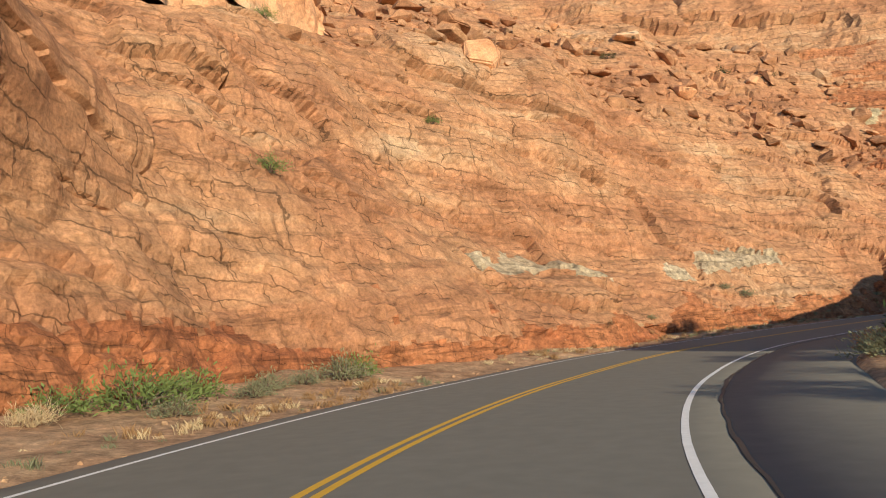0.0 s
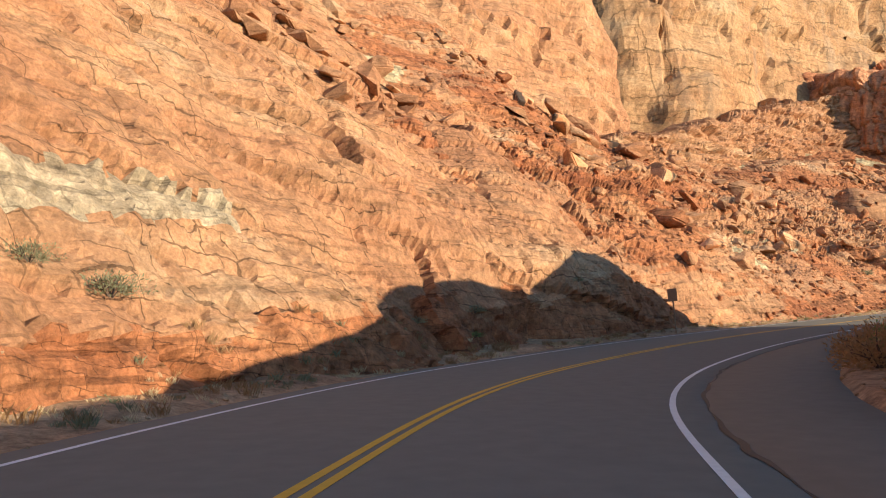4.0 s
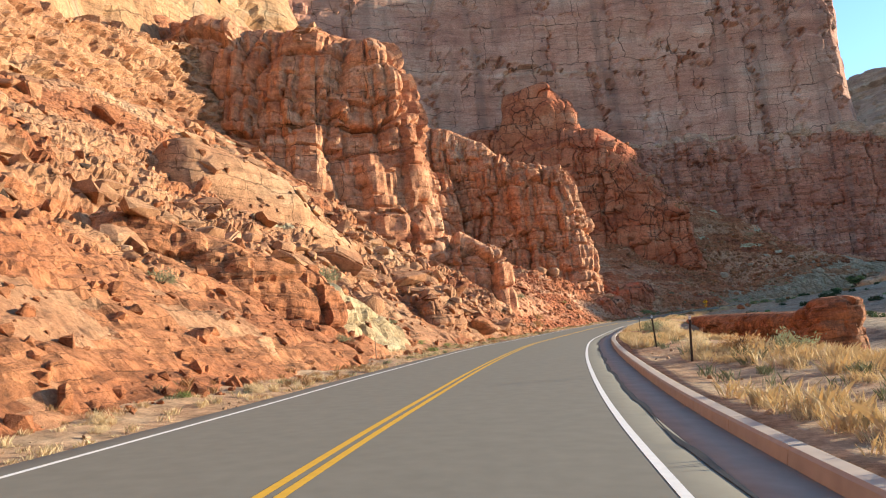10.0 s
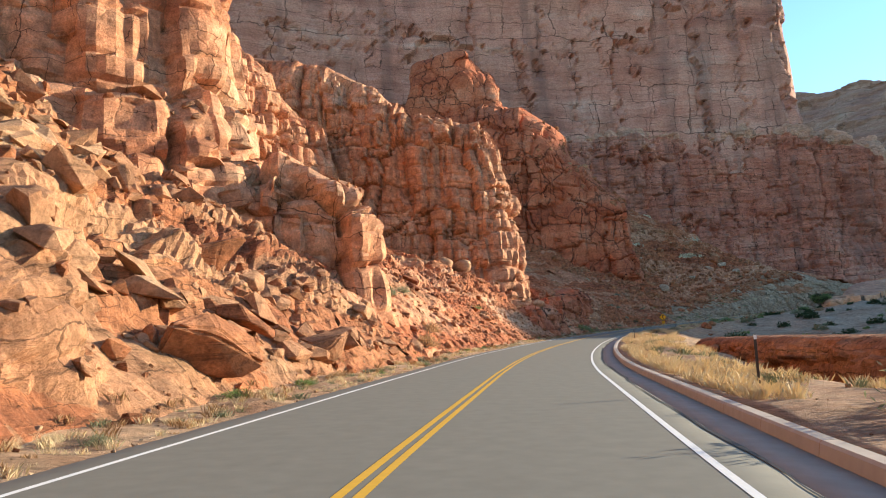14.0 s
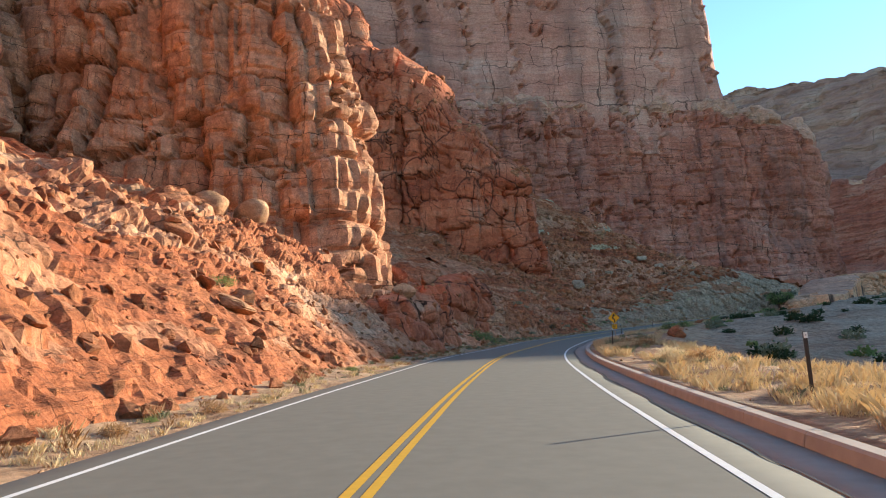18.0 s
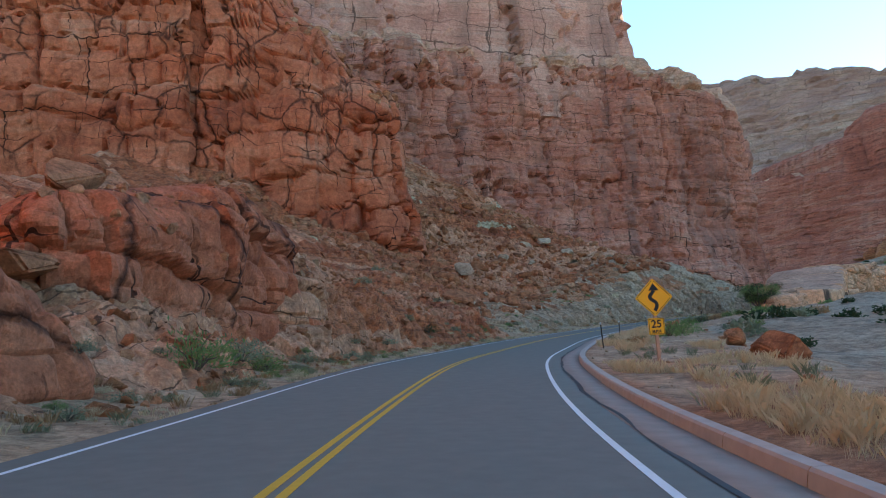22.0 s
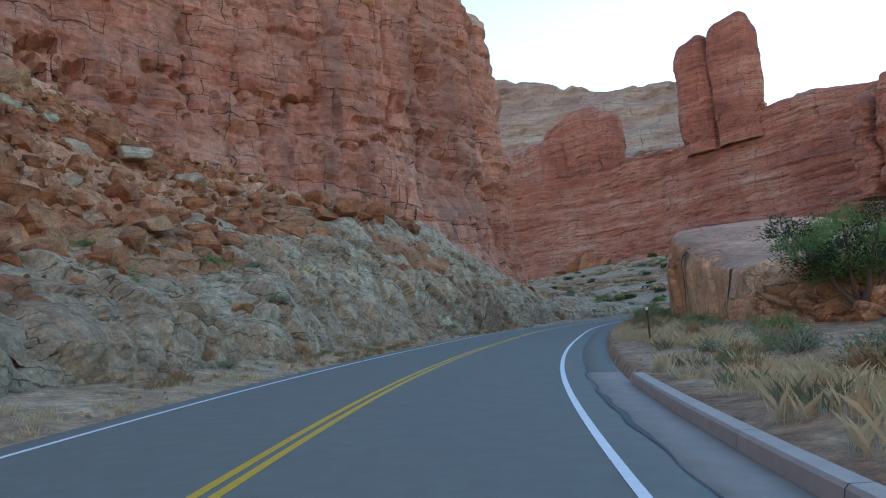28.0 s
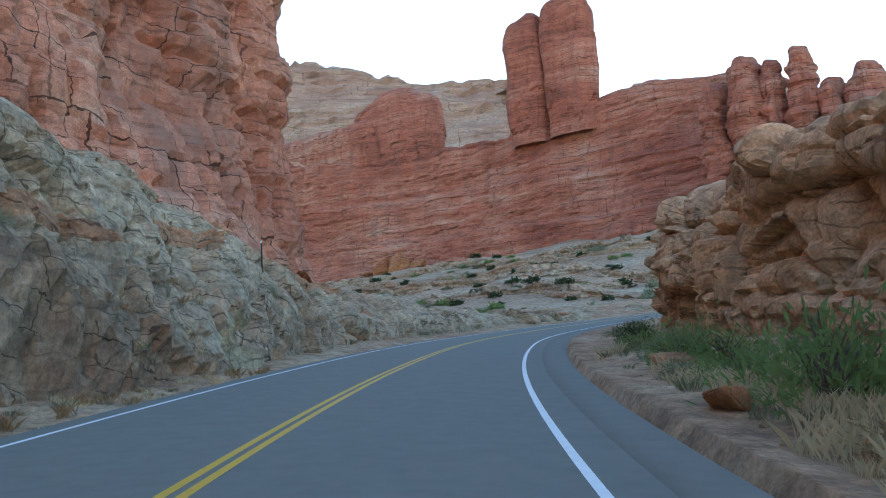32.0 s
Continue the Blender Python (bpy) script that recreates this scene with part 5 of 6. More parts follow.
# ---- plants ----
def leafy(name, col, vary=0.35, through_light=0.45):
    m = plain(name, col, 0.8, vary=vary, scale=3)
    tree = m.node_tree
    bsdf, out = tree.nodes["Principled BSDF"], tree.nodes["Material Output"]
    thin, mix = tree.nodes.new("ShaderNodeBsdfTranslucent"), tree.nodes.new("ShaderNodeMixShader")
    mix.inputs[0].default_value = through_light
    tree.links.new(bsdf.inputs["Base Color"].links[0].from_socket, thin.inputs["Color"])
    tree.links.new(bsdf.outputs[0], mix.inputs[1])
    tree.links.new(thin.outputs[0], mix.inputs[2])
    tree.links.new(mix.outputs[0], out.inputs["Surface"])
    return m


SAGE = leafy("grey_green_leaves", (0.25, 0.26, 0.155))
GREEN = leafy("green_leaves", (0.19, 0.26, 0.085))
DARKGREEN = leafy("dark_juniper_leaves", (0.05, 0.075, 0.03))
TAN = leafy("dry_brown_twigs", (0.40, 0.25, 0.125), 0.3)
STRAW = leafy("dry_straw_grass", (0.66, 0.54, 0.34), 0.3)
WOOD = plain("grey_bark", (0.13, 0.095, 0.07), 0.9, vary=0.3, scale=8)


def leaf_mesh(name, seed, n, leaf, mat, shape="dome", upright=0.3, broad=0.22):
    rg = np.random.RandomState(seed)
    d = rg.normal(size=(n, 3))
    d /= np.linalg.norm(d, axis=1, keepdims=True)
    d[:, 2] = np.abs(d[:, 2]) if shape == "dome" else d[:, 2]
    lump = 0.72 + 0.28 * np.sin(d[:, 0] * 5 + seed) * np.sin(d[:, 1] * 4.3 + 2 * seed) + 0.12 * rg.normal(size=n)
    r = lump * rg.uniform(0.35, 1.0, n) ** 0.45
    c = d * r[:, None]
    c[:, 2] *= 0.85
    ax = d * (1 - upright) + np.array([0, 0, 1.0]) * upright + rg.normal(size=(n, 3)) * 0.55
    ax /= np.linalg.norm(ax, axis=1, keepdims=True)
    sd = np.cross(ax, rg.normal(size=(n, 3)))
    sd /= np.linalg.norm(sd, axis=1, keepdims=True) + 1e-9
    L = leaf * rg.uniform(0.6, 1.5, n)[:, None]
    W = L * broad
    V = np.stack([c, c + ax * L * 0.5 + sd * W * 0.6, c + ax * L, c + ax * L * 0.5 - sd * W * 0.6], 1).reshape(-1, 3)
    me = bpy.data.meshes.new(name)
    me.from_pydata(V.tolist(), [], [[4 * i, 4 * i + 1, 4 * i + 2, 4 * i + 3] for i in range(n)])
    me.materials.append(mat)
    return me


def stem_mesh(name, seed, n, mat, reach=0.75, thick=0.02):
    rg = random.Random(seed)
    bm = bmesh.new()
    for _ in range(n):
        a = rg.uniform(0, 6.28)
        e = rg.uniform(0.35, 1.4)
        end = Vector((math.cos(a) * math.cos(e), math.sin(a) * math.cos(e), math.sin(e))) * reach * rg.uniform(0.7, 1.1)
        mid = end * 0.5 + Vector((rg.uniform(-0.08, 0.08), rg.uniform(-0.08, 0.08), 0.06))
        tube(bm, (0, 0, -0.12), mid, thick, thick * 0.7, 5)
        tube(bm, mid, end, thick * 0.7, thick * 0.25, 5)
    me = bpy.data.meshes.new(name)
    bm.to_mesh(me); bm.free()
    me.materials.append(mat)
    return me


PLANTS = {}
for nm, mat, n, leaf, up in (("sage", SAGE, 950, 0.115, 0.4), ("green", GREEN, 1100, 0.11, 0.35), ("dark", DARKGREEN, 1000, 0.10, 0.2), ("tumble", TAN, 950, 0.14, 0.2), ("straw", STRAW, 700, 0.36, 0.85)):
    PLANTS[nm] = [(leaf_mesh("foliage", 3 + 7 * k, n, leaf, mat, upright=up, broad=0.22 if leaf < 0.2 else 0.03), stem_mesh("twigs", 5 + k, 14, WOOD if nm != "straw" else STRAW)) for k in range(3)]
FAR_PLANTS = {nm: [leaf_mesh("foliage", 3 + 7 * k, 330, 0.23, mat, upright=0.3, broad=0.42) for k in range(3)] for nm, mat in (("sage", SAGE), ("green", GREEN), ("dark", DARKGREEN), ("tumble", TAN))}
PLANT_LABEL = {"sage": "grey-green sagebrush on sandy ground", "green": "leafy green desert shrub", "dark": "dark green shrub on pale rock", "tumble": "dry brown tumbleweed bush", "straw": "clump of tall straw-coloured grass"}


SCRUB = {}


def scrub(kind, place, size, rg, squash):
    """A far bush, kept for the joined scrub of its kind."""
    me = FAR_PLANTS[kind][rg.randrange(3)]
    co = np.empty(len(me.vertices) * 3)
    me.vertices.foreach_get("co", co)
    a = rg.uniform(0, 6.28)
    r = np.array([[math.cos(a), -math.sin(a), 0], [math.sin(a), math.cos(a), 0], [0, 0, squash]]) * size
    SCRUB.setdefault(kind, []).append(co.reshape(-1, 3) @ r.T + np.array(place))


def shrub(kind, place, size, rg, squash=1.0, group="", name="shrub", stock=PLANTS):
    base = new(name)
    leaves, stems = stock[kind][rg.randrange(3)]
    for nm, me in (("foliage", leaves), ("stem", stems)):
        new(nm, me).parent = base
    base.matrix_world = Matrix.Translation(place) @ pose(0, 0, 0, 0, 0, rg.uniform(0, 360)) @ Matrix.Diagonal((size * rg.uniform(0.9, 1.2), size, size * squash, 1))
    return tagged(base, PLANT_LABEL[kind], "shrub", group or kind + " shrubs")


rg = random.Random(5)
for kind, t, la, size, sq in (
        ("sage", 13.15, -11.0, 1.1, 0.9), ("sage", 13.6, -9.2, 0.5, 0.7), ("green", 13.95, -8.8, 0.5, 0.8), ("sage", 12.9, -9.3, 0.6, 0.8), ("green", 1.45, -9.6, 1.5, 0.8), ("green", 1.62, -9.9, 1.2, 0.8), ("green", 1.3, -10.2, 1.1, 0.7), ("sage", 2.1, -8.8, 1.0, 1.0), ("green", 2.2, -8.9, 0.9, 1.0), ("sage", 1.41, -8.4, 0.7, 0.8), ("sage", 1.88, -9.6, 0.8, 0.9), ("sage", 1.75, -9.0, 0.7, 0.9), ("straw", 1.2, -9.6, 0.6, 0.8), ("sage", 1.98, -9.2, 0.6, 0.9),
        ("green", 2.49, -14.4, 0.9, 1.0), ("green", 3.7, -17.7, 0.8, 0.7), ("green", 3.0, -20.0, 0.9, 0.9), ("dark", 7.3, -32.2, 1.9, 0.8), ("dark", 6.2, -29, 1.2, 0.7), ("dark", 7.7, -31, 1.2, 0.7), ("sage", 5.46, -9.2, 0.85, 0.8), ("sage", 5.3, -9.5, 0.6, 0.9), ("sage", 4.4, -9.3, 0.5, 0.8), ("straw", 4.2, -9.0, 0.4, 0.8),
        ("sage", 7.0, -9.0, 0.6, 0.7), ("sage", 6.6, -8.8, 0.5, 0.7), ("green", 6.9, -8.4, 0.5, 0.6), ("sage", 7.8, -8.7, 0.5, 0.7), ("sage", 13.75, -11.0, 0.8, 0.9), ("sage", 12.1, -12.4, 0.7, 0.9), ("sage", 11.2, -18, 0.9, 0.7), ("sage", 13.3, -16, 0.8, 0.7), ("green", 13.9, -7.8, 0.55, 0.7), ("green", 14.25, -7.9, 0.5, 0.7), ("green", 15.4, -7.7, 0.5, 0.6), ("green", 15.8, -7.7, 0.45, 0.6),
        ("sage", 17.9, -12.0, 1.0, 0.9), ("sage", 18.3, -12.6, 0.8, 0.9), ("tumble", 17.6, -8.6, 1.1, 1.0), ("tumble", 17.9, -9.2, 0.9, 1.0), ("green", 20.3, -12.4, 0.8, 0.7), ("sage", 17.3, -8.0, 0.5, 0.7), ("green", 20.5, -7.8, 0.45, 0.7), ("green", 21.2, -7.7, 0.4, 0.7), ("green", 23.6, -8.4, 1.5, 0.9), ("sage", 23.85, -8.3, 1.2, 0.8), ("green", 24.05, -8.6, 1.1, 0.8),
        ("dark", 26.1, -8.9, 0.95, 0.8), ("sage", 25.7, -11.7, 0.9, 0.7), ("sage", 27.3, -20, 1.0, 0.7), ("sage", 26.6, -15, 0.7, 0.7), ("sage", 26.9, -11.5, 0.7, 0.7), ("sage", 24.4, -8.6, 0.8, 0.7), ("sage", 24.8, -8.4, 0.7, 0.7), ("sage", 25.3, -8.6, 0.7, 0.7), ("sage", 26.6, -8.8, 0.7, 0.8), ("straw", 27.2, -8.4, 0.5, 0.8),
        ("green", 29.8, -12.8, 1.4, 0.55), ("green", 30.3, -12.2, 0.9, 0.55), ("sage", 30.5, -14, 0.8, 0.6), ("dark", 32.1, -24.5, 1.4, 0.6), ("sage", 29.2, -12.0, 0.8, 0.6), ("sage", 28.7, -10.5, 0.7, 0.7), ("sage", 28.9, -9.2, 0.6, 0.7), ("sage", 29.8, -8.6, 0.5, 0.8), ("sage", 31.0, -8.2, 0.35, 1.0), ("sage", 31.6, -8.3, 0.4, 1.0), ("sage", 32.4, -8.1, 0.45, 1.0), ("sage", 33.2, -8.4, 0.55, 1.0), ("sage", 34.5, -8.4, 0.6, 1.1), ("sage", 35.3, -8.2, 0.4, 1.0), ("sage", 36.2, -8.2, 0.4, 1.0), ("green", 37.3, -11.5, 0.9, 0.8), ("dark", 37.7, -13, 1.0, 0.8), ("sage", 37.0, -14, 0.8, 0.8)):
    p, _ = rest_beside(t, la)
    shrub(kind, p, size, rg, sq, "shrubs on the rock side")
for kind, t, la, size, sq in (
        ("sage", 30.3, 5.2, 0.54, 0.8), ("sage", 29.9, 6.6, 0.54, 0.9), ("green", 30.8, 5.2, 0.71, 1.0), ("green", 29.3, 4.8, 0.46, 0.9), ("green", 30.7, 6.4, 0.78, 0.9), ("tumble", 32.6, 4.4, 0.73, 0.9), ("tumble", 29.2, 4.8, 0.49, 1.0), ("sage", 32.2, 5.6, 0.51, 0.8), ("tumble", 30.8, 4.7, 0.88, 0.9), ("tumble", 31.1, 5.3, 0.70, 1.0), ("green", 29.5, 6.1, 0.49, 0.9), ("tumble", 30.3, 5.8, 0.67, 0.9), ("straw", 29.5, 5.5, 0.68, 0.8), ("sage", 32.3, 5.6, 0.60, 1.0), ("straw", 30.2, 4.9, 0.64, 0.9), ("tumble", 32.2, 4.7, 0.63, 0.8), ("tumble", 32.1, 4.4, 0.89, 0.8), ("tumble", 29.0, 6.1, 0.60, 0.8), ("green", 32.3, 4.6, 0.70, 0.9), ("tumble", 31.1, 5.0, 0.49, 0.8), ("tumble", 31.8, 5.5, 0.52, 1.0), ("green", 31.5, 6.6, 0.48, 0.8), ("sage", 30.2, 5.8, 0.50, 0.9), ("straw", 32.5, 4.3, 0.83, 0.8), ("sage", 29.1, 6.5, 0.79, 1.0), ("sage", 29.6, 5.1, 0.64, 0.8),
        ("green", 32.4, 4.9, 1.3, 1.2), ("green", 32.9, 5.0, 1.5, 1.2), ("sage", 32.0, 5.2, 1.2, 1.1), ("green", 33.6, 5.0, 1.2, 1.1), ("sage", 28.6, 6.4, 1.0, 0.9), ("tumble", 28.3, 5.6, 0.8, 0.8), ("sage", 29.1, 7.2, 1.1, 0.9), ("tumble", 29.4, 5.2, 0.7, 0.8),
        ("green", 31.2, 5.2, 0.9, 0.9), ("tumble", 31.5, 6.2, 1.0, 0.9), ("green", 31.9, 5.0, 0.8, 0.8), ("sage", 32.0, 6.4, 1.0, 1.0), ("tumble", 32.4, 5.2, 0.8, 0.8), ("green", 32.7, 6.3, 1.2, 1.0), ("green", 33.5, 5.7, 1.1, 1.0), ("sage", 33.4, 4.6, 0.7, 0.8), ("tumble", 33.9, 6.1, 0.9, 0.9), ("green", 34.2, 5.0, 0.9, 0.9), ("green", 34.9, 5.9, 1.0, 0.9), ("sage", 35.6, 5.8, 0.9, 0.8), ("tumble", 30.2, 5.6, 0.8, 0.8), ("green", 30.7, 6.6, 1.0, 0.9), ("tumble", 29.7, 6.8, 0.8, 0.8),
        ("tumble", 3.0, 5.1, 1.0, 0.9), ("tumble", 3.4, 5.3, 1.1, 0.9), ("sage", 2.8, 5.2, 0.9, 0.9), ("green", 3.8, 5.6, 1.0, 0.9), ("tumble", 4.2, 5.4, 0.8, 0.8),
        ("tumble", 8.0, 5.7, 1.6, 0.9), ("tumble", 8.3, 6.2, 1.7, 0.9), ("green", 8.6, 6.5, 1.4, 0.9), ("tumble", 8.9, 7.0, 1.3, 0.9), ("tumble", 8.2, 7.2, 1.8, 0.9),
        ("tumble", 6.2, 5.4, 1.2, 0.9), ("green", 6.8, 5.8, 1.2, 0.9), ("tumble", 7.2, 6.0, 1.3, 1.0), ("green", 7.7, 6.4, 1.1, 0.9), ("tumble", 8.1, 6.3, 1.1, 0.9), ("tumble", 5.6, 5.6, 1.0, 0.9),
        ("tumble", 7.0, 4.8, 1.1, 0.9), ("tumble", 7.5, 5.2, 1.3, 0.9), ("green", 7.9, 5.6, 1.0, 0.8), ("tumble", 8.4, 5.6, 1.0, 0.9), ("tumble", 6.5, 5.0, 0.9, 0.8), ("green", 5.2, 5.4, 0.7, 0.8), ("sage", 2.4, 5.4, 1.2, 0.9), ("dark", 2.9, 6.4, 1.6, 1.0), ("green", 1.9, 6.2, 1.4, 1.0), ("dark", 3.6, 9.0, 1.6, 1.3), ("green", 9.2, 6.4, 0.9, 0.8),
        ("sage", 14.9, 5.3, 1.2, 0.9), ("sage", 14.5, 5.8, 1.1, 0.9), ("straw", 14.0, 6.0, 0.9, 1.1), ("sage", 12.0, 6.8, 1.0, 0.8), ("tumble", 12.0, 5.6, 0.8, 0.8), ("straw", 12.3, 5.0, 0.7, 0.9), ("sage", 13.2, 4.8, 0.5, 0.7), ("tumble", 20.0, 5.3, 0.7, 0.8), ("straw", 20.3, 5.0, 0.7, 0.9), ("tumble", 22.0, 5.3, 0.8, 0.9), ("sage", 22.2, 4.6, 0.8, 0.9), ("tumble", 21.5, 6.0, 0.8, 0.8), ("straw", 22.6, 4.9, 0.5, 1.0),
        ("sage", 22.9, 7.0, 1.0, 0.8), ("green", 25.8, 7.3, 1.5, 0.85), ("green", 26.2, 8.4, 1.6, 0.8), ("tumble", 25.2, 5.2, 0.6, 0.8), ("straw", 25.5, 4.6, 0.6, 0.9), ("dark", 26.7, 12.1, 1.1, 0.9), ("green", 28.2, 7.6, 1.1, 0.9), ("dark", 28.4, 8.2, 1.0, 0.9), ("tumble", 28.9, 8.6, 0.9, 0.9), ("tumble", 29.0, 6.0, 0.8, 0.8), ("sage", 29.4, 6.4, 0.9, 0.9), ("green", 29.9, 7.5, 1.0, 0.9), ("sage", 30.4, 6.2, 1.0, 0.9), ("straw", 30.8, 5.4, 0.7, 0.9), ("tumble", 31.0, 6.0, 0.9, 0.8), ("straw", 31.6, 5.4, 0.8, 0.8), ("green", 33.2, 5.0, 1.0, 0.9), ("green", 33.0, 5.9, 1.2, 1.0), ("sage", 33.8, 5.2, 0.9, 0.8), ("dark", 34.6, 5.4, 1.1, 1.0), ("green", 32.3, 5.6, 0.9, 0.8), ("straw", 32.6, 4.8, 0.6, 0.8), ("sage", 35.2, 5.0, 0.8, 0.8)):
    p, _ = rest_beside(t, la)
    shrub(kind, p, size, rg, sq, "shrubs on the open side")
for _ in range(95):
    t, la = rg.uniform(16, 33), rg.uniform(13, 75)
    p, nm = rest_beside(t, la)
    if nm.z > 0.8 and nearest(np.array([[p.x, p.y]]))[1][0] > 11:
        scrub(rg.choice(("dark", "dark", "sage", "green", "tumble")), p, rg.uniform(0.5, 1.5), rg, 0.75)
for _ in range(170):
    p, nm = rest(rg.uniform(350, 470), rg.uniform(-215, -110))
    if p.z < 60 and nm.z > 0.6:
        scrub(rg.choice(("dark", "dark", "green", "sage")), p, rg.uniform(0.9, 2.2), rg, 0.75)


for _ in range(46):
    p, nm = rest_beside(rg.uniform(23.0, 27.4), rg.uniform(-9.3, -6.9))
    shrub(rg.choice(("sage", "sage", "sage", "green", "straw")), p, rg.uniform(0.25, 0.6), rg, 0.75, "sagebrush along the shaded bank")
for _ in range(34):
    p, nm = rest_beside(rg.uniform(27.4, 30.6), rg.uniform(-18, -8.2))
    shrub(rg.choice(("sage", "sage", "green", "tumble")), p, rg.uniform(0.3, 0.75), rg, 0.7, "brush on the grey ledges")
for _ in range(40):
    p, nm = rest_beside(rg.uniform(9.5, 22.5), rg.uniform(-8.0, -6.8))
    shrub(rg.choice(("sage", "green", "straw", "straw", "tumble")), p, rg.uniform(0.18, 0.38), rg, 0.8, "weeds along the rock foot")
for _ in range(70):
    p, nm = rest_beside(rg.uniform(19, 30), rg.uniform(12, 48))
    if nm.z > 0.8 and nearest(np.array([[p.x, p.y]]))[1][0] > 11:
        scrub(rg.choice(("dark", "dark", "sage", "green")), p, rg.uniform(0.6, 1.7), rg, 0.8)


for kind, parts in SCRUB.items():
    V = np.concatenate(parts)
    me = bpy.data.meshes.new("desert_scrub")
    me.from_pydata(V.tolist(), [], np.arange(len(V)).reshape(-1, 4).tolist())
    me.materials.append({"sage": SAGE, "green": GREEN, "dark": DARKGREEN, "tumble": TAN}[kind])
    tagged(new("desert_scrub", me), {"sage": "scattered grey-green sagebrush", "green": "scattered green bushes", "dark": "scattered dark juniper bushes", "tumble": "scattered dry brown bushes"}[kind] + " on the slickrock flat", "scrub", kind="stuff")


def tree(x, y, height, spread_r, seed):
    rr = random.Random(seed)
    p, _ = rest(x, y)
    base = new("juniper_tree")
    bm = bmesh.new()
    tips = []
    for k in range(7):
        a = k * 0.9 + rr.uniform(-0.4, 0.4)
        q, r = Vector((rr.uniform(-0.1, 0.1), rr.uniform(-0.1, 0.1), -0.2)), 0.11
        for j in range(4):
            nq = q + Vector((math.cos(a) * spread_r * 0.2, math.sin(a) * spread_r * 0.2, height * 0.19)) + Vector((rr.uniform(-0.12, 0.12), rr.uniform(-0.12, 0.12), rr.uniform(-0.05, 0.1)))
            tube(bm, q, nq, r, r * 0.75, 7)
            q, r = nq, r * 0.75
            if j:
                tips.append(q.copy())
    link_part("trunk", bm, WOOD, base)
    for k, tip in enumerate(tips):
        me = PLANTS["dark" if k % 2 else "green"][k % 3][0]
        c = new("foliage_clump", me)
        c.parent = base
        c.matrix_basis = Matrix.Translation(tip - Vector((0, 0, 0.25))) @ pose(0, 0, 0, rr.uniform(-20, 20), rr.uniform(-20, 20), rr.uniform(0, 360)) @ Matrix.Diagonal((spread_r * 0.5, spread_r * 0.5, spread_r * 0.44, 1))
    base.matrix_world = Matrix.Translation(p)
    return tagged(base, "dense dark green juniper tree on sandy ground", "tree")


tree(302.2, -23.5, 3.2, 2.4, 3)
# the next three stay out of view, placed for their shadows on road and wall
tree(23.6, 25.2, 1.7, 1.3, 9)
tree(11.0, 5.0, 3.4, 1.5, 12)
tree(15.5, 12.0, 3.8, 1.5, 15)


def grass(name, t0, t1, la0, la1, n, lo, hi, mat, label, seed, bias=1.0, gap=-0.25):
    rr = np.random.RandomState(seed)
    V, F, off = [], [], 0
    for _ in range(n):
        t, la = rr.uniform(t0, t1), la0 + (la1 - la0) * rr.uniform() ** bias
        if vnoise(np.array([[t * 2.1, la * 0.6, seed]]), 4)[0] < gap:
            continue
        p, nm = rest_beside(t, la)
        h = rr.uniform(lo, hi)
        k = rr.randint(26, 42)
        a = rr.uniform(0, 6.28, k)
        lean = rr.uniform(0.02, 0.38, k) + 0.35 * rr.uniform(0, 1, k) ** 4
        hh = h * rr.uniform(0.6, 1.1, k)
        b = rr.uniform(0, 6.28, k)
        root = np.array(p)[None] + np.stack([np.cos(b), np.sin(b), b * 0], 1) * (0.06 + 0.45 * h) * rr.uniform(0, 1, (k, 1)) ** 0.6 - np.array([0, 0, 0.03])
        dirn = np.stack([np.cos(a) * lean, np.sin(a) * lean, np.ones(k)], 1)
        sd = np.stack([-np.sin(a), np.cos(a), a * 0], 1) * (0.0013 + 0.0016 * h)
        mid = root + dirn * hh[:, None] * 0.55
        tip = root + dirn * hh[:, None] + np.stack([np.cos(a), np.sin(a), -0.4 + 0 * a], 1) * (hh * lean * 0.5)[:, None]
        V.append(np.stack([root - sd, root + sd, mid + sd * 0.8, tip, mid - sd * 0.8], 1).reshape(-1, 3))
        F += [[off + 5 * i + q for q in range(5)] for i in range(k)]
        off += 5 * k
    me = bpy.data.meshes.new(name)
    me.from_pydata(np.concatenate(V).tolist(), [], F)
    me.materials.append(mat)
    return tagged(new(name, me), label, "grass", kind="stuff")


grass("dry_grass", 9.5, 16, 3.3, 8.5, 2600, 0.1, 0.42, STRAW, "dry straw-coloured grass on the verge", 21, 1.2, 0.1)
grass("dry_grass", 16, 25, 3.3, 8.5, 2200, 0.12, 0.45, STRAW, "dry straw-coloured grass on the verge", 26, 1.5, 0.0)
grass("dry_grass", 25, 34, 3.3, 6.4, 1700, 0.15, 0.45, STRAW, "sparse dry grass on the verge", 22)
grass("dry_grass", -1, 34, -7.9, -6.35, 1700, 0.06, 0.24, STRAW, "dry grass along the rock foot", 23, gap=-0.3)
grass("dry_grass", -1, 34, -8.4, -6.4, 1500, 0.08, 0.32, TAN, "brown weeds along the rock foot", 27)
grass("green_grass", -1, 34, -8.0, -6.4, 700, 0.08, 0.24, SAGE, "grey-green weeds along the rock foot", 24)
grass("green_grass", 9.5, 34, 3.6, 6.5, 500, 0.15, 0.4, SAGE, "grey-green weeds on the verge", 25)

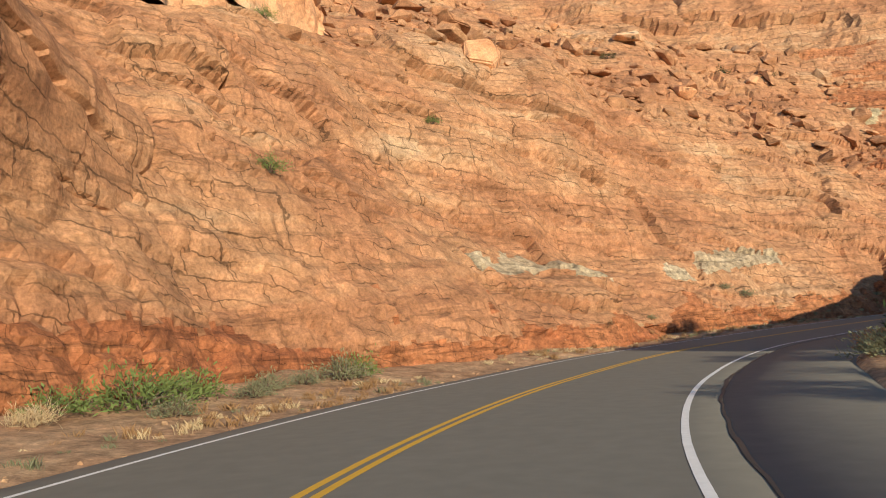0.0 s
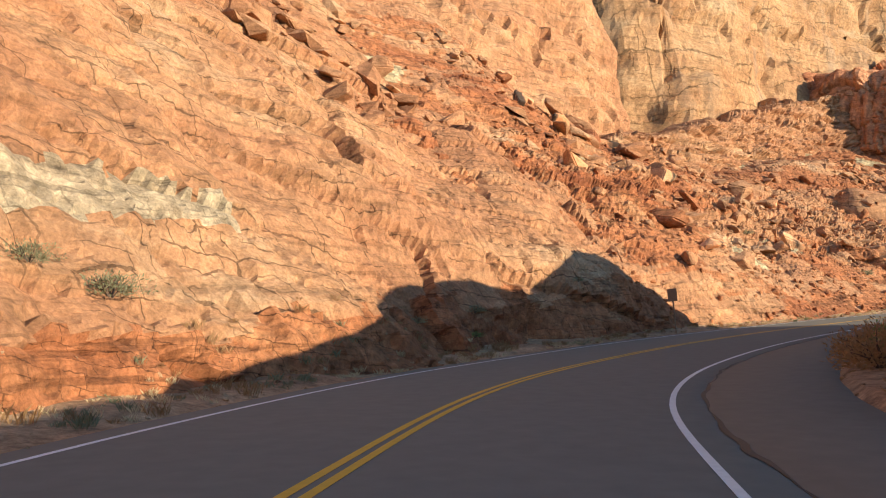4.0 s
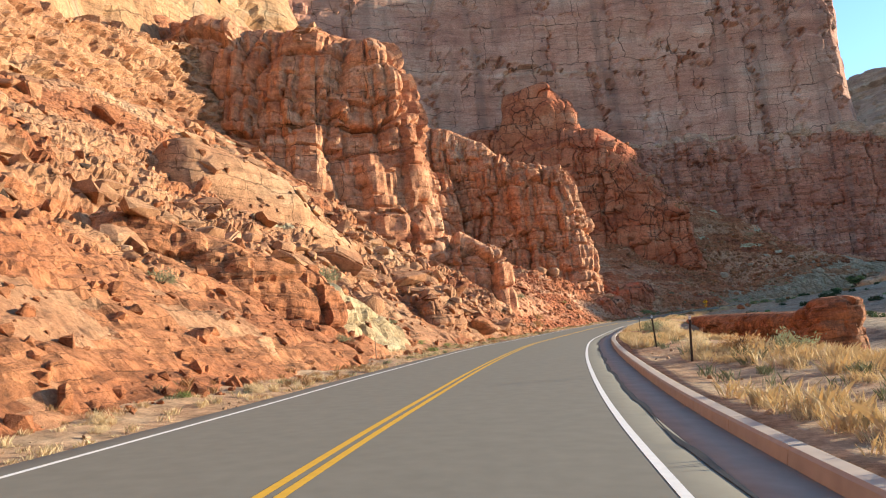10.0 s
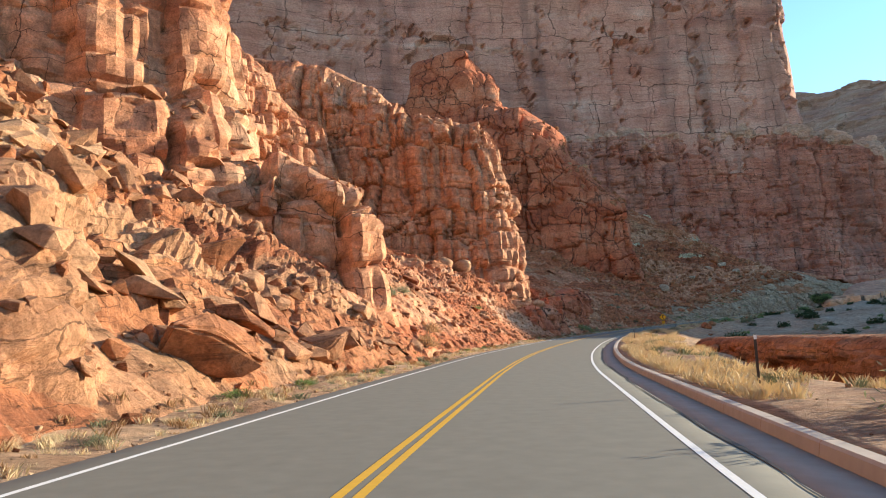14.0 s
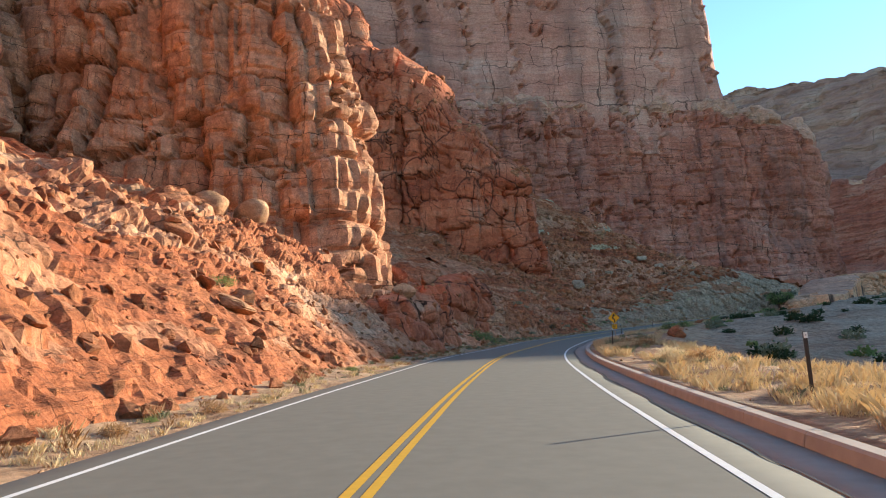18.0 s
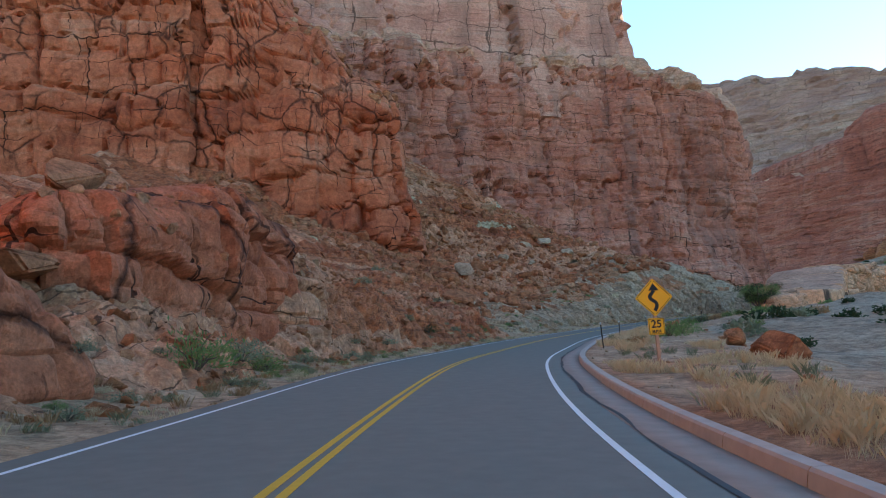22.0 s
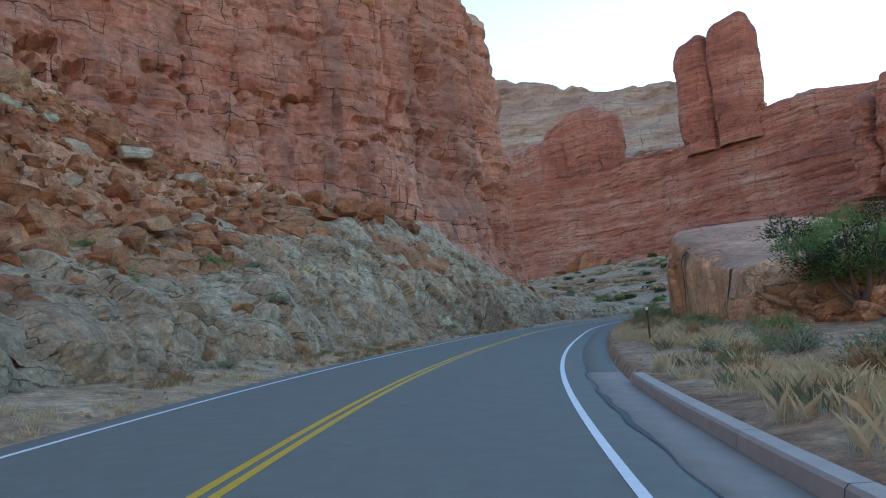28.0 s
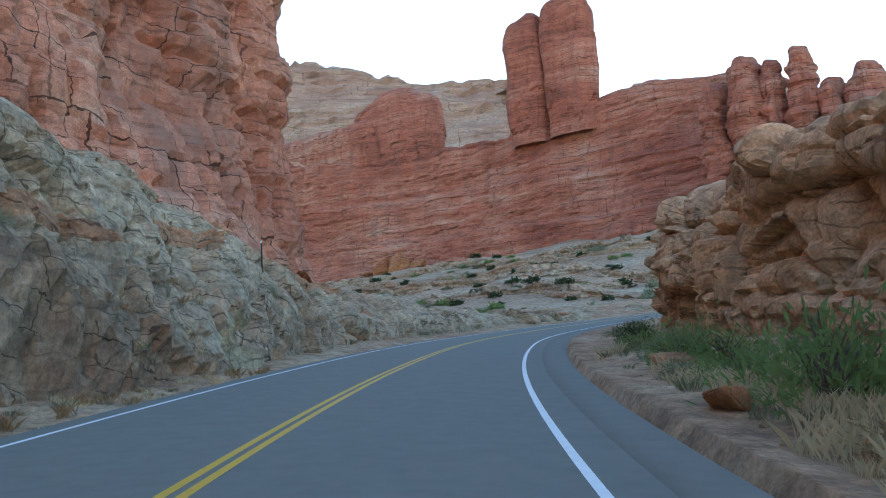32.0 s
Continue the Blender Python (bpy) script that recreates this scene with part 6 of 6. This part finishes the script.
# ---- kerb, apron and shoulder ----
APRON = plain("pale_worn_pavement", (0.30, 0.26, 0.22), 0.9, vary=0.25, scale=2.5, bump=0.01)
SEAM = plain("dark_tar_seam", (0.03, 0.03, 0.03), 0.6, vary=0.3)
tagged(new("apron", strip("apron", 9.0, 29.6, (1.9, 1.98, 2.66, 2.7), (-0.1, 0.004, -0.02, -0.1), APRON, 0.5)), "pale worn gutter apron beside the asphalt", "pavement", kind="structure")
tagged(new("shoulder", strip("shoulder", -6, 9.2, (1.9, 1.98, 4.4, 4.7), (-0.1, 0.004, 0.0, -0.15), ASPHALT, 0.5)), "wide paved shoulder", "pavement", kind="structure")
tagged(new("shoulder", strip("shoulder", 29.4, 44, (1.9, 1.98, 2.6, 2.8), (-0.1, 0.004, 0.0, -0.12), ASPHALT, 0.5)), "narrow paved shoulder", "pavement", kind="structure")
ts = t_steps(-4, 29.6, 0.35)
wob = 1.96 + 0.06 * vnoise(np.stack([ts * 3, ts * 0, ts * 0], 1), 9) + 0.04 * vnoise(np.stack([ts * 14, ts * 0, ts * 0], 1), 10)
wid = 0.03 + 0.025 * vnoise(np.stack([ts * 5, ts * 0, ts * 0], 1), 11)
seam = new("tar_seam", grid_mesh("tar_seam", np.stack([along(ts, wob - wid, 0.009), along(ts, wob + wid, 0.009)], 1), SEAM, flip=True))
tagged(seam, "dark ragged tar seam").parent = road
kerb = tagged(new("kerb"), "pinkish concrete kerb along the verge", "kerb", kind="structure")
kt = t_steps(9.2, 29.2, 2.4)
for a, b in zip(kt[:-1], kt[1:]):
    b2 = b - (b - a) * 0.006
    tt = np.linspace(a, b2, 4)
    prof = ((2.62, -0.1), (2.66, 0.13), (2.69, 0.165), (2.86, 0.17), (2.90, 0.15), (2.92, -0.05))
    G = np.stack([along(tt, la, h * np.clip((tt - 9.15) / 0.45, 0.02, 1)) for la, h in prof], 1)
    o = new("kerb_block", grid_mesh("kerb_block", G, CONCRETE, flip=True))
    o.parent = kerb

# ---- posts and signs ----
BROWNPAINT = plain("dark_brown_steel", (0.05, 0.035, 0.025), 0.6, vary=0.2)
REFLECT = plain("white_reflector", (0.75, 0.75, 0.72), 0.4, vary=0.05)
SIGNYELLOW = plain("yellow_sign_sheet", (0.80, 0.40, 0.01), 0.45, vary=0.04)
BLACK = plain("black_sign_ink", (0.02, 0.02, 0.02), 0.6, vary=0.1)
TIMBER = plain("weathered_pink_post", (0.42, 0.26, 0.18), 0.85, vary=0.2)
SIGNBACK = plain("brown_sign_back", (0.30, 0.19, 0.12), 0.7, vary=0.15)


def turn_to_road(t):
    h = np.array([np.interp(t, ROAD_T, RIGHT[:, k]) for k in range(2)])
    return math.degrees(math.atan2(h[1], h[0]))


first = None
for t, la, lean in ((9.35, 4.2, 2), (11.85, 4.0, 4), (12.6, 4.0, -2), (15.45, 4.4, 1), (19.0, 4.2, 0), (21.75, 4.3, 3), (24.8, 3.7, -2), (26.3, 4.2, 1), (28.0, 3.9, 2), (30.05, 4.1, 0), (34.6, -9.0, 1)):
    p, _ = rest_beside(t, la)
    m = Matrix.Translation(p - Vector((0, 0, 0.1))) @ pose(0, 0, 0, 0, lean, turn_to_road(t))
    if first is None:
        first = tagged(new("delineator_post"), "dark brown steel delineator post with white reflector", "roadside post", "delineator posts")
        bm = bmesh.new()
        box(bm, (0.055, 0.012, 1.3), (0, 0, 0.65), bevel=0.003)
        box(bm, (0.012, 0.04, 1.3), (-0.022, 0.018, 0.65))
        box(bm, (0.012, 0.04, 1.3), (0.022, 0.018, 0.65))
        link_part("channel", bm, BROWNPAINT, first)
        bm = bmesh.new()
        box(bm, (0.065, 0.008, 0.10), (0, -0.012, 1.24), bevel=0.002)
        link_part("reflector", bm, REFLECT, first, "small white reflector plate")
        bm = bmesh.new()
        bmesh.ops.create_cone(bm, cap_ends=True, segments=8, radius1=0.008, radius2=0.008, depth=0.012, matrix=Matrix.Translation((0, -0.018, 1.24)) @ pose(0, 0, 0, 90))
        link_part("bolt", bm, BROWNPAINT, first)
        first.matrix_world = m
    else:
        copy_thing(first, m)
for t, la in ((12.95, -7.9), (26.6, -8.3), (36.5, -7.6)):
    p, _ = rest_beside(t, la)
    ob = tagged(new("marker_stake"), "thin rusty marker stake on the verge", "roadside post", "marker stakes")
    bm = bmesh.new(); tube(bm, (0, 0, -0.1), (0, 0, 1.0), 0.022, 0.02, 8)
    link_part("stake", bm, SIGNBACK, ob)
    ob.matrix_world = Matrix.Translation(p)


def flat_outline(points, depth, at=(0, 0, 0)):
    """A plate in the x-z plane, facing -y."""
    bm = bmesh.new()
    f = [bm.verts.new((x + at[0], at[1], z + at[2])) for x, z in points]
    b = [bm.verts.new((x + at[0], at[1] + depth, z + at[2])) for x, z in points]
    bm.faces.new(f)
    bm.faces.new(b[::-1])
    for i in range(len(f)):
        j = (i + 1) % len(f)
        bm.faces.new((f[j], f[i], b[i], b[j]))
    bmesh.ops.recalc_face_normals(bm, faces=bm.faces)
    return bm


def rounded(pts, r, n=5):
    out = []
    for i, p in enumerate(pts):
        p = Vector(p); a = Vector(pts[i - 1]) - p; b = Vector(pts[(i + 1) % len(pts)]) - p
        s, e = p + a.normalized() * r, p + b.normalized() * r
        for k in range(n + 1):
            f = k / n
            out.append(tuple((1 - f) ** 2 * s + 2 * f * (1 - f) * p + f * f * e))
    return out


def lettering(name, text, size, at, mat, parent):
    cu = bpy.data.curves.new(name, "FONT")
    cu.body, cu.size, cu.align_x, cu.align_y, cu.extrude, cu.offset = text, size, "CENTER", "CENTER", 0.002, 0.006
    ob = new(name, cu)
    me = bpy.data.meshes.new_from_object(ob)
    bpy.data.objects.remove(ob)
    me.materials.append(mat)
    ob = new(name, me)
    ob.parent = parent
    ob.matrix_basis = pose(*at, 90, 0, 0)
    return ob


sign = tagged(new("curve_warning_sign"), "yellow winding-road warning sign with speed plate", "road sign")
bm = bmesh.new(); box(bm, (0.09, 0.09, 2.7), (0, 0.06, 1.15), bevel=0.01)
link_part("post", bm, TIMBER, sign, "weathered pinkish wooden post")
D = 0.54
panel = link_part("diamond_panel", flat_outline(rounded([(0, -D), (D, 0), (0, D), (-D, 0)], 0.06), 0.004, (0, 0, 1.95)), SIGNYELLOW, sign, "yellow diamond panel")
for k in range(4):
    a, b = [(0, -D), (D, 0), (0, D), (-D, 0)][k], [(D, 0), (0, D), (-D, 0), (0, -D)][k]
    bm = bmesh.new()
    v = Vector((b[0] - a[0], b[1] - a[1])); u = v.normalized(); q = Vector((-u.y, u.x))
    s0 = Vector(a) + u * 0.07 + q * 0.028
    pts = [s0, s0 + u * (v.length - 0.14), s0 + u * (v.length - 0.14) + q * 0.014, s0 + q * 0.014]
    link_part("border", flat_outline([tuple(p) for p in pts], 0.003, (0, -0.004, 1.95)), BLACK, panel)
bend_x, bend_z = (-0.01, 0.045, 0.08, 0.035, -0.065, -0.125, -0.10, -0.03, 0.02), (-0.39, -0.30, -0.206, -0.12, -0.065, 0.0, 0.07, 0.14, 0.21)
steps = np.linspace(0, 8, 41)
curve = np.stack([np.convolve(np.pad(np.interp(steps, np.arange(9), q), 3, "edge"), np.ones(7) / 7, "valid") for q in (bend_x, bend_z)], 1)
way = np.gradient(curve, axis=0)
way /= np.linalg.norm(way, axis=1, keepdims=True)
across = np.stack([-way[:, 1], way[:, 0]], 1) * 0.05
bm = bmesh.new()
fr = [(bm.verts.new((a[0], -0.006, a[1] + 1.95)), bm.verts.new((b[0], -0.006, b[1] + 1.95))) for a, b in zip(curve + across, curve - across)]
for (a, b), (c, d) in zip(fr[:-1], fr[1:]):
    bm.faces.new((a, b, d, c))
bm.faces.new([bm.verts.new((x, -0.006, z + 1.95)) for x, z in ((-0.135, 0.197), (0.162, 0.19), (0.0, 0.40))])
link_part("arrow", bm, BLACK, panel, "black winding arrow")
plate = link_part("speed_plate", flat_outline(rounded([(-0.23, -0.23), (0.23, -0.23), (0.23, 0.23), (-0.23, 0.23)], 0.04), 0.004, (0, 0, 1.14)), SIGNYELLOW, sign, "yellow square speed plate")
lettering("numerals", "25", 0.30, (0, -0.004, 1.20), BLACK, plate)
lettering("letters", "M.P.H.", 0.10, (0, -0.004, 1.0), BLACK, plate)
for (x, z, sx, sz) in ((0, 0.205, 0.42, 0.012), (0, -0.205, 0.42, 0.012), (0.205, 0, 0.012, 0.40), (-0.205, 0, 0.012, 0.40)):
    bm = bmesh.new(); box(bm, (sx, 0.003, sz), (x, -0.004, 1.14 + z))
    link_part("border", bm, BLACK, plate)
p, _ = rest(241.4, 27.2)
sign.matrix_world = Matrix.Translation((241.4, 27.2, p.z)) @ pose(0, 0, 0, 0, 0, turn_to_road(23.0) + 6)

back_sign = tagged(new("road_sign"), "brown back of a small roadside sign on a post", "road sign")
bm = bmesh.new(); box(bm, (0.07, 0.05, 2.4), (0, 0.04, 1.1), bevel=0.006)
link_part("post", bm, SIGNBACK, back_sign)
bm = flat_outline(rounded([(-0.26, -0.34), (0.26, -0.34), (0.26, 0.34), (-0.26, 0.34)], 0.04), 0.006, (0, 0, 2.15))
link_part("panel", bm, SIGNBACK, back_sign, "brown rectangular sign panel")
for z in (1.95, 2.35):
    bm = bmesh.new(); bmesh.ops.create_cone(bm, cap_ends=True, segments=8, radius1=0.012, radius2=0.012, depth=0.02, matrix=Matrix.Translation((0, -0.008, z)) @ pose(0, 0, 0, 90))
    link_part("bolt", bm, BROWNPAINT, back_sign)
p, _ = rest(51.0, 60.0)
back_sign.matrix_world = Matrix.Translation(p - Vector((0, 0, 0.1))) @ pose(0, 0, 0, 0, 0, turn_to_road(7.6))

# ---- pickup truck ----
PAINT = plain("blue_car_paint", (0.02, 0.14, 0.36), 0.3, vary=0.05)
TYRE = plain("black_rubber", (0.02, 0.02, 0.02), 0.85, vary=0.2)
CHROME = plain("chrome", (0.6, 0.6, 0.6), 0.25, 1.0, vary=0.05)
LAMP_RED = plain("red_tail_lens", (0.35, 0.02, 0.02), 0.3, vary=0.05)
TRIM = plain("black_trim", (0.025, 0.025, 0.027), 0.6, vary=0.1)
m, tree_n, bsdf = nodes_of("tinted_glass", 0.05)
bsdf.inputs["Base Color"].default_value = (0.02, 0.025, 0.03, 1)
GLASS = m


def pickup():
    car = tagged(new("pickup_truck"), "bright blue pickup truck on the asphalt road", "truck")
    side = [(-2.75, 0.45), (-2.78, 0.98), (-1.0, 1.0), (-0.95, 1.06), (1.1, 1.08), (2.35, 0.98), (2.7, 0.85), (2.72, 0.45)]
    bm = bmesh.new()
    rows = [[bm.verts.new((x, y, z)) for x, z in side] for y in (-0.92, 0.92)]
    bm.faces.new(rows[0]); bm.faces.new(rows[1][::-1])
    for i in range(len(side)):
        j = (i + 1) % len(side)
        if i == 1:
            continue
        bm.faces.new((rows[0][j], rows[0][i], rows[1][i], rows[1][j]))
    bmesh.ops.recalc_face_normals(bm, faces=bm.faces)
    bmesh.ops.bevel(bm, geom=[e for e in bm.edges if len(e.link_faces) == 2], offset=0.05, segments=2, affect="EDGES", clamp_overlap=True)
    body = link_part("body", bm, PAINT, car)
    bm = bmesh.new()
    for pts in (((-2.7, 0.62), (-1.02, 0.62)),):
        box(bm, (1.66, 1.7, 0.04), (-1.86, 0, 0.66)); box(bm, (0.04, 1.7, 0.36), (-1.05, 0, 0.82)); box(bm, (1.66, 0.04, 0.36), (-1.86, 0.86, 0.82)); box(bm, (1.66, 0.04, 0.36), (-1.86, -0.86, 0.82))
    link_part("bed_liner", bm, TRIM, body)
    cab = [(-0.98, 1.05), (-0.85, 1.70), (-0.6, 1.76), (0.45, 1.76), (1.15, 1.08)]
    bm = bmesh.new()
    rows = [[bm.verts.new((x, y * (0.86 if z > 1.5 else 1), z)) for x, z in cab] for y in (-0.9, 0.9)]
    bm.faces.new(rows[0]); bm.faces.new(rows[1][::-1])
    for i in range(len(cab)):
        j = (i + 1) % len(cab)
        bm.faces.new((rows[0][j], rows[0][i], rows[1][i], rows[1][j]))
    bmesh.ops.recalc_face_normals(bm, faces=bm.faces)
    bmesh.ops.bevel(bm, geom=list(bm.edges), offset=0.04, segments=2, affect="EDGES", clamp_overlap=True)
    link_part("cab", bm, PAINT, car)
    bm = bmesh.new(); box(bm, (0.02, 1.3, 0.42), (-0.945, 0, 1.40), Euler((0, radians(11), 0)).to_matrix(), 0.006)
    link_part("rear_window", bm, GLASS, car, "dark tinted rear window")
    bm = bmesh.new(); box(bm, (0.02, 1.35, 0.66), (0.84, 0, 1.42), Euler((0, radians(-46), 0)).to_matrix(), 0.006)
    link_part("windscreen", bm, GLASS, car, "dark windscreen glass")
    for y in (-1, 1):
        for x0, x1 in ((-0.75, -0.1), (0.0, 0.62)):
            bm = bmesh.new(); box(bm, (x1 - x0, 0.02, 0.38), ((x0 + x1) / 2, y * 0.855, 1.40), Euler((radians(y * 12), 0, 0)).to_matrix(), 0.006)
            link_part("side_window", bm, GLASS, car, "dark side window")
        bm = bmesh.new(); box(bm, (0.05, 0.06, 0.30), (-2.79, y * 0.84, 0.82), bevel=0.012)
        link_part("tail_light", bm, LAMP_RED, car, "red tail light")
        bm = bmesh.new(); box(bm, (0.10, 0.18, 0.16), (0.75, y * 1.04, 1.22), bevel=0.03)
        link_part("mirror", bm, TRIM, car)
        bm = bmesh.new(); box(bm, (0.05, 0.34, 0.14), (2.70, y * 0.68, 0.78), bevel=0.015)
        link_part("headlight", bm, CHROME, car, "clear headlight")
        for x in (-1.75, 1.75):
            bm = bmesh.new()
            bmesh.ops.create_cone(bm, cap_ends=True, segments=28, radius1=0.39, radius2=0.39, depth=0.26, matrix=Matrix.Translation((x, y * 0.82, 0.39)) @ pose(0, 0, 0, 90))
            bmesh.ops.bevel(bm, geom=[e for e in bm.edges if abs(e.verts[0].co.y - e.verts[1].co.y) < 0.01], offset=0.04, segments=2, affect="EDGES")
            w = link_part("wheel", bm, TYRE, car, "black tyre")
            bm = bmesh.new()
            bmesh.ops.create_cone(bm, cap_ends=True, segments=20, radius1=0.23, radius2=0.20, depth=0.03, matrix=Matrix.Translation((x, y * 0.955, 0.39)) @ pose(0, 0, 0, 90))
            link_part("rim", bm, CHROME, w, "silver rim")
    bm = bmesh.new(); box(bm, (0.05, 1.5, 0.46), (-2.79, 0, 0.76), bevel=0.015)
    gate = link_part("tailgate", bm, PAINT, car)
    bm = bmesh.new(); box(bm, (0.03, 0.22, 0.06), (-2.83, 0, 0.90), bevel=0.008)
    link_part("handle", bm, TRIM, gate)
    bm = bmesh.new(); box(bm, (0.16, 1.84, 0.20), (-2.86, 0, 0.46), bevel=0.03)
    link_part("rear_bumper", bm, CHROME, car, "pale chrome rear bumper")
    bm = bmesh.new(); box(bm, (0.02, 0.32, 0.12), (-2.95, 0, 0.48))
    link_part("plate_panel", bm, REFLECT, car, "blank pale plate")
    bm = bmesh.new(); box(bm, (0.16, 1.84, 0.22), (2.76, 0, 0.50), bevel=0.03)
    link_part("front_bumper", bm, TRIM, car)
    return car


truck = pickup()
tq = along(39.2, -0.2, 0.02)
truck.matrix_world = Matrix.Translation(tuple(float(v) for v in tq)) @ pose(0, 0, 0, 0, 0, turn_to_road(39.2) + 90)
